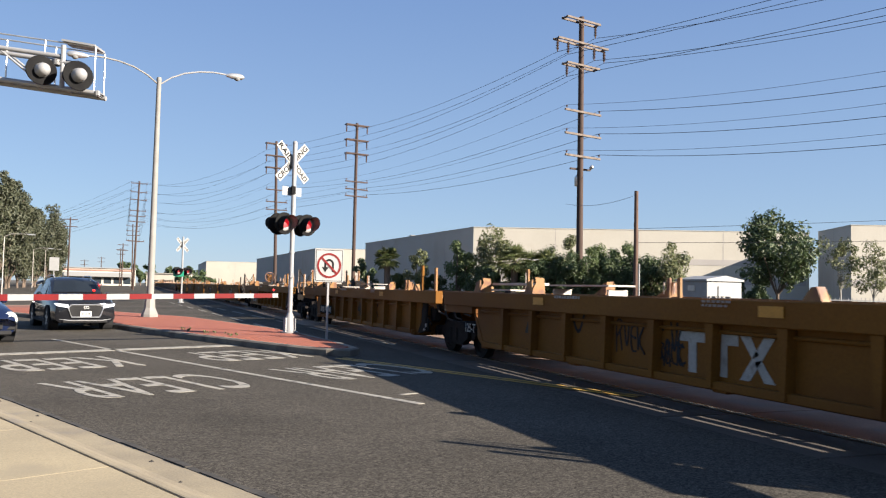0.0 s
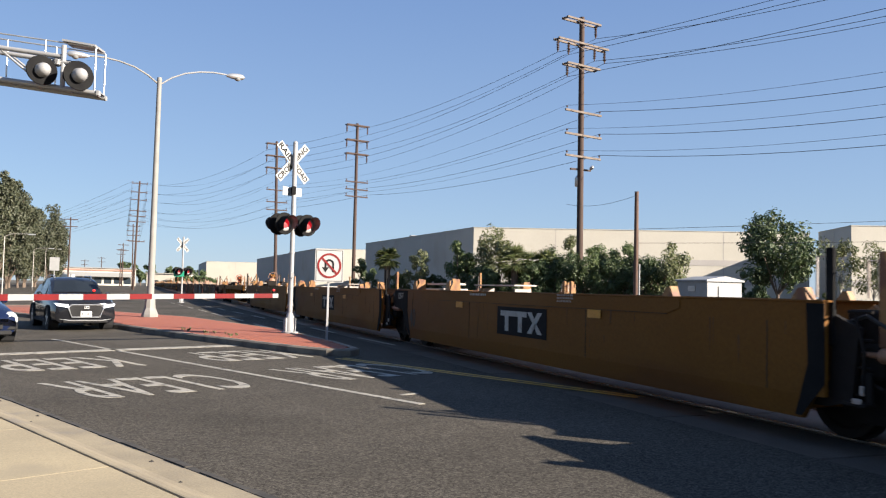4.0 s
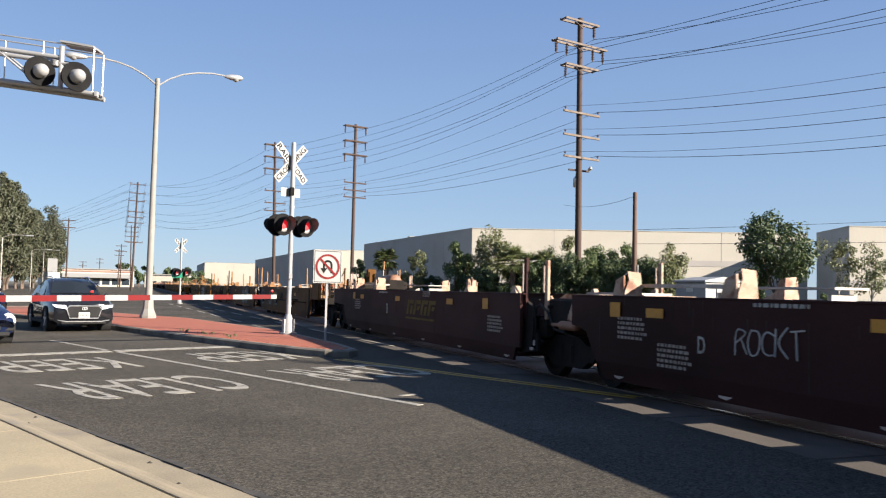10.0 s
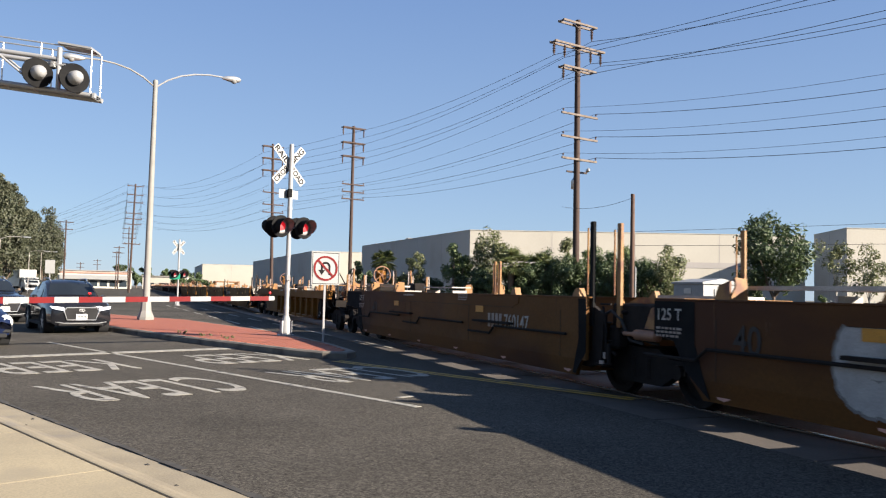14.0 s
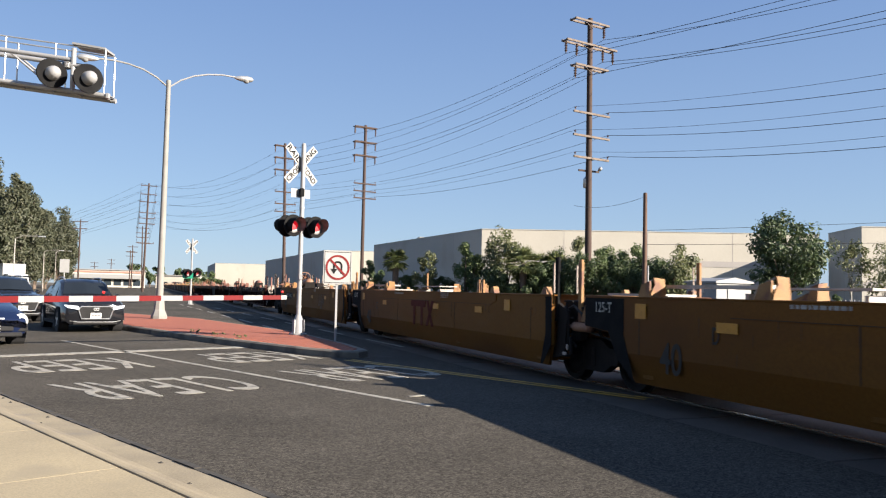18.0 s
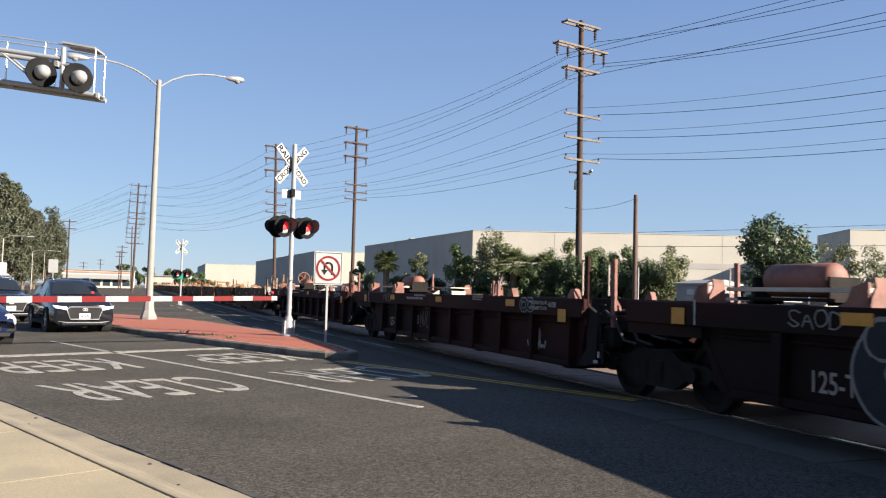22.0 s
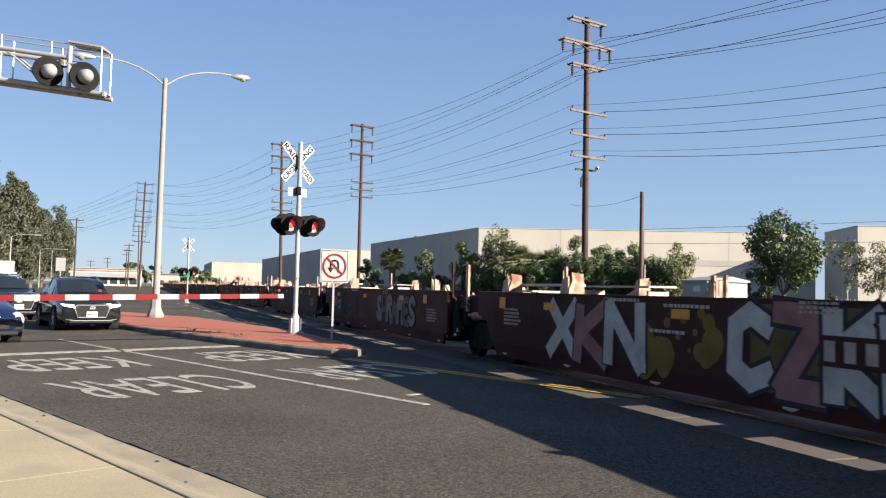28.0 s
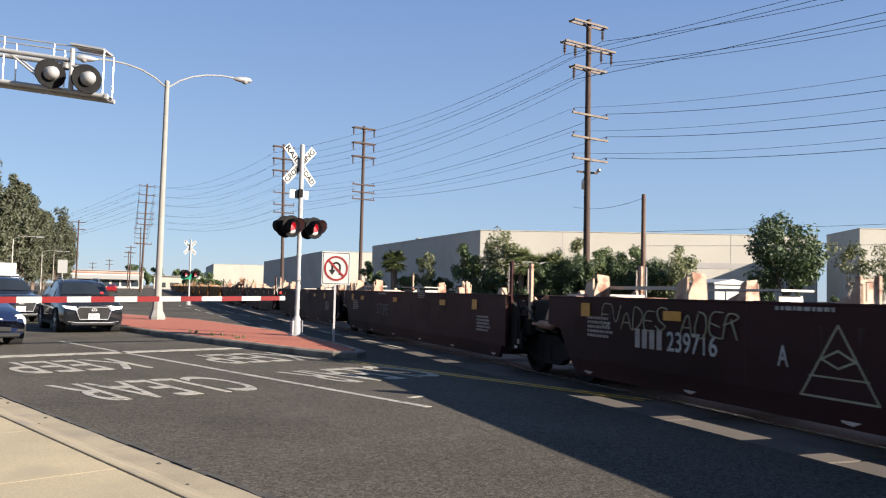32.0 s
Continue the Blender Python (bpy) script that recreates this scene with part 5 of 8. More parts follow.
        part("tank_saddle", Shape().box((-0.4, ty - 0.05, TOP + 0.16), (0.46, 0.04, 0.32)).box((-0.4, ty + 1.1, TOP + 0.16), (0.46, 0.04, 0.32)).box((-0.4, ty + 0.5, TOP + 0.06), (0.7, 1.5, 0.04)), M_BOGIE, tank)
    build_bogie(unit, L - 0.4 if rear == "A" and not ribbed else L)
    return unit


# junctions along the train: distance behind the camera's abreast point at the start
CUTS = [
    ("y", [-41.0, -26.3, -12.0, 2.4, 16.74, 31.93]),
    ("y", [35.21, 51.08]),
    ("d", [54.12, 69.38, 84.67, 99.7, 114.8, 128.7]),
    ("s", [131.6, 146.9]),
    ("m", [149.88, 165.44, 180.56, 194.98, 209.14, 223.3]),
    ("p", [226.2, 242.31, 257.24, 271.65, 285.66, 300.2]),
    ("s", [303.5, 319.5]),
    ("t", [322.75, 337.56, 352.22, 366.2, 380.83, 395.99]),
    ("b", [399.21, 414.21, 428.32, 442.63, 457.01, 472.41]),
    ("r", [475.66, 491.36, 505.42, 520.13, 534.5, 549.25]),
    ("m", [552.6, 567.58, 581.54, 595.9, 610.23, 624.91]),
    ("m", [628.2, 643.47, 657.8, 672.1, 686.5, 701.4]),
    ("t", [704.6, 719.8, 734.1, 748.5, 762.8, 777.8]),
    ("d", [781.0, 796.2, 810.5, 824.9, 839.2, 854.2]),
]
UNITS = []
_cache = {}
for kind, js in CUTS:
    for i in range(len(js) - 1):
        front = "C" if i == 0 and js[0] != -41.0 else "A"
        rear = "C" if i == len(js) - 2 else "A"
        L = round((js[i + 1] - js[i]) / 0.3) * 0.3
        key = (kind, round(L, 2), front, rear)
        if key in _cache:
            u = copy_thing(_cache[key], pose(TRACK_X, js[i], 0))
        else:
            u = _cache[key] = build_unit(*key)
            u.matrix_basis = pose(TRACK_X, js[i], 0)
        UNITS.append((u, js[i], kind, i, L))

# ---------------------------------------------------------------- power poles and wires
def span(sh, a, b, sag, r, n=14):
    """A hanging wire between two points, one connected strand."""
    a, b = Vector(a), Vector(b)
    d = (b - a).normalized()
    s = d.cross(Vector((0, 0, 1))).normalized()
    t = s.cross(d)
    vs = []
    for i in range(n + 1):
        p = a.lerp(b, i / n) - Vector((0, 0, 4 * sag * (i / n) * (1 - i / n)))
        vs += [p + s * r, p + t * r, p - s * r, p - t * r]
    sh.add(vs, [(4 * i + k, 4 * i + (k + 1) % 4, 4 * i + 4 + (k + 1) % 4, 4 * i + 4 + k) for i in range(n) for k in range(4)])


# arms: height, width, hung insulators, where along the arm they sit
ARMS = [(19.85, 3.1, True, (1.3,)), (18.3, 4.6, True, (-2.15, -1.2, 1.2, 2.15)), (16.8, 3.0, True, (-1.3,)), (13.65, 3.3, False, (-1.5, 1.5)), (12.1, 3.3, False, (-1.5, 1.5)), (10.65, 3.2, False, (-1.5, 1.5))]


def plain_arms(heights, w, hung=3):
    """Pole arms of one width, the upper ones with hung insulators at both ends."""
    return [(z, w, k < hung, (-0.46 * w, 0.46 * w)) for k, z in enumerate(heights)]


def power_pole(base, top, arms, ad, label, r=0.24, wood=None):
    """A tall wooden pole with crossarms; returns its wire ends arm by arm."""
    base, top = Vector(base), Vector(top)
    ob = thing("power_pole", Matrix.Translation(base), label, "utility pole", "tall power poles")
    ad = Vector(ad).normalized()
    d = top - base
    part("pole", Shape().tube((0, 0, 0), d, r, r * 0.72, n=14), M_WOOD, ob, smooth=True)
    ends, wood = [], wood or M_WOOD
    face = Vector((ad.y, -ad.x, 0)) * (r * 0.8 + 0.06)
    m = ad.to_track_quat("X", "Z").to_matrix()
    for z, w, hang, at in arms:
        c = d * (z / d.z)
        arm = part("crossarm", Shape().box(c + face, (w, 0.12, 0.14), m, bev=0.01), wood, ob)
        if hang:
            part("rear_crossarm", Shape().box(c - face, (w, 0.12, 0.14), m, bev=0.01), wood, arm)
            for s in (-1, 1):
                part("spacer", Shape().box(c + ad * s * w * 0.47, (0.10, face.length * 2, 0.10), m), wood, arm)
                part("brace", bar_between(Shape(), c + face + ad * s * w * 0.24 - Vector((0, 0, 0.05)), c + face - Vector((0, 0, 0.42)), 0.05, 0.02), wood, arm)
        es = []
        for o in at:
            p = c + ad * o + (Vector() if hang else face)
            if hang:
                part("insulator", Shape().lathe(p - Vector((0, 0, 0.05)), (0, 0, -1), [(0, 0.03)] + [v for k in range(6) for v in ((0.08 + k * 0.11, 0.06), (0.10 + k * 0.11, 0.12), (0.14 + k * 0.11, 0.06))] + [(0.85, 0.02)], 8), M_INSUL, arm)
                es.append(base + p - Vector((0, 0, 0.90)))
            else:
                part("insulator", Shape().lathe(p + Vector((0, 0, 0.07)), (0, 0, 1), [(0, 0.02), (0.1, 0.02), (0.12, 0.07), (0.18, 0.07), (0.22, 0.03)], 8), M_INSUL, arm)
                es.append(base + p + Vector((0, 0, 0.3)))
        ends.append(es)
    return ob, ends


AD = (0.974, 0.228, 0)
P1, E1 = power_pole((27.95, 47.4, -0.06), (27.4, 46.65, 20.1), ARMS, AD, "tall dark wooden power pole with six crossarms and a transformer", wood=M_WOOD_PALE)
P2, E2 = power_pole((22.75, 88.4, -0.06), (22.6, 87.9, 20.1), plain_arms((19.9, 18.2, 16.65, 13.45, 12.6, 11.8), 2.85), AD, "tall dark wooden power pole behind the train", 0.22)
P3, E3 = power_pole((16.4, 103.4, -0.06), (15.95, 103.25, 20.0), plain_arms((19.7, 18.15, 16.6, 13.75, 12.2, 11.2), 2.85), AD, "tall wooden power pole beside the track", 0.22)
P4, E4 = power_pole((-0.87, 157.5, -0.06), (-0.50, 156.3, 20.0), plain_arms((19.6, 18.0, 16.6, 14.6, 13.6, 12.6, 9.0), 2.9, 0), AD, "distant tall wooden power pole", 0.20)
P0, E0 = power_pole((42.9, 4.7, -0.06), (42.9, 4.7, 21.0), ARMS, AD, "tall wooden power pole beside the street", wood=M_WOOD_PALE)
P5, E5 = power_pole((-1.3, 193.0, -0.06), (-1.6, 192.3, 14.5), plain_arms((14.1, 13.0, 12.0, 10.8), 2.9, 0), AD, "distant wooden power pole", 0.15)
part("transformer", Shape().lathe((-0.35, -0.15, 8.7), (0, 0, 1), [(0, 0.16), (0.05, 0.2), (0.6, 0.2), (0.68, 0.12), (0.8, 0.05)], 14), M_ALU, P1, "grey drum transformer", smooth=True)
part("short_arm", Shape().box((-0.2, -0.25, 9.85), (1.7, 0.1, 0.12), Matrix.Rotation(0.12, 3, "Z")), M_WOOD, P1)
part("cutout", Shape().lathe((0.45, -0.4, 9.9), (0.3, -1, 0.6), [(0, 0.06), (0.1, 0.12), (0.3, 0.12), (0.35, 0.05)], 10), M_ALU, P1)

def wire(a, b, sag, r=0.014):
    sh = Shape()
    span(sh, a, b, sag, r, 20)
    solo("overhead_wire", sh, M_WIRE, "thin dark overhead wire between power poles", "wire", "overhead wires")


def circuits(ends):
    """The three wires on the one side of a pole's upper arms and the three on the other."""
    if len(ends[1]) == 4:
        return [ends[1][0], ends[1][1], ends[2][0]], [ends[0][0], ends[1][2], ends[1][3]]
    return [e[0] for e in ends[:3]], [e[1] for e in ends[:3]]


for a, b, one, other, low, r in ((E0, E1, 0.4, 1.5, 1.6, 0.017), (E1, E2, 0.7, 0.7, 0.6, 0.015), (E2, E3, 0.15, 0.15, 0.15, 0.015), (E3, E4, 2.2, 2.2, 2.0, 0.015)):
    for ca, cb, sag in zip(circuits(a), circuits(b), (one, other)):
        for p, q in zip(ca, cb):
            wire(p, q, sag, r)
    for k in (3, 4, 5):
        for i in (0, 1):
            wire(a[k][i], b[k][i], low, r if i else r * 0.6)
for k in range(4):
    for i in range(2):
        sh = Shape()
        span(sh, E4[k][i], E5[k][i], 0.5, 0.02)
        solo("overhead_wire", sh, M_WIRE, "thin dark overhead wire between power poles", "wire", "overhead wires")
        sh = Shape()
        span(sh, E4[k][i], Vector((-60 - 4 * i, 300, 15 - 1.2 * k)), 3.0, 0.02)
        solo("overhead_wire", sh, M_WIRE, "thin dark overhead wire between power poles", "wire", "overhead wires")

stub = thing("utility_pole", pose(23.2, 33.9, -0.06), "short reddish-brown wooden utility pole", "utility pole")
part("pole", Shape().tube((0, 0, 0), (0.0, 0.0, 6.65), 0.13, 0.10, n=12), M_WOOD_RED, stub, smooth=True)
part("conduit", Shape().tube((0.12, -0.12, 0), (0.12, -0.12, 3.0), 0.04, n=8), M_ALU, stub)
for a, b, sag in (((23.2, 33.9, 6.4), E1[5][0] - Vector((0, 0, 3.6)), 0.3), ((23.2, 33.9, 4.0), (44.0, 20.0, 4.6), 0.1), ((23.2, 33.9, 4.7), (48.0, 22.0, 6.3), 0.1)):
    sh = Shape()
    span(sh, a, b, sag, 0.010)
    solo("overhead_wire", sh, M_WIRE, "thin dark overhead wire between power poles", "wire", "overhead wires")
for x, y, h in ((-14.8, 197.6, 15.8), (-21.0, 361.0, 10.4), (-14.5, 358.0, 11.7), (-6.1, 301.6, 13.3), (-24.5, 300.0, 9.4), (-4.6, 255.0, 13.0)):
    po = thing("far_power_pole", pose(x, y, -0.06), "far thin wooden power pole", "utility pole", "far power poles")
    part("pole", Shape().tube((0, 0, 0), (0, 0, h), 0.2, 0.14, n=8), M_WOOD, po)
    for k in range(2):
        part("crossarm", Shape().box((0, -0.15, h - 0.5 - k * 1.6), (3.0, 0.15, 0.18)), M_WOOD, po)

# ---------------------------------------------------------------- buildings
M_WINDOW = surf("dark_window", (0.03, 0.04, 0.05), None, 1.0, 0.15, bump=0)


def block(name, foot, h, label, bands=(), wall=None):
    """A flat-roofed hall on a footprint (anticlockwise); the first edge is its street front."""
    wall = wall or M_WALL_CREAM
    ob = thing(name, pose(*foot[0], 0), label, "warehouse")
    o = Vector((*foot[0], 0))
    pts = [Vector((*p, 0)) - o for p in foot]
    for k, a in enumerate(pts):
        b = pts[(k + 1) % len(pts)]
        d = (b - a).normalized()
        out = Vector((d.y, -d.x, 0))
        m = Matrix(((d.x, -out.x, 0), (d.y, -out.y, 0), (0, 0, 1)))
        w = (b - a).length
        mid = (a + b) / 2
        fw = part("wall", Shape().box(mid - out * 0.15 + Vector((0, 0, h / 2 - 0.1)), (w - 0.004 * k, 0.3, h + 0.2), m), wall, ob)
        part("coping", Shape().box(mid - out * 0.14 + Vector((0, 0, h + 0.03 + 0.002 * k)), (w + 0.04, 0.36, 0.06), m), wall, fw)
        for z0, z1, mt in bands if k == 0 else ():
            part("wall_band", Shape().box(mid + out * 0.012 + Vector((0, 0, (z0 + z1) / 2)), (w - 0.1, 0.03, z1 - z0), m), mt, fw, "painted horizontal band")
        n = max(2, int(w / 7.5))
        for i in range(1, n):
            part("panel_joint", Shape().box(a + d * w * i / n + out * 0.003 + Vector((0, 0, h / 2)), (0.06, 0.012, h - 0.1), m), M_WALL_GREY, fw)
    part("roof", Shape().prism(inset([tuple(p[:2]) for p in pts], 0.32), h - 0.7, h - 0.5), M_ROOF, ob)
    return ob


BANDS = ((4.55, 5.15, M_WALL_GREY), (2.6, 3.2, M_WALL_GREY))
A = block("warehouse", [(33.1, 78.1), (64.5, 63.5), (76.0, 118.0), (31.9, 117.0)], 8.1, "long cream concrete warehouse with grey bands", BANDS)
B = block("warehouse", [(61.3, 55.4), (125.0, 25.7), (130.0, 36.0), (65.2, 63.0)], 8.2, "cream concrete warehouse wing with flat roof", ((2.6, 3.2, M_WALL_GREY),))
for x, y, s in ((4, 4, 0.5), (2, 26, 0.8), (1.5, 40, 0.6), (20, 5, 0.4), (9, 14, 0.7)):
    solo("roof_vent", Shape().box((0, 0, 0.4), (s, s, 0.5 + s), bev=0.05).box((0, 0, 0.68 + s / 2), (s + 0.15, s + 0.15, 0.08), bev=0.02), M_WHITE, "small white roof vent", "roof vent", "roof vents", m=A.matrix_basis @ pose(x, y, 7.65))
# the long side that runs beside the track
C = block("warehouse", [(26.9, 128.9), (58.0, 119.0), (62.0, 190.0), (26.1, 193.0)], 7.6, "distant cream warehouse beside the track")
D = block("warehouse", [(16.6, 219.5), (31.0, 214.8), (33.0, 260.0), (17.5, 262.0)], 7.4, "far cream warehouse beside the track")
F = thing("shop_building", pose(-26.5, 324.0, 0, 0, 0, -2), "far low white shop with a faded red fascia", "building")
fw, fd, fh = 25, 14, 6.4
part("wall", Shape().box((fw / 2, fd / 2, fh / 2), (fw, fd, fh)), M_WALL_CREAM, F)
part("roof", Shape().box((fw / 2, fd / 2, fh + 0.1), (fw + 1, fd + 1, 0.3)), M_WHITE, F)
part("fascia", Shape().box((fw / 2, -0.2, fh - 0.7), (fw - 1, 0.4, 0.5), bev=0.05), M_TERRACOTTA, F, "faded red fascia board")
part("canopy", Shape().box((fw / 2, -1.0, fh - 2.4), (fw - 2, 2.0, 1.6), bev=0.05), M_WHITE, F, "white canopy")
for k in range(7):
    part("window", Shape().box((2.2 + k * 3.4, -0.02, 1.8), (2.6, 0.1, 2.2)), M_WINDOW, F, "dark shop window")
F2 = thing("shop_building", pose(3.0, 345.0, 0, 0, 0, -20), "far low cream building", "building")
part("wall", Shape().box((9, 7, 2.6), (18, 14, 5.2)), M_WALL_CREAM, F2)
part("roof", Shape().box((9, 7, 5.3), (19, 15, 0.3)), M_ROOF, F2)
for k in range(3):
    part("window", Shape().box((3 + k * 5.5, -0.02, 1.6), (3.6, 0.1, 2.0)), M_WINDOW, F2)

# white equipment hut by the crossing
hut = thing("equipment_hut", pose(29.35, 36.1, -0.06), "small white metal equipment hut with a shallow roof", "hut")
part("body", Shape().box((1.2, 1.3, 1.15), (2.4, 2.6, 2.3), bev=0.02), M_WHITE, hut)
part("roof", Shape().add([(-0.1, -0.1, 2.3), (2.5, -0.1, 2.3), (2.5, 2.7, 2.3), (-0.1, 2.7, 2.3), (-0.1, -0.1, 2.4), (2.5, -0.1, 2.4), (2.5, 2.7, 2.4), (-0.1, 2.7, 2.4), (1.2, -0.1, 2.62), (1.2, 2.7, 2.62)],
     [(3, 2, 1, 0), (0, 1, 5, 4), (2, 3, 7, 6), (1, 2, 6, 5), (3, 0, 4, 7), (4, 5, 8), (6, 7, 9), (5, 6, 9, 8), (7, 4, 8, 9)]), M_WHITE, hut)
part("door", Shape().box((1.2, -0.02, 1.05), (0.9, 0.05, 1.95), bev=0.01), M_WHITE, hut)
part("door_handle", Shape().tube((1.5, -0.06, 1.0), (1.5, -0.06, 1.15), 0.015, n=6), M_BLACK, hut)
part("vent", Shape().box((-0.02, 1.3, 1.9), (0.04, 0.6, 0.3)), M_ALU, hut)

# pale fence before the hall wing
fence = thing("fence", pose(0, 0, -0.06), "pale steel picket fence before the warehouse", "fence")
fa, fb = Vector((36.4, 34.6, 0)), Vector((56.0, 25.5, 0))
nf = 90
pickets = Shape()
for k in range(nf + 1):
    p = fa.lerp(fb, k / nf)
    if k % 15 == 0:
        part("post", Shape().box((p.x, p.y, 0.85), (0.07, 0.07, 1.7)), M_STEEL_WHITE, fence)
    else:
        pickets.box((p.x, p.y, 0.8), (0.025, 0.025, 1.5))
tagged(part("pickets", pickets, M_STEEL_WHITE, fence), kind="stuff")
for z in (0.25, 1.4):
    part("rail", bar_between(Shape(), fa + Vector((0, 0, z)), fb + Vector((0, 0, z)), 0.03, 0.05), M_STEEL_WHITE, fence)

# street furniture far down the street
for x, y, h in ((-11.1, 79.0, 5.2), (-13.6, 122.7, 5.6), (-15.0, 152.0, 6.6)):
    sl = thing("far_street_lamp", pose(x, y, 0), "distant thin street lamp", "street lamp", "far street lamps")
    part("pole", Shape().tube((0, 0, 0), (0, 0, h), 0.05, 0.035, n=8), M_WALL_GREY, sl)
    part("arm", Shape().pipe([(0, 0, h), (0.6, -0.2, h + 0.25), (1.9, -0.6, h + 0.25)], 0.022, 6), M_WALL_GREY, sl)
    part("lamp_head", Shape().box((2.2, -0.7, h + 0.22), (0.6, 0.22, 0.10), bev=0.03), M_ALU, sl)
board = thing("sign_board", pose(-8.9, 99.6, 0), "white sign board on a post by the trees", "sign")
part("post", Shape().tube((0, 0, 0), (0, 0, 2.9), 0.06, n=8), M_STEEL_WHITE, board)
part("panel", Shape().box((0, -0.06, 3.3), (1.0, 0.06, 1.5), bev=0.01), M_WHITE, board)

# ---------------------------------------------------------------- trees and bushes
def leaf_cloud(rng, clumps, per, size):
    """Leaves as small bent cards spread through clumps (centre, radius)."""
    sh = Shape()
    vs, fs = sh.v, sh.f
    for c, r in clumps:
        c = Vector(c)
        for _ in range(per):
            d = Vector((rng.gauss(0, 1), rng.gauss(0, 1), rng.gauss(0, 1))).normalized()
            p = c + d * r * (0.55 + 0.5 * rng.random()) * (0.8 + 0.3 * rng.random())
            s = size * (0.6 + 0.8 * rng.random())
            n = (d + Vector((rng.uniform(-1, 1), rng.uniform(-1, 1), rng.uniform(-0.4, 1.2)))).normalized()
            t = n.orthogonal().normalized()
            t = (Matrix.Rotation(rng.random() * 6.28, 3, n) @ t)
            b = n.cross(t)
            k = len(vs)
            vs += [tuple(p - t * s), tuple(p + b * s * 0.45 + n * s * 0.15), tuple(p + t * s), tuple(p - b * s * 0.45 + n * s * 0.15)]
            fs += [(k, k + 1, k + 2), (k, k + 2, k + 3)]
    return sh


def tree(name, at, h, crown_r, seed, mat, label, trunk_h=None, trunk_r=None, clumps=26, per=90, size=0.16, squash=0.9, gaps=0.25, group="", bark=None):
    rng = random.Random(seed)
    ob = thing(name, pose(*at), label, "tree" if "tree" in name else "bush", group)
    trunk_h = h * 0.35 if trunk_h is None else trunk_h
    trunk_r = 0.035 * h if trunk_r is None else trunk_r
    bark = bark or M_BARK
    tr = Shape()
    bend = Vector((rng.uniform(-0.1, 0.1), rng.uniform(-0.1, 0.1), 1)) * trunk_h
    tr.tube((0, 0, -0.1), bend * 0.5, trunk_r, trunk_r * 0.85, n=10)
    tr.tube(bend * 0.5, bend, trunk_r * 0.85, trunk_r * 0.7, n=10)
    part("trunk", tr, bark, ob, smooth=True)
    cl = []
    ctr = Vector((0, 0, (h + trunk_h) / 2))
    vr = (h - trunk_h) / 2
    for k in range(clumps):
        for _ in range(20):
            d = Vector((rng.uniform(-1, 1), rng.uniform(-1, 1), rng.uniform(-1, 1)))
            if 0.25 < d.length < 1:
                break
        p = ctr + Vector((d.x * crown_r * 0.85, d.y * crown_r * 0.85, d.z * vr * squash))
        cl.append((p, crown_r * rng.uniform(0.18, 0.36)))
    for c, r in cl[:9]:
        part("limb", Shape().tube(bend * rng.uniform(0.75, 1.0), c, trunk_r * 0.38, trunk_r * 0.12, n=6), bark, ob)
    crown = leaf_cloud(rng, cl, per, size)
    part("crown", crown, mat, ob)
    return ob


def palm(at, h, seed, n=26, fl=1.3, label="small fan palm with a shaggy trunk"):
    rng = random.Random(seed)
    ob = thing("palm_tree", pose(*at), label, "palm")
    part("trunk", Shape().lathe((0, 0, -0.1), (0, 0, 1), [(0, 0.26), (h * 0.3, 0.2), (h * 0.6, 0.24), (h * 0.72, 0.28), (h * 0.78, 0.1)], 12), M_BARK, ob)
    for k in range(n):
        a = 2.4 * k
        e = rng.uniform(-1.0, 1.35)
        d = Vector((math.cos(a) * math.cos(e), math.sin(a) * math.cos(e), math.sin(e)))
        s = d.cross(Vector((0, 0, 1))).normalized()
        u = s.cross(d)
        o = Vector((0, 0, h * 0.76))
        st = o + d * fl * 0.45
        sh = Shape().tube(o, st, 0.02, n=4)
        for j in range(11):
            f = -1.25 + 2.5 * j / 10
            q = (d * math.cos(f) + s * math.sin(f)).normalized()
            tipp = st + q * fl * 0.62 - Vector((0, 0, 0.12 * rng.random() + 0.05))
            w = q.cross(u).normalized() * 0.045
            sh.add([st, st + q * fl * 0.3 + w, tipp, st + q * fl * 0.3 - w + u * 0.02], [(0, 1, 2), (0, 2, 3)])
        part("frond", sh, M_PALM, ob)
    return ob


# beyond the track
tree("tree", (40.35, 42.4, -0.06), 6.95, 2.85, 11, M_LEAF_DARK, "round dense green tree beyond the track", trunk_h=1.9, trunk_r=0.14, clumps=52, per=130, size=0.15, squash=1.0)
tree("tree", (41.1, 37.9, -0.06), 5.6, 1.6, 12, M_LEAF_OLIVE, "sparse young tree with pale trunk before the warehouse", trunk_h=2.3, trunk_r=0.09, clumps=15, per=93, size=0.093, bark=M_LAMP_POLE)
tree("tree", (41.3, 35.6, -0.06), 5.3, 1.7, 13, M_LEAF_OLIVE, "sparse young tree before the warehouse", trunk_h=1.8, trunk_r=0.07, clumps=18, per=102, size=0.093, bark=M_LAMP_POLE)
tree("tree", (39.4, 43.9, -0.06), 3.3, 1.1, 14, M_LEAF_DARK, "low dark shrub tree by the wall", trunk_h=0.8, clumps=14, per=153, size=0.087)
tree("bush", (36.6, 34.6, -0.06), 1.9, 0.8, 15, M_LEAF, "low green bush by the fence", trunk_h=0.3, clumps=10, per=136, size=0.074)
tree("tree", (30.9, 42.0, -0.06), 5.5, 1.75, 16, M_LEAF_OLIVE, "loose olive-green tree beyond the track", trunk_h=0.9, clumps=26, per=110, size=0.10)
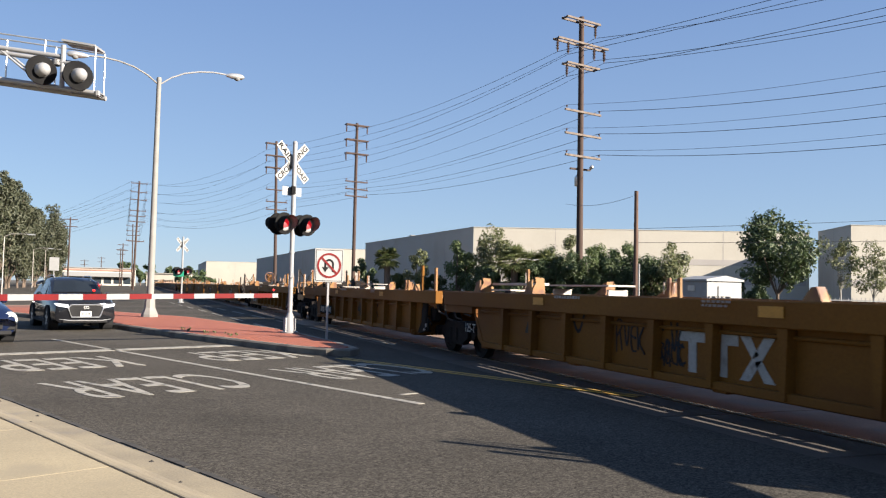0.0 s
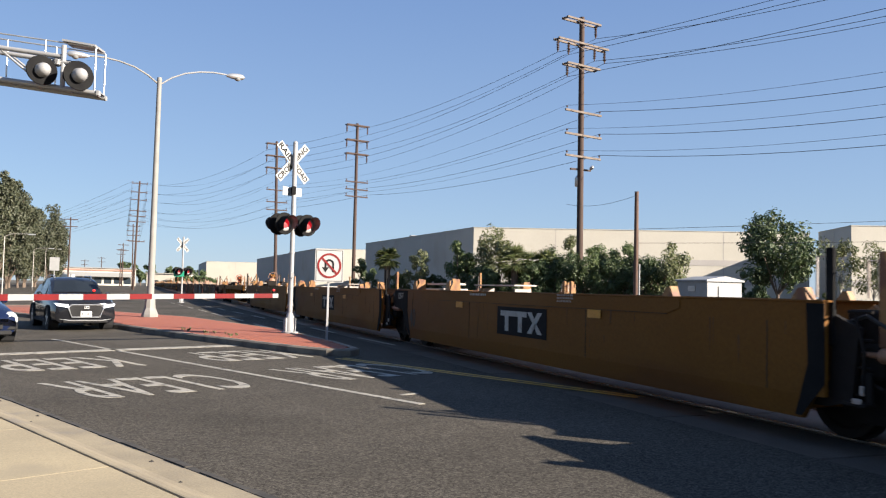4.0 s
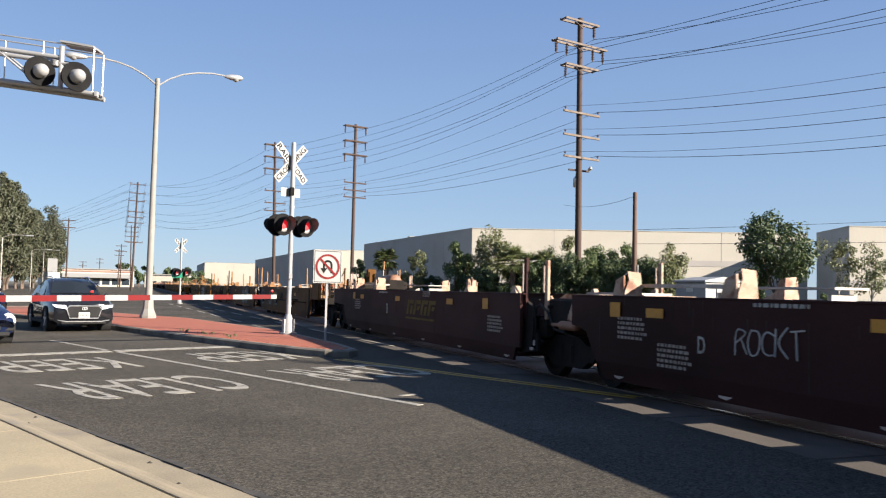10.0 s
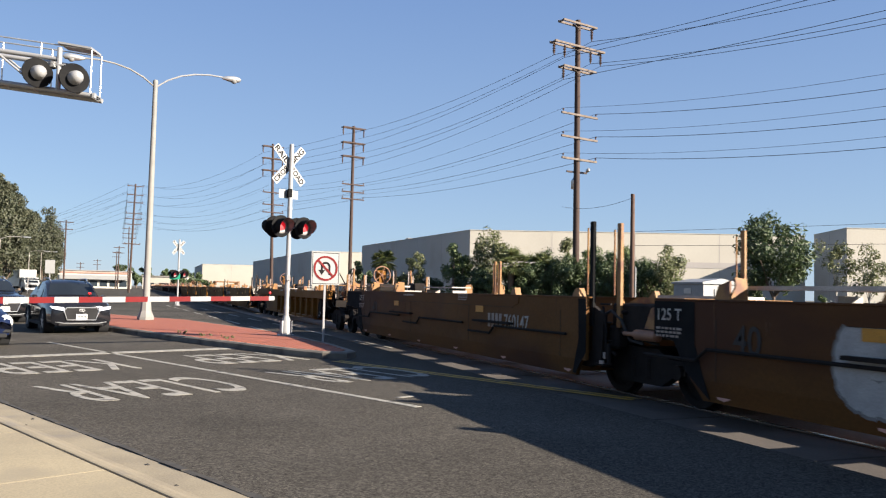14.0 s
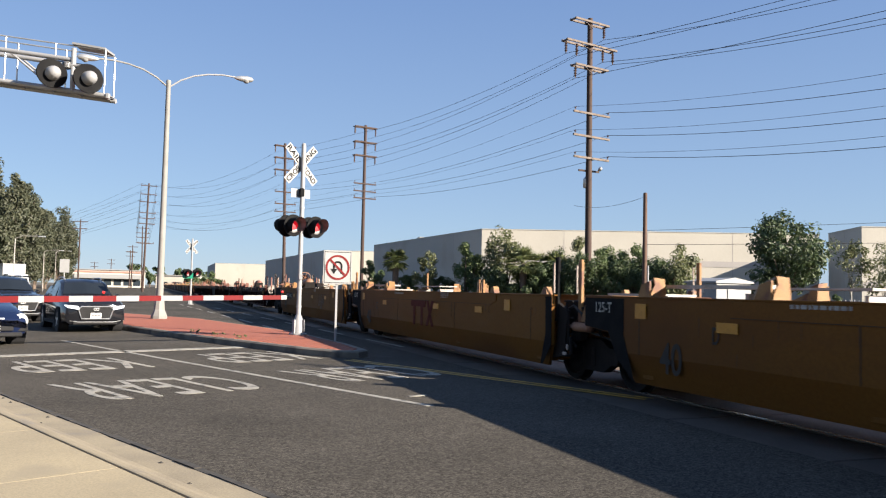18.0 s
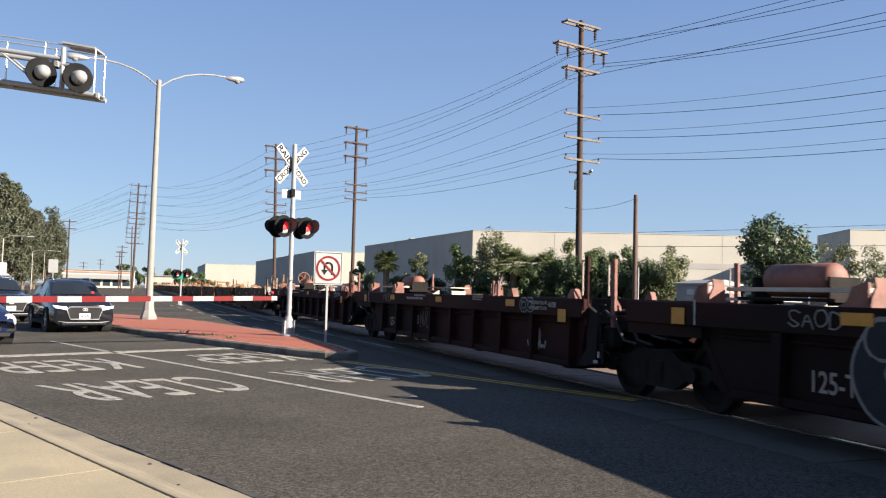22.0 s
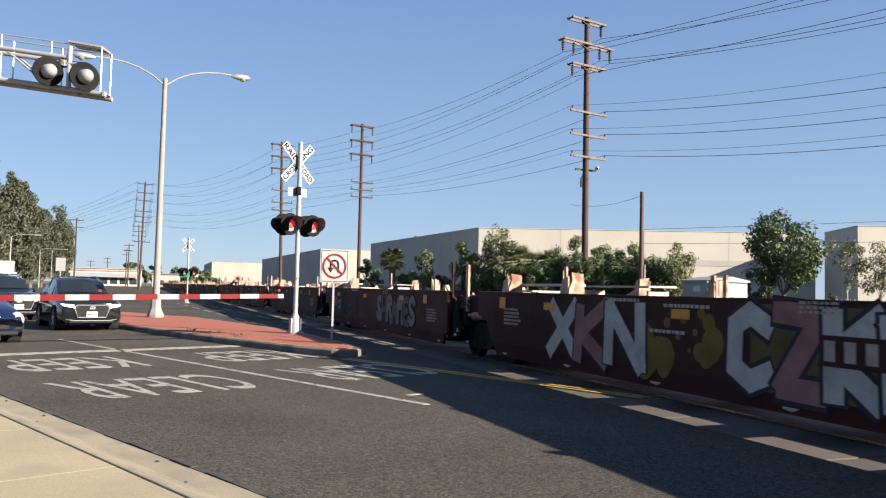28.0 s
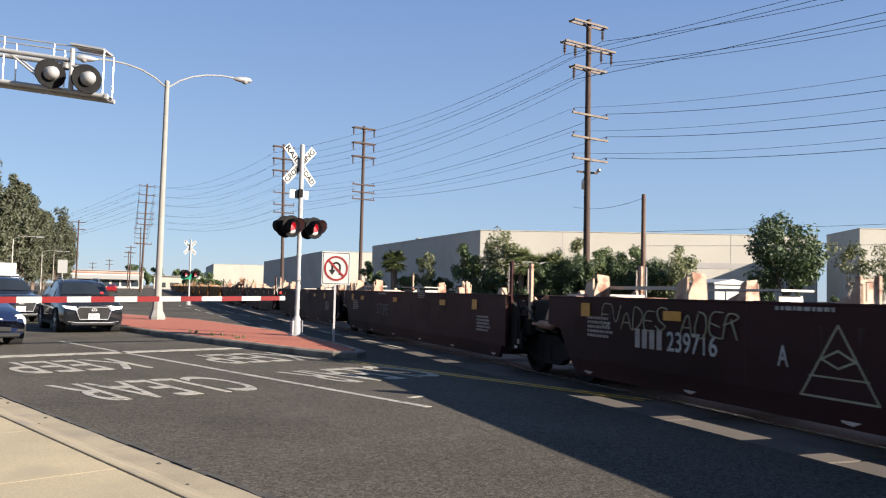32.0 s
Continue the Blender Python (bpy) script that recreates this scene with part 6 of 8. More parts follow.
tree("tree", (31.6, 43.4, -0.06), 4.7, 1.7, 24, M_LEAF, "loose green bush beyond the track", trunk_h=0.5, clumps=24, per=140, size=0.093)
tree("tree", (29.2, 49.6, -0.06), 5.8, 1.5, 17, M_LEAF_OLIVE, "loose sunlit tree beyond the track", trunk_h=0.9, clumps=26, per=150, size=0.099)
tree("tree", (29.8, 47.0, -0.06), 5.35, 1.6, 18, M_LEAF, "dense green bush beyond the track", trunk_h=0.4, clumps=34, per=187, size=0.099)
tree("tree", (30.4, 45.0, -0.06), 5.0, 1.5, 25, M_LEAF, "dense green bush beyond the track", trunk_h=0.4, clumps=30, per=187, size=0.099)
tree("tree", (27.3, 50.6, -0.06), 4.6, 1.6, 20, M_LEAF_DARK, "dark dense bush beyond the track", trunk_h=0.4, clumps=26, per=187, size=0.099)
tree("tree", (24.4, 53.0, -0.06), 6.2, 1.9, 19, M_LEAF_OLIVE, "tall loose olive-green tree beyond the track", trunk_h=1.3, clumps=40, per=105, size=0.11)
tree("tree", (22.3, 55.6, -0.06), 5.4, 1.45, 21, M_LEAF, "dark green bushy tree beyond the track", trunk_h=0.9, clumps=32, per=150, size=0.10)
tree("tree", (19.5, 56.7, -0.06), 4.85, 1.1, 22, M_LEAF_OLIVE, "slim light green young tree beyond the track", trunk_h=1.3, trunk_r=0.07, clumps=22, per=130, size=0.087)
tree("tree", (16.5, 60.0, -0.06), 4.0, 1.15, 23, M_LEAF_DARK, "dark bush beyond the track", trunk_h=0.4, clumps=18, per=170, size=0.093)
palm((17.4, 57.5, -0.06), 4.9, 31, n=46, fl=1.05)
palm((23.7, 48.7, -0.06), 4.6, 32, n=36, fl=1.35, label="fan palm among the bushes")
palm((25.2, 49.4, -0.06), 4.3, 33, fl=1.3, label="dark fan palm among the bushes")
palm((26.3, 48.8, -0.06), 4.4, 34, fl=1.3, label="dark fan palm among the bushes")
for k in range(10):
    rng = random.Random(60 + k)
    tree("tree", (9.5 + k * 1.6 + rng.uniform(-0.5, 0.5), 205 + k * 3, -0.06), rng.uniform(3.0, 6.0), rng.uniform(1.5, 2.6), 300 + k, M_LEAF_DARK, "distant dark bush beside the track", trunk_h=0.5, clumps=14, per=50, size=0.4, group="distant trees")
# the low hedge-like growth between the trees
for k, (x, y, h, r) in enumerate(((18.6, 58.0, 2.6, 1.0), (20.9, 57.0, 2.9, 1.1), (23.2, 54.6, 3.2, 1.2), (23.0, 52.6, 3.4, 1.2), (25.6, 51.4, 4.0, 1.4), (26.0, 50.0, 4.2, 1.5), (26.8, 48.6, 4.0, 1.4), (28.4, 47.4, 4.3, 1.5), (29.6, 46.6, 4.1, 1.5), (30.8, 45.2, 3.9, 1.4), (31.0, 44.0, 3.6, 1.3), (32.6, 44.6, 3.4, 1.3), (33.4, 43.6, 2.8, 1.1), (36.6, 40.2, 2.2, 0.9), (25.0, 49.4, 3.6, 1.3), (22.4, 51.0, 3.4, 1.3), (23.4, 49.6, 3.5, 1.3), (24.6, 48.2, 3.6, 1.4), (25.8, 47.4, 3.9, 1.5), (27.0, 46.6, 4.2, 1.6), (28.2, 45.6, 4.3, 1.6), (29.4, 44.2, 4.4, 1.6), (30.2, 42.8, 4.0, 1.4))):
    # three in four get the darker leaves, in place of the hedge's shadows
    tree("bush", (x, y, -0.06), h, r, 500 + k, M_LEAF_DARK if k % 4 else M_LEAF, "dense dark green bush in the growth beyond the track", trunk_h=0.3, trunk_r=0.06, clumps=24, per=170, size=0.081, group="bushes beyond the track")
# down the street
for k in range(19):
    rng = random.Random(90 + k)
    y = 98 + k * 7.6
    tree("tree", (-18.6 + rng.uniform(-1.5, 1.0) - 0.012 * (y - 98), y, -0.06), rng.uniform(13.5, 20.5), rng.uniform(2.6, 4.0), 100 + k, M_LEAF_STREET, "tall leafy street tree in a row along the street", trunk_h=0.9, trunk_r=0.25, clumps=64, per=120, size=0.24, group="trees along the street")
for k in range(12):
    rng = random.Random(190 + k)
    tree("tree", (-6 + k * 3.4, 380 + rng.uniform(-10, 10), -0.06), rng.uniform(6, 13), rng.uniform(2.2, 3.6), 200 + k, M_LEAF_DARK, "distant dark tree on the skyline", trunk_h=1.5, clumps=14, per=60, size=0.6, group="distant trees")
# weeds at the kerb of the island
for k in range(9):
    rng = random.Random(400 + k)
    x, y = (1.5, 22.2) if k < 3 else ((2.2, 20.9) if k < 6 else (1.0, 23.6))
    tree("weed", (x + rng.uniform(0, 0.5), y + rng.uniform(-0.5, 0.5), 0.14), 0.09, 0.08, 400 + k, M_LEAF_OLIVE, "small dry weed in the island's joints", trunk_h=0.02, trunk_r=0.004, clumps=3, per=10, size=0.025, group="weeds on the island")

# ---------------------------------------------------------------- vehicles
def paintmat(name, c, metal=0.5, rough=0.3):
    m = surf(name, c, tuple(v * 0.9 for v in c), 2.0, rough, metal, bump=0.0, grain=0.0, spec=0.35, stain=tuple(v * 0.8 + 0.004 for v in c), stain_scale=1.5, stain_at=0.6)
    b = m.node_tree.nodes["Principled BSDF"]
    for lk in list(b.inputs["Roughness"].links):
        m.node_tree.links.remove(lk)
    b.inputs["Roughness"].default_value = rough
    b.inputs["Coat Weight"].default_value, b.inputs["Coat Roughness"].default_value = 0.35, 0.06
    return m


M_CAR_GREY = paintmat("dark_grey_car_paint", (0.010, 0.0105, 0.013), 0.1, 0.12)
M_CAR_BLUE = paintmat("blue_car_paint", (0.007, 0.013, 0.04), 0.2, 0.15)
M_CAR_BLACK = paintmat("black_car_paint", (0.005, 0.0055, 0.0065), 0.1, 0.12)
M_CAR_WHITE = paintmat("white_car_paint", (0.30, 0.30, 0.295), 0.0)
M_CAR_RED = paintmat("red_car_paint", (0.20, 0.01, 0.013), 0.2)
M_GLASS = surf("tinted_car_glass", (0.012, 0.015, 0.018), None, 1.0, 0.05, bump=0, grain=0)
M_CHROME = surf("chrome_trim", (0.78, 0.78, 0.78), None, 3.0, 0.34, 0.75, bump=0)
M_HEADLIGHT = surf("headlight_lens", (0.75, 0.78, 0.80), None, 3.0, 0.1, 0.1, bump=0, emit=(0.95, 0.97, 1.0), emit_strength=0.35)
M_CLEAR_LENS = surf("clear_headlight", (0.62, 0.62, 0.58), None, 3.0, 0.15, 0.2, bump=0)
M_TAIL = surf("tail_light", (0.5, 0.02, 0.02), None, 3.0, 0.2, bump=0, emit=(1.0, 0.05, 0.03), emit_strength=0.4)
M_TRIM = surf("black_trim", (0.02, 0.02, 0.021), None, 3.0, 0.8, bump=0, spec=0.2)
M_PLATE = surf("licence_plate", (0.7, 0.7, 0.68), None, 3.0, 0.4, bump=0)

SUV = [(0.00, 0.74, 0.36, 0.72, 0.86, 0.64), (0.07, 0.86, 0.25, 0.80, 0.94, 0.73), (0.35, 0.925, 0.22, 0.87, 1.01, 0.77), (0.9, 0.945, 0.21, 0.90, 1.05, 0.76), (1.32, 0.945, 0.21, 0.94, 1.10, 0.78),
       (1.42, 0.945, 0.21, 0.95, 1.14, 0.74), (1.95, 0.945, 0.21, 0.98, 1.54, 0.68), (2.3, 0.945, 0.21, 0.99, 1.64, 0.66), (3.2, 0.945, 0.21, 1.00, 1.65, 0.65), (3.9, 0.935, 0.23, 1.02, 1.58, 0.56), (4.38, 0.90, 0.28, 1.02, 1.25, 0.62), (4.6, 0.84, 0.36, 0.97, 1.04, 0.66), (4.66, 0.70, 0.45, 0.88, 0.93, 0.55)]
SEDAN = [(0.00, 0.55, 0.35, 0.52, 0.58, 0.40), (0.08, 0.75, 0.22, 0.62, 0.70, 0.55), (0.4, 0.86, 0.18, 0.70, 0.82, 0.66), (0.95, 0.89, 0.18, 0.76, 0.92, 0.70), (1.35, 0.89, 0.18, 0.80, 0.98, 0.72),
         (1.45, 0.89, 0.18, 0.81, 1.01, 0.68), (2.2, 0.89, 0.18, 0.86, 1.40, 0.54), (2.6, 0.89, 0.18, 0.87, 1.45, 0.52), (3.2, 0.89, 0.18, 0.88, 1.42, 0.52), (3.85, 0.88, 0.20, 0.90, 1.10, 0.60), (4.35, 0.85, 0.26, 0.90, 1.02, 0.66), (4.55, 0.76, 0.36, 0.86, 0.94, 0.58)]


def car(name, m, prof, paint, label, glow=True, suv=True, scale=1.0, category="car", detail=True):
    ob = thing(name, m @ Matrix.Scale(scale, 4), label, category)
    n = 9
    vs, fs = [], []
    for y, w, zb, zs, zt, wt in prof:
        half = [(0, zb), (w * 0.82, zb), (w * 0.97, zb + 0.10), (w, zb + 0.24), (w * 0.995, (zb + zs) / 2 + 0.08), (w * 0.96, zs), (wt + (w - wt) * 0.12, zt - 0.07 if zt - zs > 0.25 else zt - 0.02), (wt * 0.86, zt), (0, zt + 0.025)]
        ring_ = [(x, y, z) for x, z in half] + [(-x, y, z) for x, z in half[-2:0:-1]]
        vs += ring_
    k = 2 * n - 2
    for i in range(len(prof) - 1):
        fs += [(i * k + j, i * k + (j + 1) % k, (i + 1) * k + (j + 1) % k, (i + 1) * k + j) for j in range(k)]
    fs += [tuple(range(k))[::-1], tuple(range((len(prof) - 1) * k, len(prof) * k))]
    body = part("body", Shape().add(vs, [f[::-1] for f in fs]), paint, ob, smooth=True)
    L = prof[-1][0]
    # glass, a touch proud of the body
    ca, cb = (prof[5], prof[6])

    def at(p, t, q, fx):
        y = p[0] + (q[0] - p[0]) * t
        w, zs, zt, wt = (p[i] + (q[i] - p[i]) * t for i in (1, 3, 4, 5))
        return y, w, zs, zt, wt

    part("windscreen", Shape().add([(-ca[5] * 0.98, ca[0] + 0.03, ca[4] + 0.03), (ca[5] * 0.98, ca[0] + 0.03, ca[4] + 0.03), (cb[5] * 0.9, cb[0] - 0.03, cb[4] - 0.01), (-cb[5] * 0.9, cb[0] - 0.03, cb[4] - 0.01), (0, ca[0] - 0.02, ca[4] + 0.05), (0, cb[0] - 0.07, cb[4] + 0.02)],
         [(0, 4, 5, 3), (4, 1, 2, 5)]), M_GLASS, ob, "dark windscreen")
    ra, rb = prof[-4], prof[-3]
    part("rear_window", Shape().add([(-ra[5] * 0.9, ra[0] + 0.04, ra[4] - 0.02), (ra[5] * 0.9, ra[0] + 0.04, ra[4] - 0.02), (rb[5] * 0.95, rb[0] + 0.03, rb[4] + 0.05), (-rb[5] * 0.95, rb[0] + 0.03, rb[4] + 0.05)], [(0, 1, 2, 3)]), M_GLASS, ob)
    for s in (-1, 1):
        a, b, c = prof[6], prof[8], prof[-4]
        yb0, yb1, yb2 = prof[5][0] + 0.35, (a[0] + c[0]) / 2, c[0] + 0.1
        zl, zu = a[3] + 0.06, a[4] - 0.13
        wl = a[1] * 0.955
        wu = a[5] + (a[1] - a[5]) * 0.19
        for y0, y1, y2, y3 in ((yb0, yb1 - 0.03, yb1 - 0.03, a[0] + 0.10), (yb1 + 0.03, yb2, yb2 - 0.25, yb1 + 0.03)):
            part("side_window", Shape().add([(s * (wl + 0.006), y0, zl), (s * (wl + 0.006), y1, zl), (s * (wu + 0.012), y2, zu), (s * (wu + 0.012), y3, zu)], [(0, 1, 2, 3)]), M_GLASS, ob)
        mr = part("mirror", Shape().lathe((s * (a[1] + 0.10), prof[5][0] + 0.50, zl + 0.06), (0, 1, 0), [(-0.08, 0.03), (-0.05, 0.08), (0.02, 0.085), (0.06, 0.06)], 10).tube((s * a[1] * 0.93, prof[5][0] + 0.52, zl), (s * (a[1] + 0.06), prof[5][0] + 0.5, zl + 0.04), 0.03, n=6), paint, ob, smooth=True)
        zf = prof[1][3]
        part("headlight", Shape().add([(s * 0.50, -0.10, zf - 0.09), (s * 0.82, -0.01, zf - 0.03), (s * 0.88, 0.10, zf + 0.05), (s * 0.52, -0.07, zf + 0.02), (s * 0.50, 0.25, zf - 0.09), (s * 0.82, 0.45, zf - 0.03), (s * 0.88, 0.5, zf + 0.05), (s * 0.52, 0.3, zf + 0.02)], [(0, 1, 2, 3), (0, 4, 5, 1), (3, 2, 6, 7), (1, 5, 6, 2), (0, 3, 7, 4)]) if suv else
             Shape().lathe((s * 0.66, 0.13, zf - 0.03), (s * 0.35, -1, 0.3), [(-0.08, 0.17), (0.0, 0.165), (0.05, 0.10), (0.065, 0.0)], 16), M_HEADLIGHT if glow else M_CLEAR_LENS, ob, "bright headlight", smooth=not suv)
        part("fog_light", Shape().box((s * 0.62, 0.06, prof[1][2] + 0.16), (0.22, 0.06, 0.09), bev=0.02), M_TRIM, ob)
        part("tail_light", Shape().box((s * 0.70, L - 0.06, prof[-2][3] - 0.02), (0.3, 0.08, 0.14), bev=0.03), M_TAIL, ob)
        part("sill", Shape().box((s * (prof[3][1] - 0.01), L / 2, prof[3][2] + 0.07), (0.05, L * 0.45, 0.10), bev=0.015), M_TRIM, ob)
        part("door_handle", Shape().box((s * (a[1] + 0.003), yb1 - 0.15, a[3] - 0.08), (0.03, 0.16, 0.025), bev=0.008), paint, ob)
    if suv:
        for s in (-1, 1):
            part("roof_rail", Shape().pipe([(s * 0.56, prof[6][0] + 0.2, prof[7][4] + 0.01), (s * 0.57, prof[7][0] + 0.1, prof[7][4] + 0.07), (s * 0.57, prof[-5][0], prof[-5][4] + 0.06), (s * 0.55, prof[-4][0], prof[-4][4] + 0.02)], 0.018, 6), M_CHROME, ob)
        g = part("grille", Shape().prism([(-0.42, 0.80), (0.42, 0.80), (0.50, 0.72), (0.40, 0.44), (-0.40, 0.44), (-0.50, 0.72)], -0.03, 0.06, 1), M_TRIM, ob, "black grille with chrome surround")
        part("grille_frame", Shape().pipe([(-0.42, -0.035, 0.81), (0.42, -0.035, 0.81), (0.51, -0.035, 0.72), (0.41, -0.035, 0.43), (-0.41, -0.035, 0.43), (-0.51, -0.035, 0.72), (-0.42, -0.035, 0.81)], 0.015, 6), M_CHROME, g)
        for k in range(5):
            part("grille_bar", Shape().box((0, -0.034, 0.49 + k * 0.06), (0.82, 0.008, 0.006)), M_TRIM, g)
        part("emblem", ring(0.03, 0.045, 0, 6.283, 14, y=-0.05).add([(v[0] + 0.07, v[1], v[2]) for v in ring(0.03, 0.045, 0, 6.283, 14, y=-0.05).v], ring(0.03, 0.045, 0, 6.283, 14).f), M_CHROME, g).location = (-0.03, 0, 0.73)
        part("bumper_strip", Shape().pipe([(-0.78, 0.06, 0.38), (-0.5, -0.02, 0.33), (0.5, -0.02, 0.33), (0.78, 0.06, 0.38)], 0.014, 6), M_CHROME, ob)
    else:
        part("grille", Shape().box((0, 0.0, 0.42), (0.9, 0.08, 0.14), bev=0.03), M_TRIM, ob)
        part("upper_grille", Shape().box((0, 0.05, 0.62), (0.55, 0.06, 0.07), bev=0.02), M_CHROME, ob)
    pl = part("plate", Shape().box((0, -0.05, 0.53 if suv else 0.40), (0.32, 0.012, 0.16), bev=0.004), M_PLATE, ob, "pale licence plate")
    for k in range(6):
        part("plate_mark", Shape().box((-0.11 + k * 0.044, -0.058, 0.53 if suv else 0.40), (0.028, 0.004, 0.06)), M_TRIM, pl)
    part("bumper_trim", Shape().box((0, 0.05, prof[1][2] + 0.05), (1.3, 0.12, 0.10), bev=0.03), M_TRIM, ob)
    r = 0.355 if suv else 0.32
    for s in (-1, 1):
        for yy in (0.92, L - 0.92):
            arch = Shape()
            for q in range(12):
                a, b = math.pi * q / 12, math.pi * (q + 1) / 12
                arch.tube((s * (prof[3][1] + 0.004), yy + math.cos(a) * (r + 0.05), r + math.sin(a) * (r + 0.05)), (s * (prof[3][1] + 0.004), yy + math.cos(b) * (r + 0.05), r + math.sin(b) * (r + 0.05)), 0.03, n=6)
            part("wheel_arch", arch, M_TRIM, ob)
            part("wheel_well", Shape().lathe((s * (prof[3][1] - 0.28), yy, r), (s, 0, 0), [(0, r + 0.05), (0.285, r + 0.05)], 22), M_TRIM, ob)
            wh = part("wheel", Shape().lathe((s * (prof[3][1] - 0.22), yy, r), (s, 0, 0), [(0, r * 0.7), (0.0, r - 0.02), (0.03, r), (0.20, r), (0.232, r - 0.03), (0.235, r * 0.70), (0.20, r * 0.68)], 26), M_RUBBER, ob, "black tyre", smooth=True)
            rim = Shape().lathe((s * (prof[3][1] - 0.02), yy, r), (s, 0, 0), [(0.005, r * 0.70), (0.02, r * 0.68), (0.0, r * 0.62)], 24, caps=False)
            for q in range(5):
                a = 2 * math.pi * q / 5 + 0.3
                rim.box((s * (prof[3][1] - 0.005), yy + math.cos(a) * r * 0.34, r + math.sin(a) * r * 0.34), (0.03, r * 0.66, 0.06), Matrix.Rotation(a, 3, "X"))
            rim.lathe((s * (prof[3][1] - 0.02), yy, r), (s, 0, 0), [(0, 0.09), (0.035, 0.07), (0.04, 0.0)], 12)
            part("rim", rim, M_ALU, wh, "silver alloy rim")
    return ob


def on_lane(n, u, d=FACE):
    p = street(n, u)
    return Matrix.Translation(p) @ turn_to(d)


audi = car("suv", on_lane(8.80, -24.0, Vector((0.252, -0.968, 0))), SUV, M_CAR_GREY, "dark grey SUV with headlights on waiting at the stop line", scale=0.94)
sedan = car("sedan", on_lane(4.95, -19.55), SEDAN, M_CAR_BLUE, "dark blue sedan waiting at the stop line", glow=False, suv=False, scale=0.97)
suv2 = car("suv", on_lane(8.7, -30.6), SUV, M_CAR_BLACK, "black SUV that pulls up behind the grey one", glow=False, scale=0.97)
BACK = Vector((-0.02, 1, 0)).normalized()
red_far = car("sedan", Matrix.Translation((-2.5, 130, 0)) @ turn_to(BACK), SEDAN, M_CAR_RED, "far red car driving away down the street", glow=False, suv=False)
red_late = car("sedan", Matrix.Translation((-3.5, 90, 0)) @ turn_to(BACK), SEDAN, M_CAR_RED, "red car driving away down the street", glow=False, suv=False)
white_far = car("sedan", Matrix.Translation((-25, 200, 0)) @ turn_to(Vector((-1, -0.2, 0))), SEDAN, M_CAR_WHITE, "far white car turning off the street", glow=False, suv=False)
dark_far = car("sedan", Matrix.Translation((-11, 220, 0)) @ turn_to(Vector((0, -1, 0))), SEDAN, M_CAR_BLACK, "far dark car coming down the street", suv=False)

truck = thing("box_truck", Matrix.Translation((-12, 95, 0)) @ turn_to(Vector((0.1, -1, 0))), "white box truck that drives up and stops in the queue", "truck")
part("cargo_box", Shape().box((0, 4.9, 2.15), (2.45, 5.6, 2.6), bev=0.05), M_CAR_WHITE, truck)
part("cab", Shape().prism([(0.0, 0.5), (2.0, 0.5), (2.0, 2.25), (0.75, 2.25), (0.25, 1.4), (0.0, 1.25)], -1.05, 1.05, 0), M_CAR_WHITE, truck)
part("windscreen", Shape().add([(-0.9, 0.27, 1.45), (0.9, 0.27, 1.45), (0.85, 0.70, 2.15), (-0.85, 0.70, 2.15)], [(0, 1, 2, 3)]).box((0, 0.9, 1.8), (2.11, 0.7, 0.55)), M_GLASS, truck)
part("grille", Shape().box((0, -0.02, 0.95), (1.3, 0.06, 0.4), bev=0.02), M_TRIM, truck)
part("bumper", Shape().box((0, -0.05, 0.55), (2.1, 0.2, 0.25), bev=0.04), M_CHROME, truck)
part("chassis", Shape().box((0, 4.3, 0.7), (0.9, 7.2, 0.25)), M_TRIM, truck)
for s in (-1, 1):
    part("headlight", Shape().box((s * 0.8, -0.02, 0.98), (0.3, 0.06, 0.2), bev=0.02), M_CLEAR_LENS, truck)
    part("mirror", Shape().box((s * 1.25, 0.6, 1.75), (0.12, 0.1, 0.4), bev=0.02), M_TRIM, truck)
    for yy in (1.0, 6.2):
        part("wheel", Shape().lathe((s * 0.85, yy, 0.45), (s, 0, 0), [(0, 0.3), (0, 0.43), (0.03, 0.45), (0.25, 0.45), (0.28, 0.42), (0.28, 0.25), (0.2, 0.2), (0.2, 0.0)], 20), M_RUBBER, truck, smooth=True)
    part("clearance_mark", Shape().box((s * 0.9, 2.09, 3.3), (0.1, 0.02, 0.05)), M_TAIL, truck)

# ---------------------------------------------------------------- lettering and graffiti on the cars
NEAR = -HW - 0.004


def on_side(unit, me, y, z, name="lettering", lift=0.0, label=""):
    """Puts flat work, drawn in x and y, on the side towards the street; it reads from front to rear reversed, as seen there."""
    ob = part(name, me, None, unit, label)
    if name in ("graffiti", "graffiti_outline", "stencil_mark", "emblem"):
        tagged(ob, kind="stuff")
    ob.matrix_basis = Matrix.Translation((NEAR - lift, y, z)) @ Matrix(((0, 0, -1, 0), (-1, 0, 0, 0), (0, 1, 0, 0), (0, 0, 0, 1)))
    return ob


def flat(shapes, material, depth=0.003):
    """A mesh of flat polygons in x and y with a little thickness."""
    sh = Shape()
    for poly in shapes:
        sh.prism(poly, 0.0, depth)
    return mesh_of("painted_shape", sh, material)


def bars(rows, w, h, material, seed=1):
    """Lines of unreadable stencilling as short bars."""
    rng = random.Random(seed)
    out = []
    for r in range(rows):
        x = -w / 2
        y = h / 2 - (r + 0.5) * h / rows
        end = w / 2 * rng.uniform(0.4, 1.0)
        while x < end:
            l = rng.uniform(0.03, 0.09)
            out.append([(x, y - h / rows * 0.3), (x + l, y - h / rows * 0.3), (x + l, y + h / rows * 0.3), (x, y + h / rows * 0.3)])
            x += l + 0.025
    return flat(out, material)


def rect(w, h):
    return [(-w / 2, -h / 2), (w / 2, -h / 2), (w / 2, h / 2), (-w / 2, h / 2)]


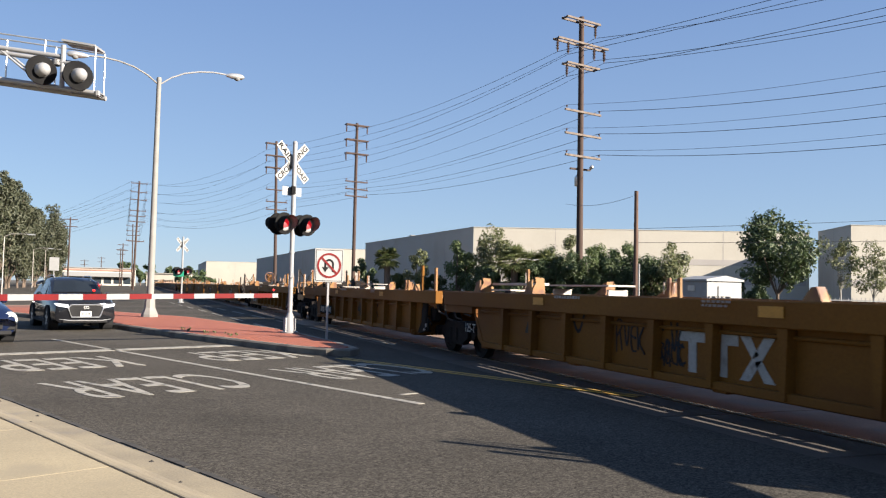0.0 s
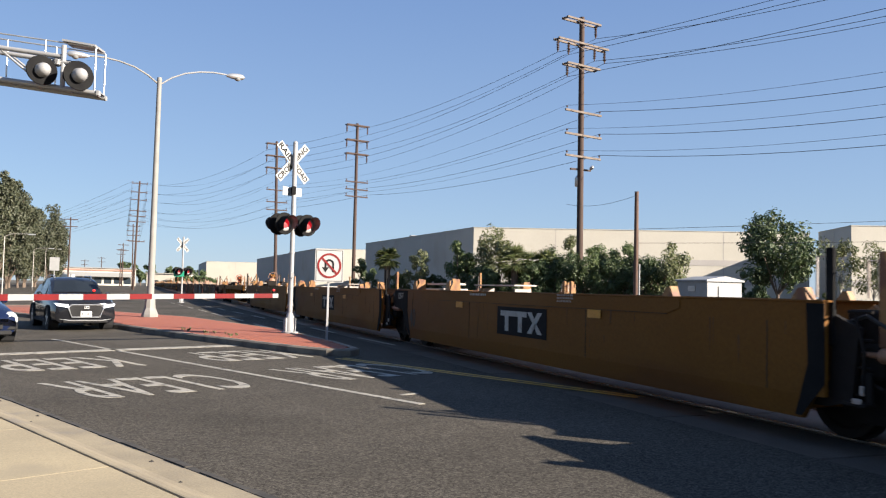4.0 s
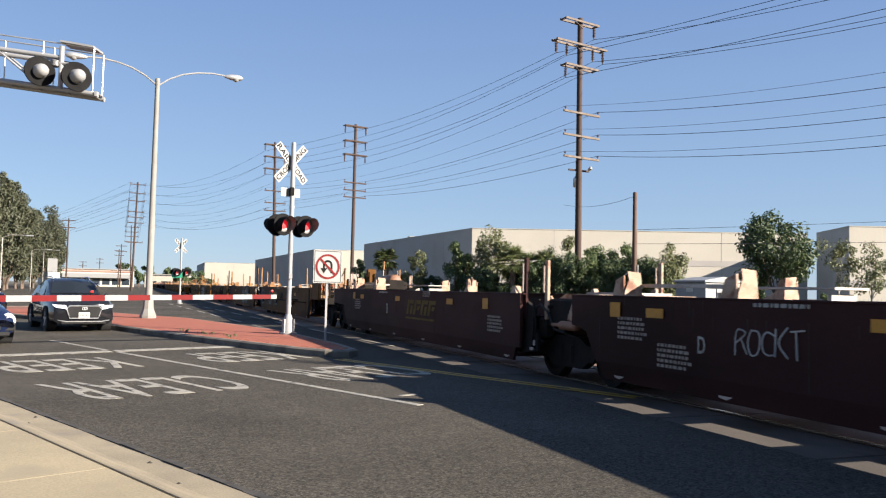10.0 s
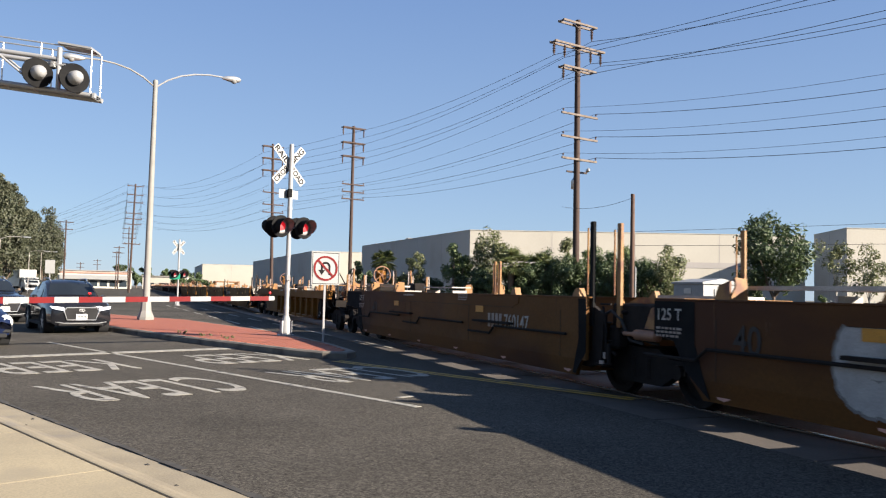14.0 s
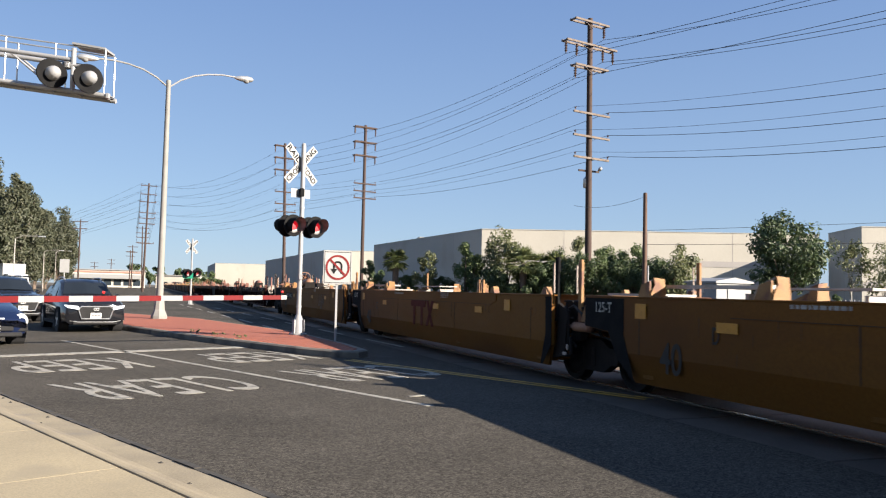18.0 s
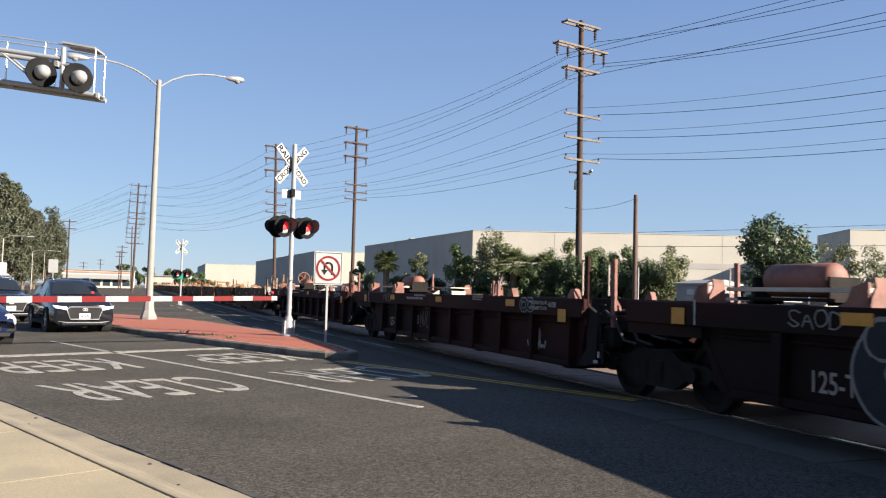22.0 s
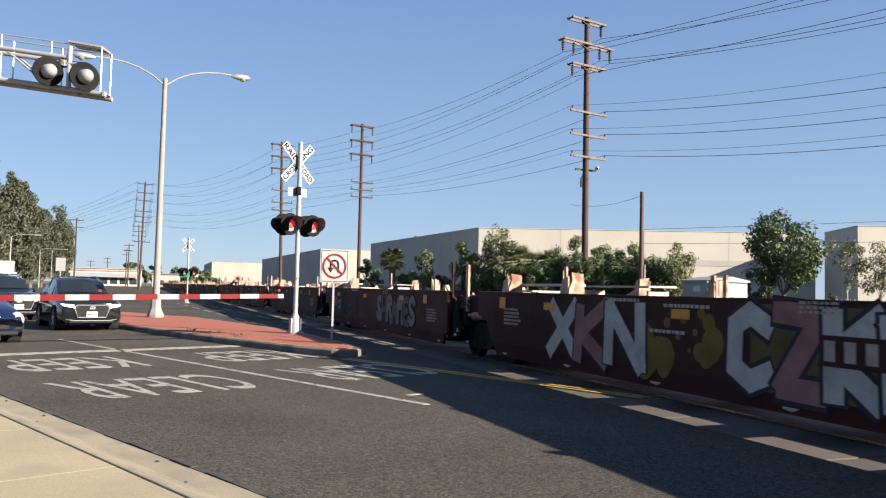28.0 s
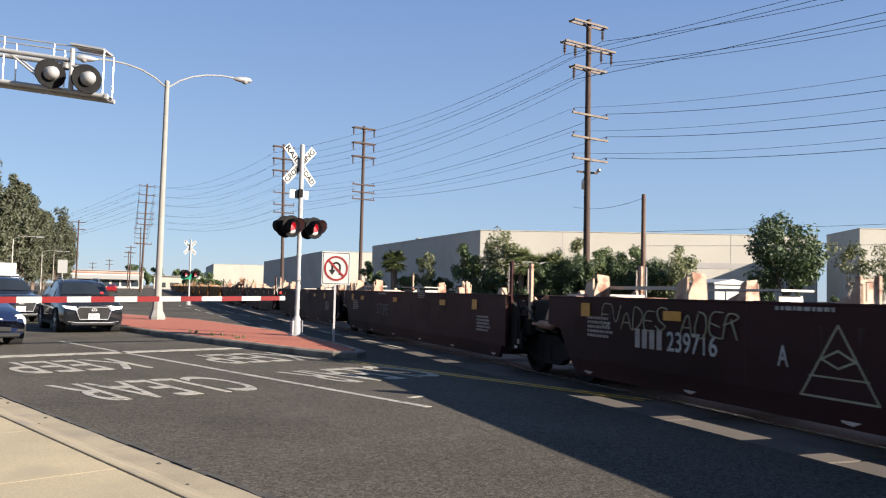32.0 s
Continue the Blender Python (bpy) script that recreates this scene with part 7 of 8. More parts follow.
def emblem(material, w, h):
    """An emblem of a bar on two stems beside a cross."""
    u, t = w / 3, h * 0.26
    out = [[(-w / 2, h / 2 - t), (-w / 2 + u * 1.95, h / 2 - t), (-w / 2 + u * 1.95, h / 2), (-w / 2, h / 2)]]
    for k in (0, 1):
        x = -w / 2 + u * k
        out.append([(x + u * 0.34, -h / 2), (x + u * 0.62, -h / 2), (x + u * 0.62, h / 2 - t), (x + u * 0.34, h / 2 - t)])
    x = -w / 2 + 2 * u
    out += [[(x, -h / 2), (x + u * 0.3, -h / 2), (x + u, h / 2), (x + u * 0.7, h / 2)], [(x + u * 0.7, -h / 2), (x + u, -h / 2), (x + u * 0.62, -h * 0.02), (x + u * 0.42, -h * 0.06)], [(x, h / 2), (x + u * 0.3, h / 2), (x + u * 0.55, h * 0.08), (x + u * 0.36, h * 0.0)]]
    return flat(out, material)


def slab_mark(material, w, h):
    """A slanted four-block emblem over a thin underline."""
    out = []
    u = w / 4
    for k in range(4):
        x = -w / 2 + u * k
        sl = h * 0.3
        out += [[(x, -h * 0.25), (x + u * 0.3, -h * 0.25), (x + u * 0.3 + sl, h / 2), (x + sl, h / 2)],
                [(x + u * 0.3 + sl * 0.75, h * 0.3), (x + u * 0.86 + sl * 0.75, h * 0.3), (x + u * 0.86 + sl, h / 2), (x + u * 0.3 + sl, h / 2)],
                [(x + u * 0.5, h * (-0.25 if k % 2 == 0 else 0.0)), (x + u * 0.82, h * (-0.25 if k % 2 == 0 else 0.0)), (x + u * 0.86 + sl * 0.5, h * 0.2), (x + u * 0.54 + sl * 0.5, h * 0.2)]]
    out += [[(-w / 2 - 0.1, -h / 2), (w * 0.45, -h / 2), (w * 0.5, -h * 0.4), (-w / 2, -h * 0.4)]]
    return flat(out, material)


GRAF = {}


def spray(c):
    if c not in GRAF:
        GRAF[c] = surf("spray_paint", c, tuple(v * 0.75 for v in c), 3.0, 0.75, bump=0.02, stain=tuple(v * 0.6 for v in c), stain_scale=2.2, stain_at=0.54, grain=0.2, spec=0.12)
    return GRAF[c]


def ribbon(pts, w):
    """Overlapping strokes along a line of points."""
    out = []
    for a, b in zip(pts, pts[1:]):
        a, b = Vector(a), Vector(b)
        d = (b - a).normalized()
        n = Vector((-d.y, d.x)) * w / 2
        a, b = a - d * w * 0.3, b + d * w * 0.3
        out.append([tuple(a - n), tuple(b - n), tuple(b + n), tuple(a + n)])
    return out


STROKES = {  # letters as runs of points on a grid of 4 by 6
    "A": "00 26 40|12 32", "B": "00 06 26 35 33 23 03|23 32 31 20 00", "C": "45 26 05 01 20 41", "D": "00 06 26 44 42 20 00", "E": "46 06 00 40|03 33", "H": "00 06|40 46|03 43",
    "K": "00 06|46 03 40", "L": "06 00 40", "P": "00 06 36 45 34 03", "M": "00 06 23 46 40", "N": "00 06 40 46", "O": "16 04 02 10 30 42 44 36 16", "R": "00 06 36 45 34 03|24 40", "G": "45 26 05 01 20 41 43 23", "S": "45 26 05 13 32 41 20 01",
    "T": "06 46|26 20", "U": "06 01 20 41 46", "V": "06 20 46", "X": "00 46|06 40", "Y": "06 23 46|23 20", "Z": "06 46 00 40", "2": "05 26 45 00 40", "0": "16 04 02 10 30 42 44 36 16", "W": "06 10 24 30 46"}


def disc(p, r, n=10):
    return [(p[0] + r * math.cos(2 * math.pi * i / n), p[1] + r * math.sin(2 * math.pi * i / n)) for i in range(n)]


def glyph(ch, x, y, w, h, rng, wob=0.0, lean=0.0):
    """The strokes of one letter, in a box whose lower corner is at x and y."""
    out = []
    for run in STROKES[ch].split("|"):
        pts = [(int(q[0]) / 4, int(q[1]) / 6) for q in run.split()]
        out.append([(x + w * (a + rng.uniform(-wob, wob)) + lean * h * b, y + h * (b + rng.uniform(-wob, wob))) for a, b in pts])
    return out


def soften(pts, n=2):
    """Rounds the corners of a line of points."""
    for _ in range(n):
        out = [pts[0]]
        for a, b in zip(pts, pts[1:]):
            out += [(a[0] * 0.75 + b[0] * 0.25, a[1] * 0.75 + b[1] * 0.25), (a[0] * 0.25 + b[0] * 0.75, a[1] * 0.25 + b[1] * 0.75)]
        pts = out + [pts[-1]]
    return pts


def hand(u, text, y, z, w, h, stroke, mat, seed, lift=0.0, lean=0.0, wob=0.07):
    """Thin hand-sprayed letters."""
    rng = random.Random(seed)
    sh, n = Shape(), len(text)
    i = 0
    for k, ch in enumerate(text):
        if ch == " ":
            continue
        c = w / n
        for run in glyph(ch, -w / 2 + c * k + c * 0.08, -h / 2 + h * rng.uniform(-0.06, 0.06), c * 0.84, h * rng.uniform(0.85, 1.05), rng, wob, lean):
            for q in ribbon(soften(run), stroke):
                sh.prism(q, 0.0, 0.002 + 0.00008 * i)
                i += 1
    on_side(u, mesh_of("painted_stroke", sh, mat), y, z, "graffiti", lift)


def piece(u, text, y, z, w, h, stroke, fills, line, seed, lift=0.0, edge=0.05, soft=True, lean=0.0, wob=0.05):
    """Heavy outlined letters, each overlapping the one before."""
    rng = random.Random(seed)
    n = len(text)
    c = w / n
    for k, ch in enumerate(text):
        runs = glyph(ch, -w / 2 + c * k + stroke * 0.42, -h / 2 + stroke * 0.55, max(0.05, c * 1.08 - stroke * 0.84), (h - stroke * 1.1) * rng.uniform(0.93, 1.0), rng, wob, lean)
        if soft:
            runs = [soften(r) for r in runs]
        for layer, (wd, mt, nm) in enumerate(((stroke + 2 * edge, line, "graffiti_outline"), (stroke, fills[k % len(fills)], "graffiti"))):
            sh = Shape()
            i = 0
            for run in runs:
                for q in ribbon(run, wd) + ([disc(p, wd * 0.56, 14) for p in run] if soft else []):
                    sh.prism(q, 0.0, 0.001 + 0.0022 * k + 0.0011 * layer + 0.00004 * i)
                    i += 1
            on_side(u, mesh_of("painted_letter", sh, mt), y, z, nm, lift, "bold spray-painted graffiti" if layer else "")


def haze_patch(u, y, z, w, h, mat, seed, n=7, lift=0.0):
    """A cloud of sprayed blobs."""
    rng = random.Random(seed)
    sh = Shape()
    for k in range(n):
        sh.prism(disc((rng.uniform(-w / 2, w / 2) * 0.7, rng.uniform(-h / 2, h / 2) * 0.6), min(w, h) * rng.uniform(0.2, 0.38), 16), 0.0, 0.0006 + 0.00005 * k)
    on_side(u, mesh_of("painted_haze", sh, mat), y, z, "graffiti", lift)


WHITE_S, BLACK_S, TEAL_S, BLUE_S = spray((0.40, 0.385, 0.36)), spray((0.03, 0.03, 0.035)), spray((0.06, 0.26, 0.29)), spray((0.05, 0.16, 0.27))
PINK_S, CREAM_S, GOLD_S, GREY_S, RED_S = spray((0.25, 0.125, 0.115)), spray((0.30, 0.27, 0.18)), spray((0.15, 0.105, 0.03)), spray((0.21, 0.20, 0.185)), spray((0.17, 0.035, 0.025))
M_PATCH_BLACK = surf("black_number_patch", (0.013, 0.013, 0.014), None, 3.0, 0.8, bump=0.02, spec=0.1)


def mural(u, y, z, w, h):
    """A mural of pale writhing letter bodies edged in black over teal, drawn on a unit square."""
    sand, dark_teal = spray((0.20, 0.185, 0.155)), spray((0.045, 0.10, 0.105))
    layers = (
        (dark_teal, [[(-0.02, 0.52), (0.12, 0.30), (0.32, 0.22), (0.44, 0.02), (0.62, 0.02), (0.70, 0.18), (0.86, 0.24), (0.98, 0.02), (1.04, 0.06), (0.98, 0.50), (0.5, 0.6)]]),
        (BLACK_S, [[(-0.06, 0.98), (0.30, 1.0), (1.0, 1.0), (1.02, 0.62), (0.93, 0.46), (1.03, 0.12), (0.98, 0.0), (0.80, 0.24), (0.62, 0.10), (0.56, -0.02), (0.42, 0.02), (0.24, 0.30), (-0.02, 0.32), (-0.12, 0.62)]]),
        (sand, [
            [(0.02, 0.96), (0.22, 0.98), (0.30, 0.78), (0.28, 0.50), (0.40, 0.34), (0.52, 0.16), (0.56, 0.04), (0.62, 0.20), (0.60, 0.36), (0.46, 0.52), (0.44, 0.70), (0.38, 0.62), (0.36, 0.90), (0.30, 0.98), (0.02, 0.60)],
            [(0.02, 0.86), (0.10, 0.58), (0.26, 0.44), (0.20, 0.60), (0.14, 0.84)],
            [(0.60, 0.97), (0.80, 0.98), (0.74, 0.86), (0.62, 0.80), (0.58, 0.70), (0.70, 0.66), (0.78, 0.72), (0.72, 0.56), (0.60, 0.50), (0.52, 0.44), (0.66, 0.40), (0.80, 0.50), (0.84, 0.70), (0.82, 0.84), (0.90, 0.97), (0.98, 0.97), (0.96, 0.66), (0.88, 0.48), (0.90, 0.34), (0.97, 0.10), (0.88, 0.16), (0.82, 0.36), (0.68, 0.30), (0.56, 0.32), (0.50, 0.42), (0.54, 0.62), (0.52, 0.86)],
            [(-0.06, 0.72), (-0.02, 0.90), (0.02, 0.70), (0.06, 0.44), (0.0, 0.40)]]),
        (BLACK_S, [
            [(0.40, 0.95), (0.56, 0.90), (0.58, 0.74), (0.50, 0.82), (0.38, 0.80)],
            [(0.64, 0.76), (0.80, 0.84), (0.78, 0.78), (0.68, 0.70)],
            [(0.10, 0.92), (0.20, 0.80), (0.22, 0.62), (0.15, 0.74)],
            [(0.88, 0.90), (0.92, 0.84), (0.91, 0.66), (0.88, 0.74)],
            [(0.30, 0.56), (0.42, 0.42), (0.50, 0.28), (0.40, 0.38), (0.30, 0.48)],
            [(0.84, 0.34), (0.90, 0.26), (0.93, 0.14), (0.86, 0.24)]]),
        (TEAL_S, [[(0.40, 0.72), (0.56, 0.70), (0.54, 0.58), (0.44, 0.56)], [(0.06, 0.36), (0.20, 0.32), (0.26, 0.24), (0.14, 0.28)], [(0.70, 0.18), (0.82, 0.14), (0.78, 0.08), (0.70, 0.12)]]),
    )
    for j, (mt, polys) in enumerate(layers):
        sh = Shape()
        for k, poly in enumerate(polys):
            pts = soften([((a - 0.5) * w, (b - 0.5) * h) for a, b in poly + poly[:1]], 2)[:-1]
            sh.prism(pts, 0.0, 0.001 + 0.0012 * j + 0.00006 * k)
        on_side(u, mesh_of("painted_letter", sh, mt), y, z, "graffiti", 0.0, "mural of pale letters edged in black")


def number_patch(u, y, z, num, w=1.75, h=0.30, patch=True, deep=0.0):
    if patch:
        on_side(u, flat([rect(w, h)], M_PATCH_BLACK), y, z, "number_patch", deep)
    k = w * 0.085
    t = h * (0.34 if patch else 0.42)
    on_side(u, flat([[(x * k - k * 0.34, -t), (x * k + k * 0.34, -t), (x * k + k * 0.34, t), (x * k - k * 0.34, t)] for x in (-1.5, -0.5, 0.5, 1.5)], M_STENCIL_DIM), y + w * 0.27, z, "stencil_mark", 0.004 + deep)
    on_side(u, letters(num, 2 * t, M_STENCIL, w * 0.50, 0.001), y - w * 0.19, z, lift=0.004 + deep)


def word(u, text, y, z, h, mat, w=None, lift=0.0):
    on_side(u, letters(text, h, mat, w, 0.001), y, z, lift=lift + 0.006)


refl = flat([rect(0.36, 0.12)], M_REFLECT)
patch = flat([rect(0.25, 0.20)], M_REFLECT)
info = [bars(5, 0.7, 0.32, M_STENCIL_DIM, 7), bars(3, 0.6, 0.14, M_STENCIL_DIM, 8), bars(1, 0.9, 0.07, M_STENCIL, 9)]
order = {}
for u, s0, kind, i, L in UNITS:
    no = order.setdefault(round(s0), len(order))
    ribb = kind in "ysb"
    near_ = NEAR
    zr = 1.30 if ribb else 1.12
    if kind in "mrbt":
        for y in (3.6, 7.2, 10.6) if kind != "t" else (3.1, 5.6, 9.8):
            on_side(u, refl, y, 1.22 if kind == "m" else (1.30 if ribb else 1.1), "reflector", 0.012)
        on_side(u, patch, L - 2.6 if not ribb else L - 1.2, 1.24, "reflector", 0.012)
        on_side(u, patch, 1.75, 1.22 if kind != "b" else 1.14, "reflector", 0.012)
    if kind in "ydp":
        for y in (4.2, 9.4):
            on_side(u, refl, y, 1.15 if not ribb else 1.29, "reflector", 0.012)
    on_side(u, info[1], 5.0, 1.36 if not ribb else 1.38, "stencil_mark", 0.010)
    on_side(u, info[2], 8.4, 1.37, "stencil_mark", 0.010)
    if kind == "m":
        on_side(u, info[0], L - 3.0, 1.0, "stencil_mark")
        on_side(u, info[0], 1.3, 0.86, "stencil_mark")


def unit_at(s):
    """The car whose front junction lies nearest to s."""
    return min(UNITS, key=lambda q: abs(q[1] - s))


def put(s):
    u, s0, kind, i, L = unit_at(s)
    return u, L


DEEP = -0.16  # ribbed cars: the panel lies behind the ribs
# opening ribbed cars
u, L = put(2.4)
on_side(u, emblem(M_STENCIL, 1.62, 0.50), 5.12, 0.76, "emblem", DEEP)
word(u, "40", 9.97, 0.80, 0.42, M_STENCIL_BLACK, 0.42, DEEP)
hand(u, "SAVE", 6.1, 0.80, 0.62, 0.42, 0.03, BLACK_S, 5, DEEP, wob=0.12)
hand(u, "RZLK", 6.1, 0.70, 0.5, 0.3, 0.022, BLACK_S, 105, DEEP, wob=0.14)
hand(u, "V", 8.4, 0.93, 0.4, 0.3, 0.05, BLACK_S, 106, DEEP)
hand(u, "RVEK", 7.0, 0.84, 0.68, 0.40, 0.026, BLACK_S, 6, DEEP, wob=0.12)
word(u, "125-T", L - 1.75, 0.68, 0.18, M_STENCIL, 0.5, DEEP)
u, L = put(16.74)
word(u, "40", 7.0, 0.8, 0.42, M_STENCIL_BLACK, 0.5, DEEP)
hand(u, "ROK", 5.4, 0.82, 0.8, 0.34, 0.025, BLACK_S, 10, DEEP)
number_patch(u, L - 4.2, 0.66, "748041", 1.8, 0.28, True, -0.012)
u, L = put(35.21)
word(u, "40", 6.4, 0.8, 0.42, M_STENCIL_BLACK, 0.5, DEEP)
number_patch(u, L - 3.85, 0.63, "55686", 1.55, 0.26, False, DEEP)
hand(u, "BEWSYORK", L - 4.3, 0.90, 0.95, 0.22, 0.028, WHITE_S, 11, DEEP)
# smooth yellow cars
for s, num, y in ((54.12, "742414", 4.6), (114.8, "742414", 9.6)):
    u, L = put(s)
    number_patch(u, y if s < 100 else L - 4.45, 0.92, num, 1.9, 0.36)
    word(u, "40", L - (2.6 if s < 100 else 2.22), 0.76, 0.42, M_STENCIL_BLACK, 0.42)
    if s < 100:
        word(u, "125-T", L - 1.68, 1.27, 0.15, M_STENCIL, 0.42, 0.008)
for s in (69.38, 84.67, 99.7):
    u, L = put(s)
    on_side(u, flat([rect(1.9, 0.5)], M_PATCH_BLACK), 6.6, 0.92, "emblem_patch")
    on_side(u, emblem(M_STENCIL, 1.6, 0.36), 6.6, 0.92, "emblem", 0.004)
    word(u, "40", L - 2.6, 0.76, 0.42, M_STENCIL_BLACK, 0.42)
    word(u, "125-T", L - 1.68, 1.27, 0.15, M_STENCIL, 0.42, 0.008)
hand(put(69.38)[0], "OTC", 8.4, 1.0, 0.6, 0.25, 0.02, BLACK_S, 20)
# single ribbed car
u, L = put(131.6)
number_patch(u, L - 4.6, 0.78, "454658", 1.65, 0.26, False, DEEP)
on_side(u, flat([rect(1.8, 0.32)], M_PATCH_BLACK), L - 4.6, 0.78, "number_patch", DEEP - 0.002)
word(u, "40", L - 7.2, 0.82, 0.42, M_STENCIL_BLACK, 0.5, DEEP)
hand(u, "SONATE", L - 4.7, 1.29, 1.0, 0.14, 0.018, BLACK_S, 22)
# maroon cars
u, L = put(149.88)
number_patch(u, L - 4.6, 0.98, "270013", 2.0, 0.36, False)
word(u, "A", L - 6.5, 0.92, 0.28, M_STENCIL, 0.17)
on_side(u, slab_mark(GOLD_S, 1.9, 0.5), L - 9.9, 0.98, "emblem")
haze_patch(u, L - 9.6, 0.66, 0.7, 0.5, GOLD_S, 31)
hand(u, "SLY", 2.9, 0.82, 0.9, 0.36, 0.035, GREY_S, 32)

u, L = put(165.44)
piece(u, "BASH", L - 3.8, 0.86, 1.95, 1.0, 0.20, [spray((0.12, 0.10, 0.10)), spray((0.14, 0.12, 0.115))], GREY_S, 37, edge=0.03)
hand(u, "LNO", L - 5.0, 0.58, 0.45, 0.22, 0.022, WHITE_S, 36)
hand(u, "MHC", L - 5.2, 1.32, 0.5, 0.16, 0.022, WHITE_S, 136)
word(u, "E", L - 5.15, 0.88, 0.2, M_STENCIL, 0.13)
on_side(u, flat([[(-0.62, -0.50), (0.58, -0.50), (0.60, 0.40), (0.2, 0.44), (-0.60, 0.46)]], CREAM_S, 0.0012), L - 5.9, 0.88, "graffiti")
piece(u, "XK", L - 5.75, 0.86, 0.8, 0.9, 0.14, [BLACK_S], GOLD_S, 39, edge=0.03, soft=False, lift=0.002)
on_side(u, flat([[(-0.3, -0.44), (0.3, -0.40), (0.28, 0.38), (-0.32, 0.42)]], TEAL_S, 0.0016), L - 6.75, 0.88, "graffiti")
hand(u, "ERAKS", 6.6, 0.92, 2.6, 0.6, 0.05, spray((0.10, 0.065, 0.06)), 239, wob=0.12)
piece(u, "NO", 8.0, 0.90, 1.1, 0.8, 0.16, [GREY_S], BLACK_S, 240)
on_side(u, flat([[(-0.85, -0.50), (0.85, -0.48), (0.88, 0.45), (-0.86, 0.47)]], CREAM_S, 0.0010), 3.3, 0.90, "graffiti")
for k, yy in enumerate((3.65, 2.95)):
    on_side(u, flat([[(-0.30, -0.42), (0.28, -0.44), (0.30, 0.42), (-0.28, 0.44)]], spray((0.16, 0.25, 0.29)), 0.0016), yy, 0.92, "graffiti", 0.001)
    on_side(u, flat([[(-0.16, -0.30), (0.04, -0.30), (0.06, 0.20), (-0.14, 0.22)], [(0.08, -0.1), (0.22, -0.12), (0.22, 0.3), (0.08, 0.28)]], (spray((0.30, 0.33, 0.32)), BLUE_S)[k % 2], 0.002), yy, 0.92, "graffiti", 0.003)
hand(u, "SWMO", 1.75, 0.58, 0.6, 0.22, 0.022, WHITE_S, 137)
haze_patch(u, 2.4, 0.9, 0.5, 0.9, GOLD_S, 138)
u, L = put(180.56)
on_side(u, slab_mark(GOLD_S, 2.5, 0.50), 4.9, 0.98, "emblem")
hand(u, "RZ", L - 5.4, 0.95, 0.5, 0.2, 0.02, GOLD_S, 38)
u, L = put(194.98)
hand(u, "ROCKT", L - 5.45, 0.98, 1.0, 0.30, 0.018, WHITE_S, 39)
on_side(u, info[0], L - 3.9, 0.70, "stencil_mark")
word(u, "D", L - 4.4, 0.88, 0.2, M_STENCIL, 0.13)
on_side(u, slab_mark(GOLD_S, 2.0, 0.46), 3.6, 0.98, "emblem")
u, L = put(209.14)
word(u, "B", L - 6.0, 0.95, 0.26, M_STENCIL, 0.14)
on_side(u, slab_mark(GOLD_S, 2.0, 0.46), L - 8.6, 0.98, "emblem")
# cars with posts
u, L = put(226.2)
for y, sd, fl, ln in ((L - 2.8, 41, BLACK_S, WHITE_S), (L - 5.4, 42, GREY_S, BLACK_S), (L - 7.0, 43, GREY_S, BLACK_S)):
    piece(u, {41: "NS", 42: "CO", 43: "RE"}[sd], y, 0.92, 1.0 if sd == 41 else 0.8, 0.72, 0.15, [fl], ln, sd, edge=0.03)
hand(u, "ZERK", L - 8.6, 1.0, 0.9, 0.32, 0.03, BLACK_S, 44)
u, L = put(242.31)
piece(u, "CEAXN", 4.55, 0.90, 2.9, 0.98, 0.28, [GREY_S, spray((0.24, 0.225, 0.20))], BLACK_S, 45, edge=0.022)
hand(u, "SRO", 2.75, 1.15, 0.5, 0.3, 0.022, BLACK_S, 145)
u, L = put(257.24)

hand(u, "WKRESOA", 4.5, 0.90, 2.7, 0.85, 0.045, BLACK_S, 47, wob=0.14, lean=0.1)
hand(u, "OWKSE", 4.4, 0.92, 2.4, 0.75, 0.04, spray((0.07, 0.018, 0.022)), 247, wob=0.15, lift=0.002)
hand(u, "UUOUO", 4.6, 0.62, 2.5, 0.32, 0.03, BLACK_S, 248, wob=0.12)
hand(u, "ROT", L - 4.4, 1.1, 0.6, 0.22, 0.022, BLACK_S, 147)
u, L = put(271.65)

on_side(u, emblem(M_RED_MARK, 1.7, 0.6), 4.4, 1.05, "emblem", 0.004)
hand(u, "GRO", 7.6, 1.08, 0.8, 0.34, 0.03, RED_S, 250, wob=0.1)
hand(u, "SOO", 6.75, 1.0, 0.75, 0.34, 0.035, GREY_S, 251, lean=-0.2, wob=0.08)
piece(u, "ER20", L - 5.9, 0.92, 3.3, 0.95, 0.30, [WHITE_S, spray((0.36, 0.34, 0.31))], GREY_S, 49, edge=0.03)
u, L = put(285.66)
number_patch(put(285.66)[0], 3.0, 0.96, "760147", 1.9, 0.30, False)
for s in (226.2, 242.31, 257.24, 271.65, 285.66):
    u, L = put(s)
    word(u, "125 T", L - 1.72, 1.24, 0.15, M_STENCIL, 0.46, 0.008)
    word(u, "40", L - 3.05, 1.0, 0.32, M_STENCIL_BLACK, 0.42)
    on_side(u, info[1], L - 1.75, 1.02, "stencil_mark", 0.008)
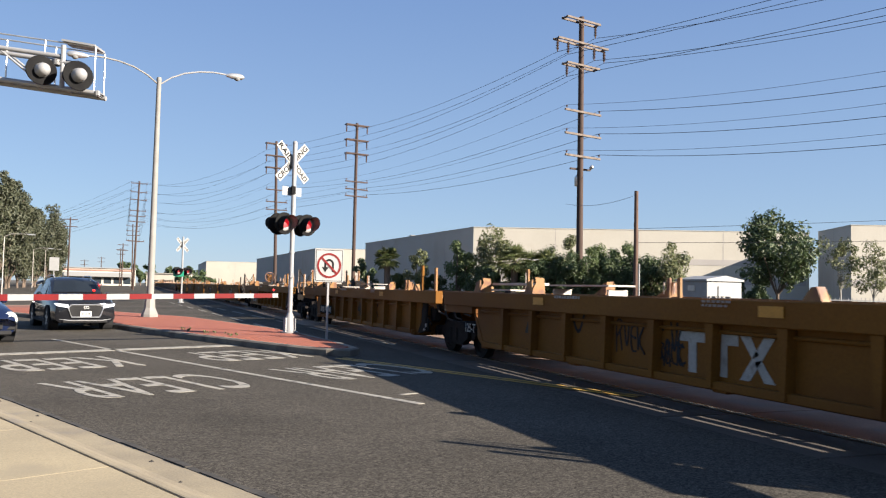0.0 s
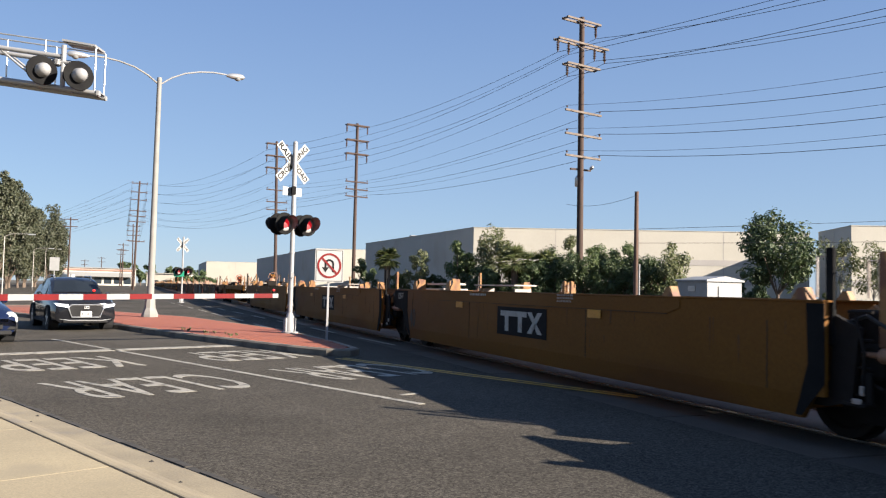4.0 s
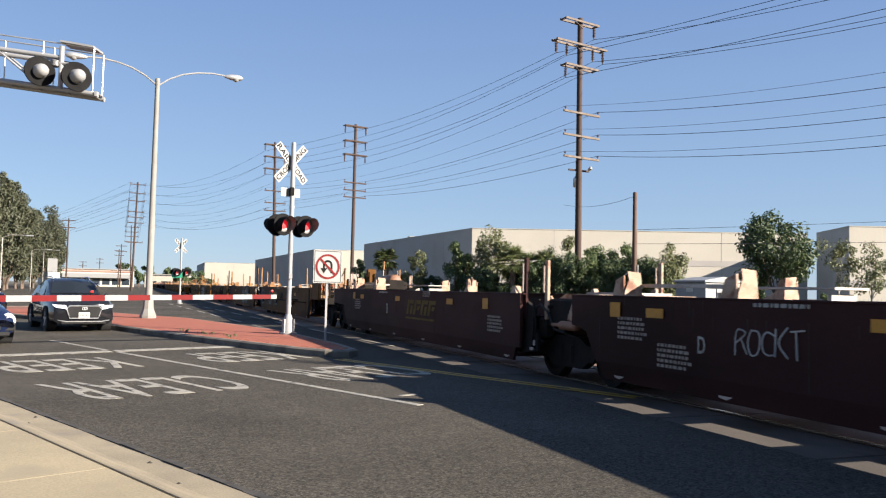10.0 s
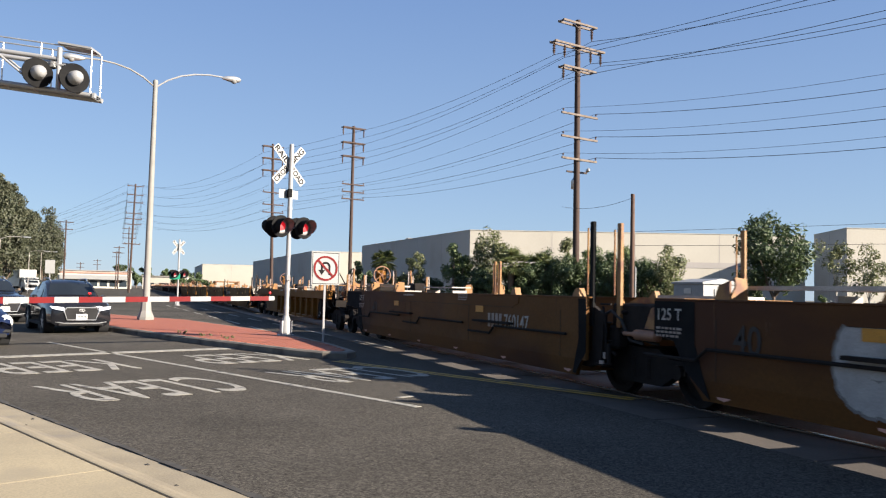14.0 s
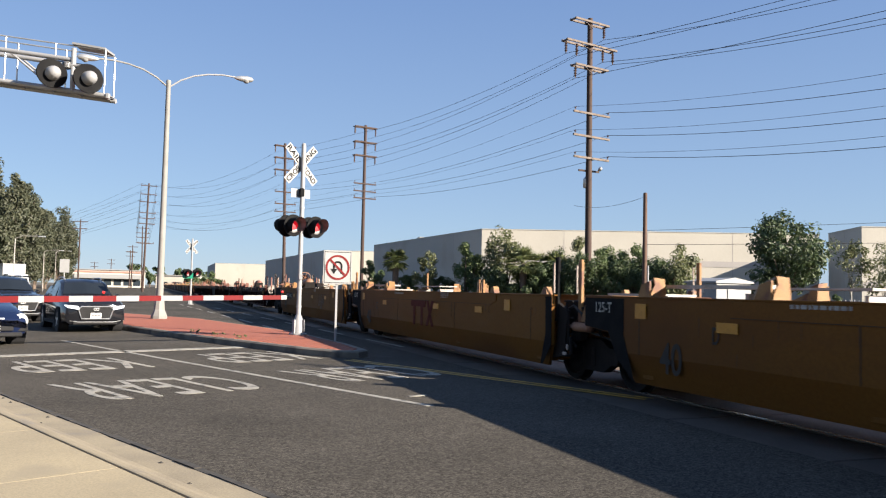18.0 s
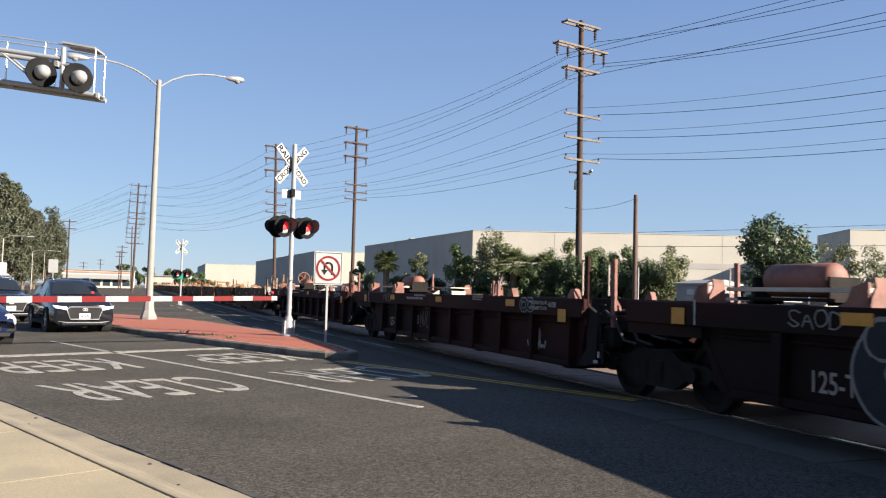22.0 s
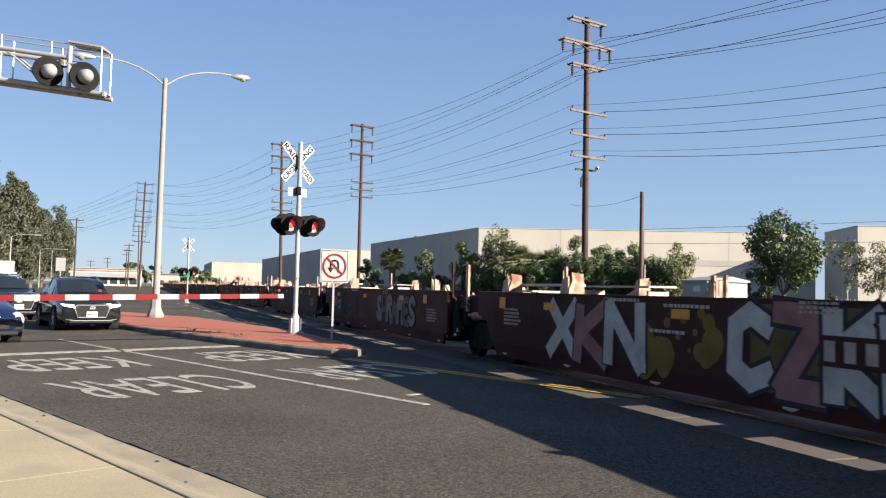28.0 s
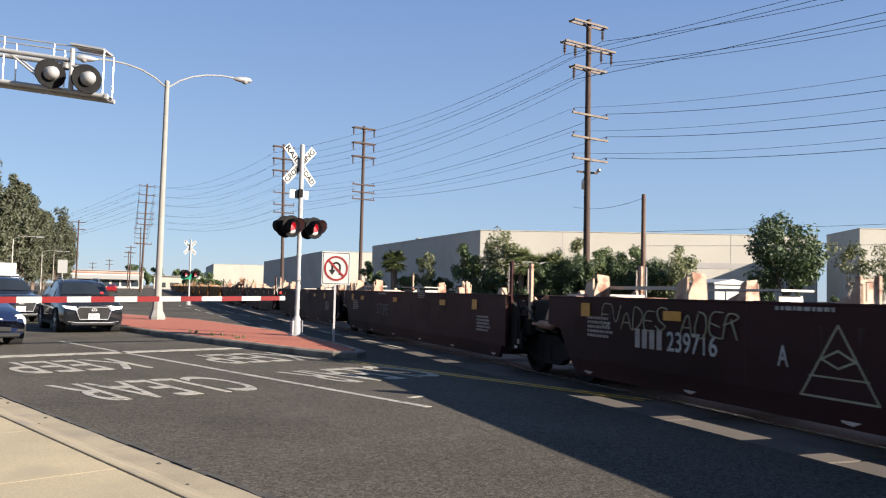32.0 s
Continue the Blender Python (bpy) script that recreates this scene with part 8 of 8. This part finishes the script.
# bright yellow cars with emblem
for s in (322.75, 337.56, 352.22, 366.2, 380.83, 704.6, 719.8, 734.1, 748.5, 762.8):
    u, L = put(s)
    word(u, "40", L - 3.25, 0.66, 0.40, M_STENCIL_BLACK, 0.45)
    word(u, "125-T", L - 1.68, 1.27, 0.15, M_STENCIL, 0.42, 0.008)
for s in (337.56, 352.22, 366.2):
    u, L = put(s)
    on_side(u, emblem(M_RED_MARK, 1.7, 0.60), 6.6, 0.92, "emblem", 0.004)
    word(u, {337.56: "E", 352.22: "D", 366.2: "C"}[s], L - 4.1, 1.0, 0.2, M_STENCIL_BLACK, 0.12)
number_patch(put(322.75)[0], put(322.75)[1] - 3.9, 1.08, "744582", 1.75, 0.26)
number_patch(put(380.83)[0], put(380.83)[1] - 4.1, 1.08, "744582", 1.75, 0.26)
hand(put(322.75)[0], "SEO", 3.9, 0.95, 1.0, 0.5, 0.015, GREY_S, 55, wob=0.12)
hand(put(380.83)[0], "BON", 3.9, 1.0, 0.9, 0.5, 0.015, GREY_S, 56, wob=0.15, lean=0.2)
# brown ribbed cars
for k, s in enumerate((399.21, 414.21, 428.32, 442.63, 457.01)):
    u, L = put(s)
    word(u, "125-T", 1.63 + 1.25 * 7.5, 0.66, 0.22, M_STENCIL_DIM, 0.55, DEEP)
    on_side(u, bars(1, 1.3, 0.09, M_STENCIL, 60 + k), L - 5.6, 1.30, "stencil_mark")
    on_side(u, flat([rect(0.03, 0.3)], M_STENCIL), L - 1.5, 1.29, "stencil_mark")
    word(u, "40/20", 2.08, 1.30, 0.085, M_STENCIL, 0.26)
    word(u, "TMX BRAKE BEAMS", 2.55, 1.325, 0.06, M_STENCIL, 0.62)
    word(u, "STANDARD TO CAR", 2.55, 1.235, 0.06, M_STENCIL, 0.60)
    word(u, "ABCDE"[k], L - 5.4, 0.78, 0.2, M_STENCIL_DIM, 0.12, DEEP)
    hand(u, ("ELADES", "CUNXA", "SAOD", "MEL", "ROLA")[k], L - 3.3, 1.29, 0.7, 0.17, 0.016, GREY_S, 65 + k)
u, L = put(414.21)
hand(u, "BLUH", L - 4.1, 0.90, 0.8, 0.24, 0.02, WHITE_S, 70, DEEP)
hand(u, "DEBUT", L - 4.1, 0.62, 0.8, 0.24, 0.02, WHITE_S, 71, DEEP)
hand(u, "CNSOME", L - 5.3, 0.76, 0.8, 0.34, 0.016, GREY_S, 170, DEEP)
tw = Shape()
for i, p in enumerate(ribbon([(-0.75, -0.38), (-0.45, -0.02), (-0.16, 0.18), (-0.05, 0.42), (0, 0.6), (0.05, 0.42), (0.16, 0.18), (0.45, -0.02), (0.75, -0.38)], 0.022) + ribbon([(-0.75, -0.42), (0.75, -0.42)], 0.03) + ribbon([(-0.3, 0.08), (0.3, 0.08)], 0.025) + ribbon([(-0.42, -0.15), (0.42, -0.15)], 0.03) + ribbon([(-0.42, -0.15), (-0.1, 0.08), (0.3, -0.42)], 0.018) + ribbon([(0.42, -0.15), (0.1, 0.08), (-0.3, -0.42)], 0.018) + ribbon([(-0.14, 0.3), (0.14, 0.3)], 0.02) + ribbon([(-0.55, -0.42), (-0.2, -0.15), (0.2, -0.15), (0.55, -0.42)], 0.018)):
    tw.prism(p, 0, 0.002 + 0.0001 * i)
on_side(u, mesh_of("painted_stroke", tw, GREY_S), L - 7.3, 0.80, "graffiti", 0.004)
word(u, "WELL LD LMT 22500", 7.0, 1.26, 0.08, M_STENCIL, 0.95)
hand(u, "CUNXAO", L - 4.9, 1.29, 1.6, 0.17, 0.016, GREY_S, 172)

u, L = put(428.32)
piece(u, "OVEC", L - 5.3, 0.84, 3.0, 0.95, 0.30, [BLACK_S], GREY_S, 72, edge=0.03)
hand(u, "SHEK", 4.4, 0.78, 0.8, 0.36, 0.018, GREY_S, 73, DEEP)
u, L = put(442.63)
hand(u, "NUZAO", L - 6.0, 0.82, 0.9, 0.40, 0.018, GREY_S, 74, DEEP)
haze_patch(u, 3.0, 0.72, 0.55, 0.5, GREY_S, 75, 5, DEEP)
hand(u, "WWW", 2.9, 0.62, 0.7, 0.12, 0.03, WHITE_S, 175, DEEP)
piece(u, "O", 3.1, 1.28, 0.24, 0.22, 0.04, [BLACK_S], GREY_S, 176, edge=0.02)
piece(u, "O", 2.86, 1.28, 0.24, 0.22, 0.04, [BLACK_S], GREY_S, 177, edge=0.02)
u, L = put(457.01)
hand(u, "ROAST", 5.4, 0.8, 1.1, 0.34, 0.018, GREY_S, 76, DEEP)

u, L = put(399.21)
hand(u, "MEND", L - 4.6, 0.8, 0.8, 0.34, 0.018, GREY_S, 78, DEEP)
# rusty graffiti cars
u, L = put(475.66)
piece(u, "VOLEU", 5.3, 0.80, 2.1, 0.62, 0.20, [spray((0.055, 0.032, 0.024)), spray((0.065, 0.038, 0.027))], BLACK_S, 80, edge=0.02)
number_patch(u, 4.3, 1.0, "743666", 1.9, 0.24, True, 0.014)
hand(u, "SS", 3.47, 1.22, 0.42, 0.20, 0.03, WHITE_S, 81, 0.02)
hand(u, "ST", 3.47, 0.74, 0.42, 0.24, 0.03, WHITE_S, 82)
hand(u, "DTOSRAR", 7.5, 0.86, 2.1, 0.36, 0.014, spray((0.10, 0.075, 0.06)), 83)

u, L = put(491.36)
mural(u, L - 4.9, 0.85, 3.1, 1.12)
haze_patch(u, L - 2.75, 0.72, 0.7, 0.6, spray((0.14, 0.03, 0.02)), 281, 8)
hand(u, "OH", L - 2.8, 0.8, 0.5, 0.3, 0.035, BLACK_S, 282)
word(u, "C", L - 6.5, 0.87, 0.22, M_STENCIL_BLACK, 0.16)
hand(u, "TOOST", L - 7.5, 0.60, 1.4, 0.30, 0.022, GREY_S, 83, lean=0.2)
on_side(u, emblem(M_RED_MARK, 1.7, 0.55), L - 7.9, 0.98, "emblem", 0.004)
u, L = put(505.42)
hand(u, "KEST", L - 4.2, 0.92, 1.6, 0.4, 0.025, GREY_S, 184)
on_side(u, emblem(M_RED_MARK, 1.6, 0.5), L - 7.4, 0.98, "emblem", 0.004)
hand(u, "COMET", 4.6, 1.0, 1.6, 0.3, 0.022, GREY_S, 85)
u, L = put(520.13)
piece(u, "SAK", L - 4.4, 0.9, 1.9, 0.8, 0.20, [TEAL_S, BLUE_S], BLACK_S, 86)
on_side(u, emblem(M_RED_MARK, 1.6, 0.5), L - 8.8, 0.98, "emblem", 0.004)
u, L = put(534.5)
piece(u, "NERO", 6.0, 0.9, 2.6, 0.8, 0.2, [GREY_S], BLACK_S, 88)
# maroon graffiti cars
u, L = put(552.6)
haze_patch(u, L - 7.1, 0.72, 1.1, 0.66, GOLD_S, 94, 9)
haze_patch(u, L - 8.3, 0.90, 0.5, 0.9, GOLD_S, 95, 7)
on_side(u, flat([[(-1.6, -0.46), (1.7, -0.44), (1.75, 0.44), (-1.6, 0.47)]], spray((0.10, 0.075, 0.03)), 0.0008), L - 10.6, 0.91, "graffiti")
piece(u, "XKN", L - 5.65, 0.90, 2.6, 1.04, 0.24, [WHITE_S, PINK_S, WHITE_S], BLACK_S, 90, edge=0.035, soft=False, lean=0.06)
piece(u, "CZKN", L - 10.0, 0.91, 2.7, 1.02, 0.24, [WHITE_S, PINK_S, WHITE_S, WHITE_S], BLACK_S, 91, edge=0.05, soft=False)
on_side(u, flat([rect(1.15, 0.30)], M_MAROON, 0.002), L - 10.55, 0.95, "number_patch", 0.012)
on_side(u, flat([[(x, -0.1), (x + 0.13, -0.1), (x + 0.13, 0.1), (x, 0.1)] for x in (-0.48, -0.24, 0.0, 0.24)], M_STENCIL_DIM), L - 10.5, 0.95, "stencil_mark", 0.014)
on_side(u, bars(1, 1.0, 0.07, M_STENCIL, 190), L - 7.65, 0.99, "stencil_mark")
on_side(u, bars(1, 0.9, 0.07, M_STENCIL, 191), L - 7.9, 1.32, "stencil_mark")
for k in range(9):
    on_side(u, flat([disc((0, 0), 0.03 + 0.02 * (k % 3), 10)], GOLD_S, 0.001), L - 7.3 - 0.11 * k, 0.65 + 0.61 * ((k * 0.37) % 1), "graffiti")
u, L = put(567.58)
hand(u, "XKX", L - 3.6, 0.98, 0.4, 0.16, 0.013, WHITE_S, 95)
hand(u, "NXM", L - 3.6, 0.80, 0.4, 0.16, 0.013, WHITE_S, 195)
hand(u, "OPRLK", L - 4.15, 0.95, 1.15, 0.55, 0.018, spray((0.08, 0.14, 0.16)), 96, wob=0.14, lean=0.15)
hand(u, "C", L - 4.95, 0.78, 0.5, 0.25, 0.018, spray((0.08, 0.14, 0.16)), 296, wob=0.1)
word(u, "125 T", L - 1.75, 1.28, 0.13, M_STENCIL_DIM, 0.4)
piece(u, "SHRAMES", 4.2, 0.92, 3.4, 0.8, 0.16, [GREY_S, spray((0.13, 0.09, 0.085))], BLACK_S, 196, edge=0.03)
u, L = put(581.54)
hand(u, "BKE", L - 6.2, 0.9, 1.0, 0.45, 0.04, GREY_S, 97)
hand(u, "KT", 3.0, 0.95, 1.0, 0.5, 0.03, spray((0.10, 0.16, 0.19)), 98)
u, L = put(595.9)
piece(u, "BYRHS", 4.5, 0.90, 2.45, 1.0, 0.26, [spray((0.105, 0.10, 0.075)), spray((0.15, 0.115, 0.07)), spray((0.12, 0.11, 0.085))], RED_S, 101, edge=0.022)
haze_patch(u, 3.4, 0.75, 0.5, 0.4, spray((0.16, 0.13, 0.05)), 201)
part("side_pipe", Shape().pipe([(-HW - 0.045, 2.8, 0.70), (-HW - 0.045, 4.6, 0.70), (-HW - 0.045, 8.2, 0.72)], 0.026, 8).box((-HW - 0.03, 4.6, 0.70), (0.06, 0.10, 0.09), bev=0.01).box((-HW - 0.03, 6.6, 0.71), (0.06, 0.10, 0.09), bev=0.01).box((-HW - 0.03, 2.9, 0.70), (0.06, 0.10, 0.09), bev=0.01), M_BOGIE, u)
on_side(u, flat([disc((0, 0), 0.39, 30)], spray((0.085, 0.042, 0.02)), 0.001), 2.33, 0.95, "emblem", 0.0, "faded round emblem")
on_side(u, flat([[(-0.06, -0.3), (0.06, -0.3), (0.06, 0.3), (-0.06, 0.3)], [(-0.26, -0.05), (0.26, -0.05), (0.26, 0.05), (-0.26, 0.05)]], M_RED_MARK, 0.002), 2.33, 0.95, "emblem", 0.001)
u, L = put(610.23)
word(u, "A", L - 6.36, 0.96, 0.19, M_STENCIL, 0.15)
word(u, "LD LMT 124 400 PER UNIT", L - 8.05, 0.97, 0.10, M_STENCIL, 1.15)
on_side(u, bars(1, 0.9, 0.08, M_STENCIL, 204), L - 7.6, 1.31, "stencil_mark")
bx = Shape()
for i, p in enumerate(ribbon([(-0.16, -0.13), (0.16, -0.13), (0.16, 0.13), (-0.16, 0.13), (-0.16, -0.13)], 0.012)):
    bx.prism(p, 0, 0.002 + 0.0001 * i)
on_side(u, mesh_of("painted_stroke", bx, M_STENCIL), L - 7.0, 0.95, "stencil_mark")
# last maroon cars
u, L = put(628.2)
hand(u, "EVADES AOER", L - 4.45, 1.16, 2.9, 0.32, 0.016, CREAM_S, 104, lean=0.1)
number_patch(u, L - 4.7, 0.90, "239716", 1.9, 0.30, False)
word(u, "A", L - 6.55, 0.88, 0.22, M_STENCIL, 0.15)
tri = Shape()
for i, p in enumerate(ribbon([(-0.46, -0.34), (0, 0.36), (0.46, -0.34), (-0.46, -0.34)], 0.022) + ribbon([(-0.35, -0.14), (0.35, -0.14)], 0.018) + ribbon([(-0.2, 0.03), (0, 0.12), (0.2, 0.03), (0, -0.05), (-0.2, 0.03)], 0.022)):
    tri.prism(p, 0, 0.002 + 0.0002 * i)
on_side(u, mesh_of("painted_stroke", tri, CREAM_S), L - 7.25, 0.86, "graffiti")
on_side(u, slab_mark(GOLD_S, 2.0, 0.46), 4.0, 0.98, "emblem")
u, L = put(643.47)
hand(u, "STORE", L - 6.0, 0.94, 1.2, 0.3, 0.022, GREY_S, 105)

# lashed frames carried over the bogies of two cars
for s, mt in ((337.56, M_GUIDE_YEL), (505.42, M_GUIDE_YEL)):
    u, L = put(s)
    y0_, y1_ = L - 2.7, L - 0.25
    for x in (-0.95, 0.95):
        part("carried_frame_beam", Shape().box((x, (y0_ + y1_) / 2, TOP + 0.50), (0.14, y1_ - y0_, 0.16), bev=0.02), mt, u)
        part("carried_frame_beam", Shape().box((x, (y0_ + y1_) / 2, TOP + 0.22), (0.10, y1_ - y0_, 0.08), bev=0.01), mt, u)
        for k in range(5):
            yy = y0_ + 0.06 + (y1_ - y0_ - 0.12) * k / 4
            part("carried_frame_strut", Shape().box((x, yy, TOP + 0.32), (0.08, 0.08, 0.42)), mt, u)
    for k in range(4):
        yy = y0_ + 0.1 + (y1_ - y0_ - 0.2) * k / 3
        part("carried_frame_tie", Shape().box((0, yy, TOP + 0.52), (1.8, 0.12, 0.10), bev=0.01), mt, u)


# ---------------------------------------------------------------- what moves
def motions():
    for u, s0, kind, i, L in UNITS:
        walk(u, [(t, pose(TRACK_X, s0 - SPEED * t, 0)) for t in (-2, 0, 8, 16, 24, 32, 34)])
    d = turn_to(FACE)

    def lane(n, u):
        return Matrix.Translation(street(n, u)) @ d

    walk(suv2, [(0, lane(8.8, -36.0)), (7, lane(8.8, -35.6)), (9, lane(8.75, -34.6)), (11, lane(8.7, -33.2)), (13, lane(8.7, -31.6)), (15, lane(8.7, -30.6)), (32, lane(8.7, -30.6))])
    r = turn_to(Vector((0.42, -0.9, 0)))
    walk(truck, [(t, Matrix.Translation((x, y, 0)) @ r) for t, x, y in ((0, -20.5, 330), (4, -18.5, 268), (8, -16.3, 212), (10, -15.4, 184), (12, -14.6, 158), (14, -14.2, 134), (16, -13.8, 114), (18, -13.5, 101), (20, -13.3, 95.5), (22, -13.3, 94), (32, -13.3, 94))])
    b = turn_to(BACK)
    walk(red_far, [(t, Matrix.Translation((x, y, 0)) @ b) for t, x, y in ((0, -6.0, 128), (3, -8.0, 158), (6, -11.0, 196), (12, -18.0, 300), (20, -24.0, 440), (32, -30.0, 640))])
    walk(red_late, [(t, Matrix.Translation((x, y, 0)) @ b) for t, x, y in ((0, -38.0, 62), (20, -38.0, 62.5), (24, -30.0, 72), (26, -15.0, 88), (28, -6.6, 112), (30, -5.6, 132), (32, -5.6, 152))])
    w = turn_to(Vector((-1, -0.2, 0)))
    walk(white_far, [(t, Matrix.Translation((x, y, 0)) @ w) for t, x, y in ((0, -24.0, 214), (2, -29.0, 206), (3.5, -33.0, 202), (5.5, -38.0, 200), (8, -44.0, 198), (14, -70.0, 193), (32, -120.0, 183))])
    walk(dark_far, [(t, Matrix.Translation((-13.0, y, 0)) @ turn_to(Vector((0, -1, 0)))) for t, y in ((0, 420), (10, 300), (20, 215), (26, 170), (32, 150))])


motions()
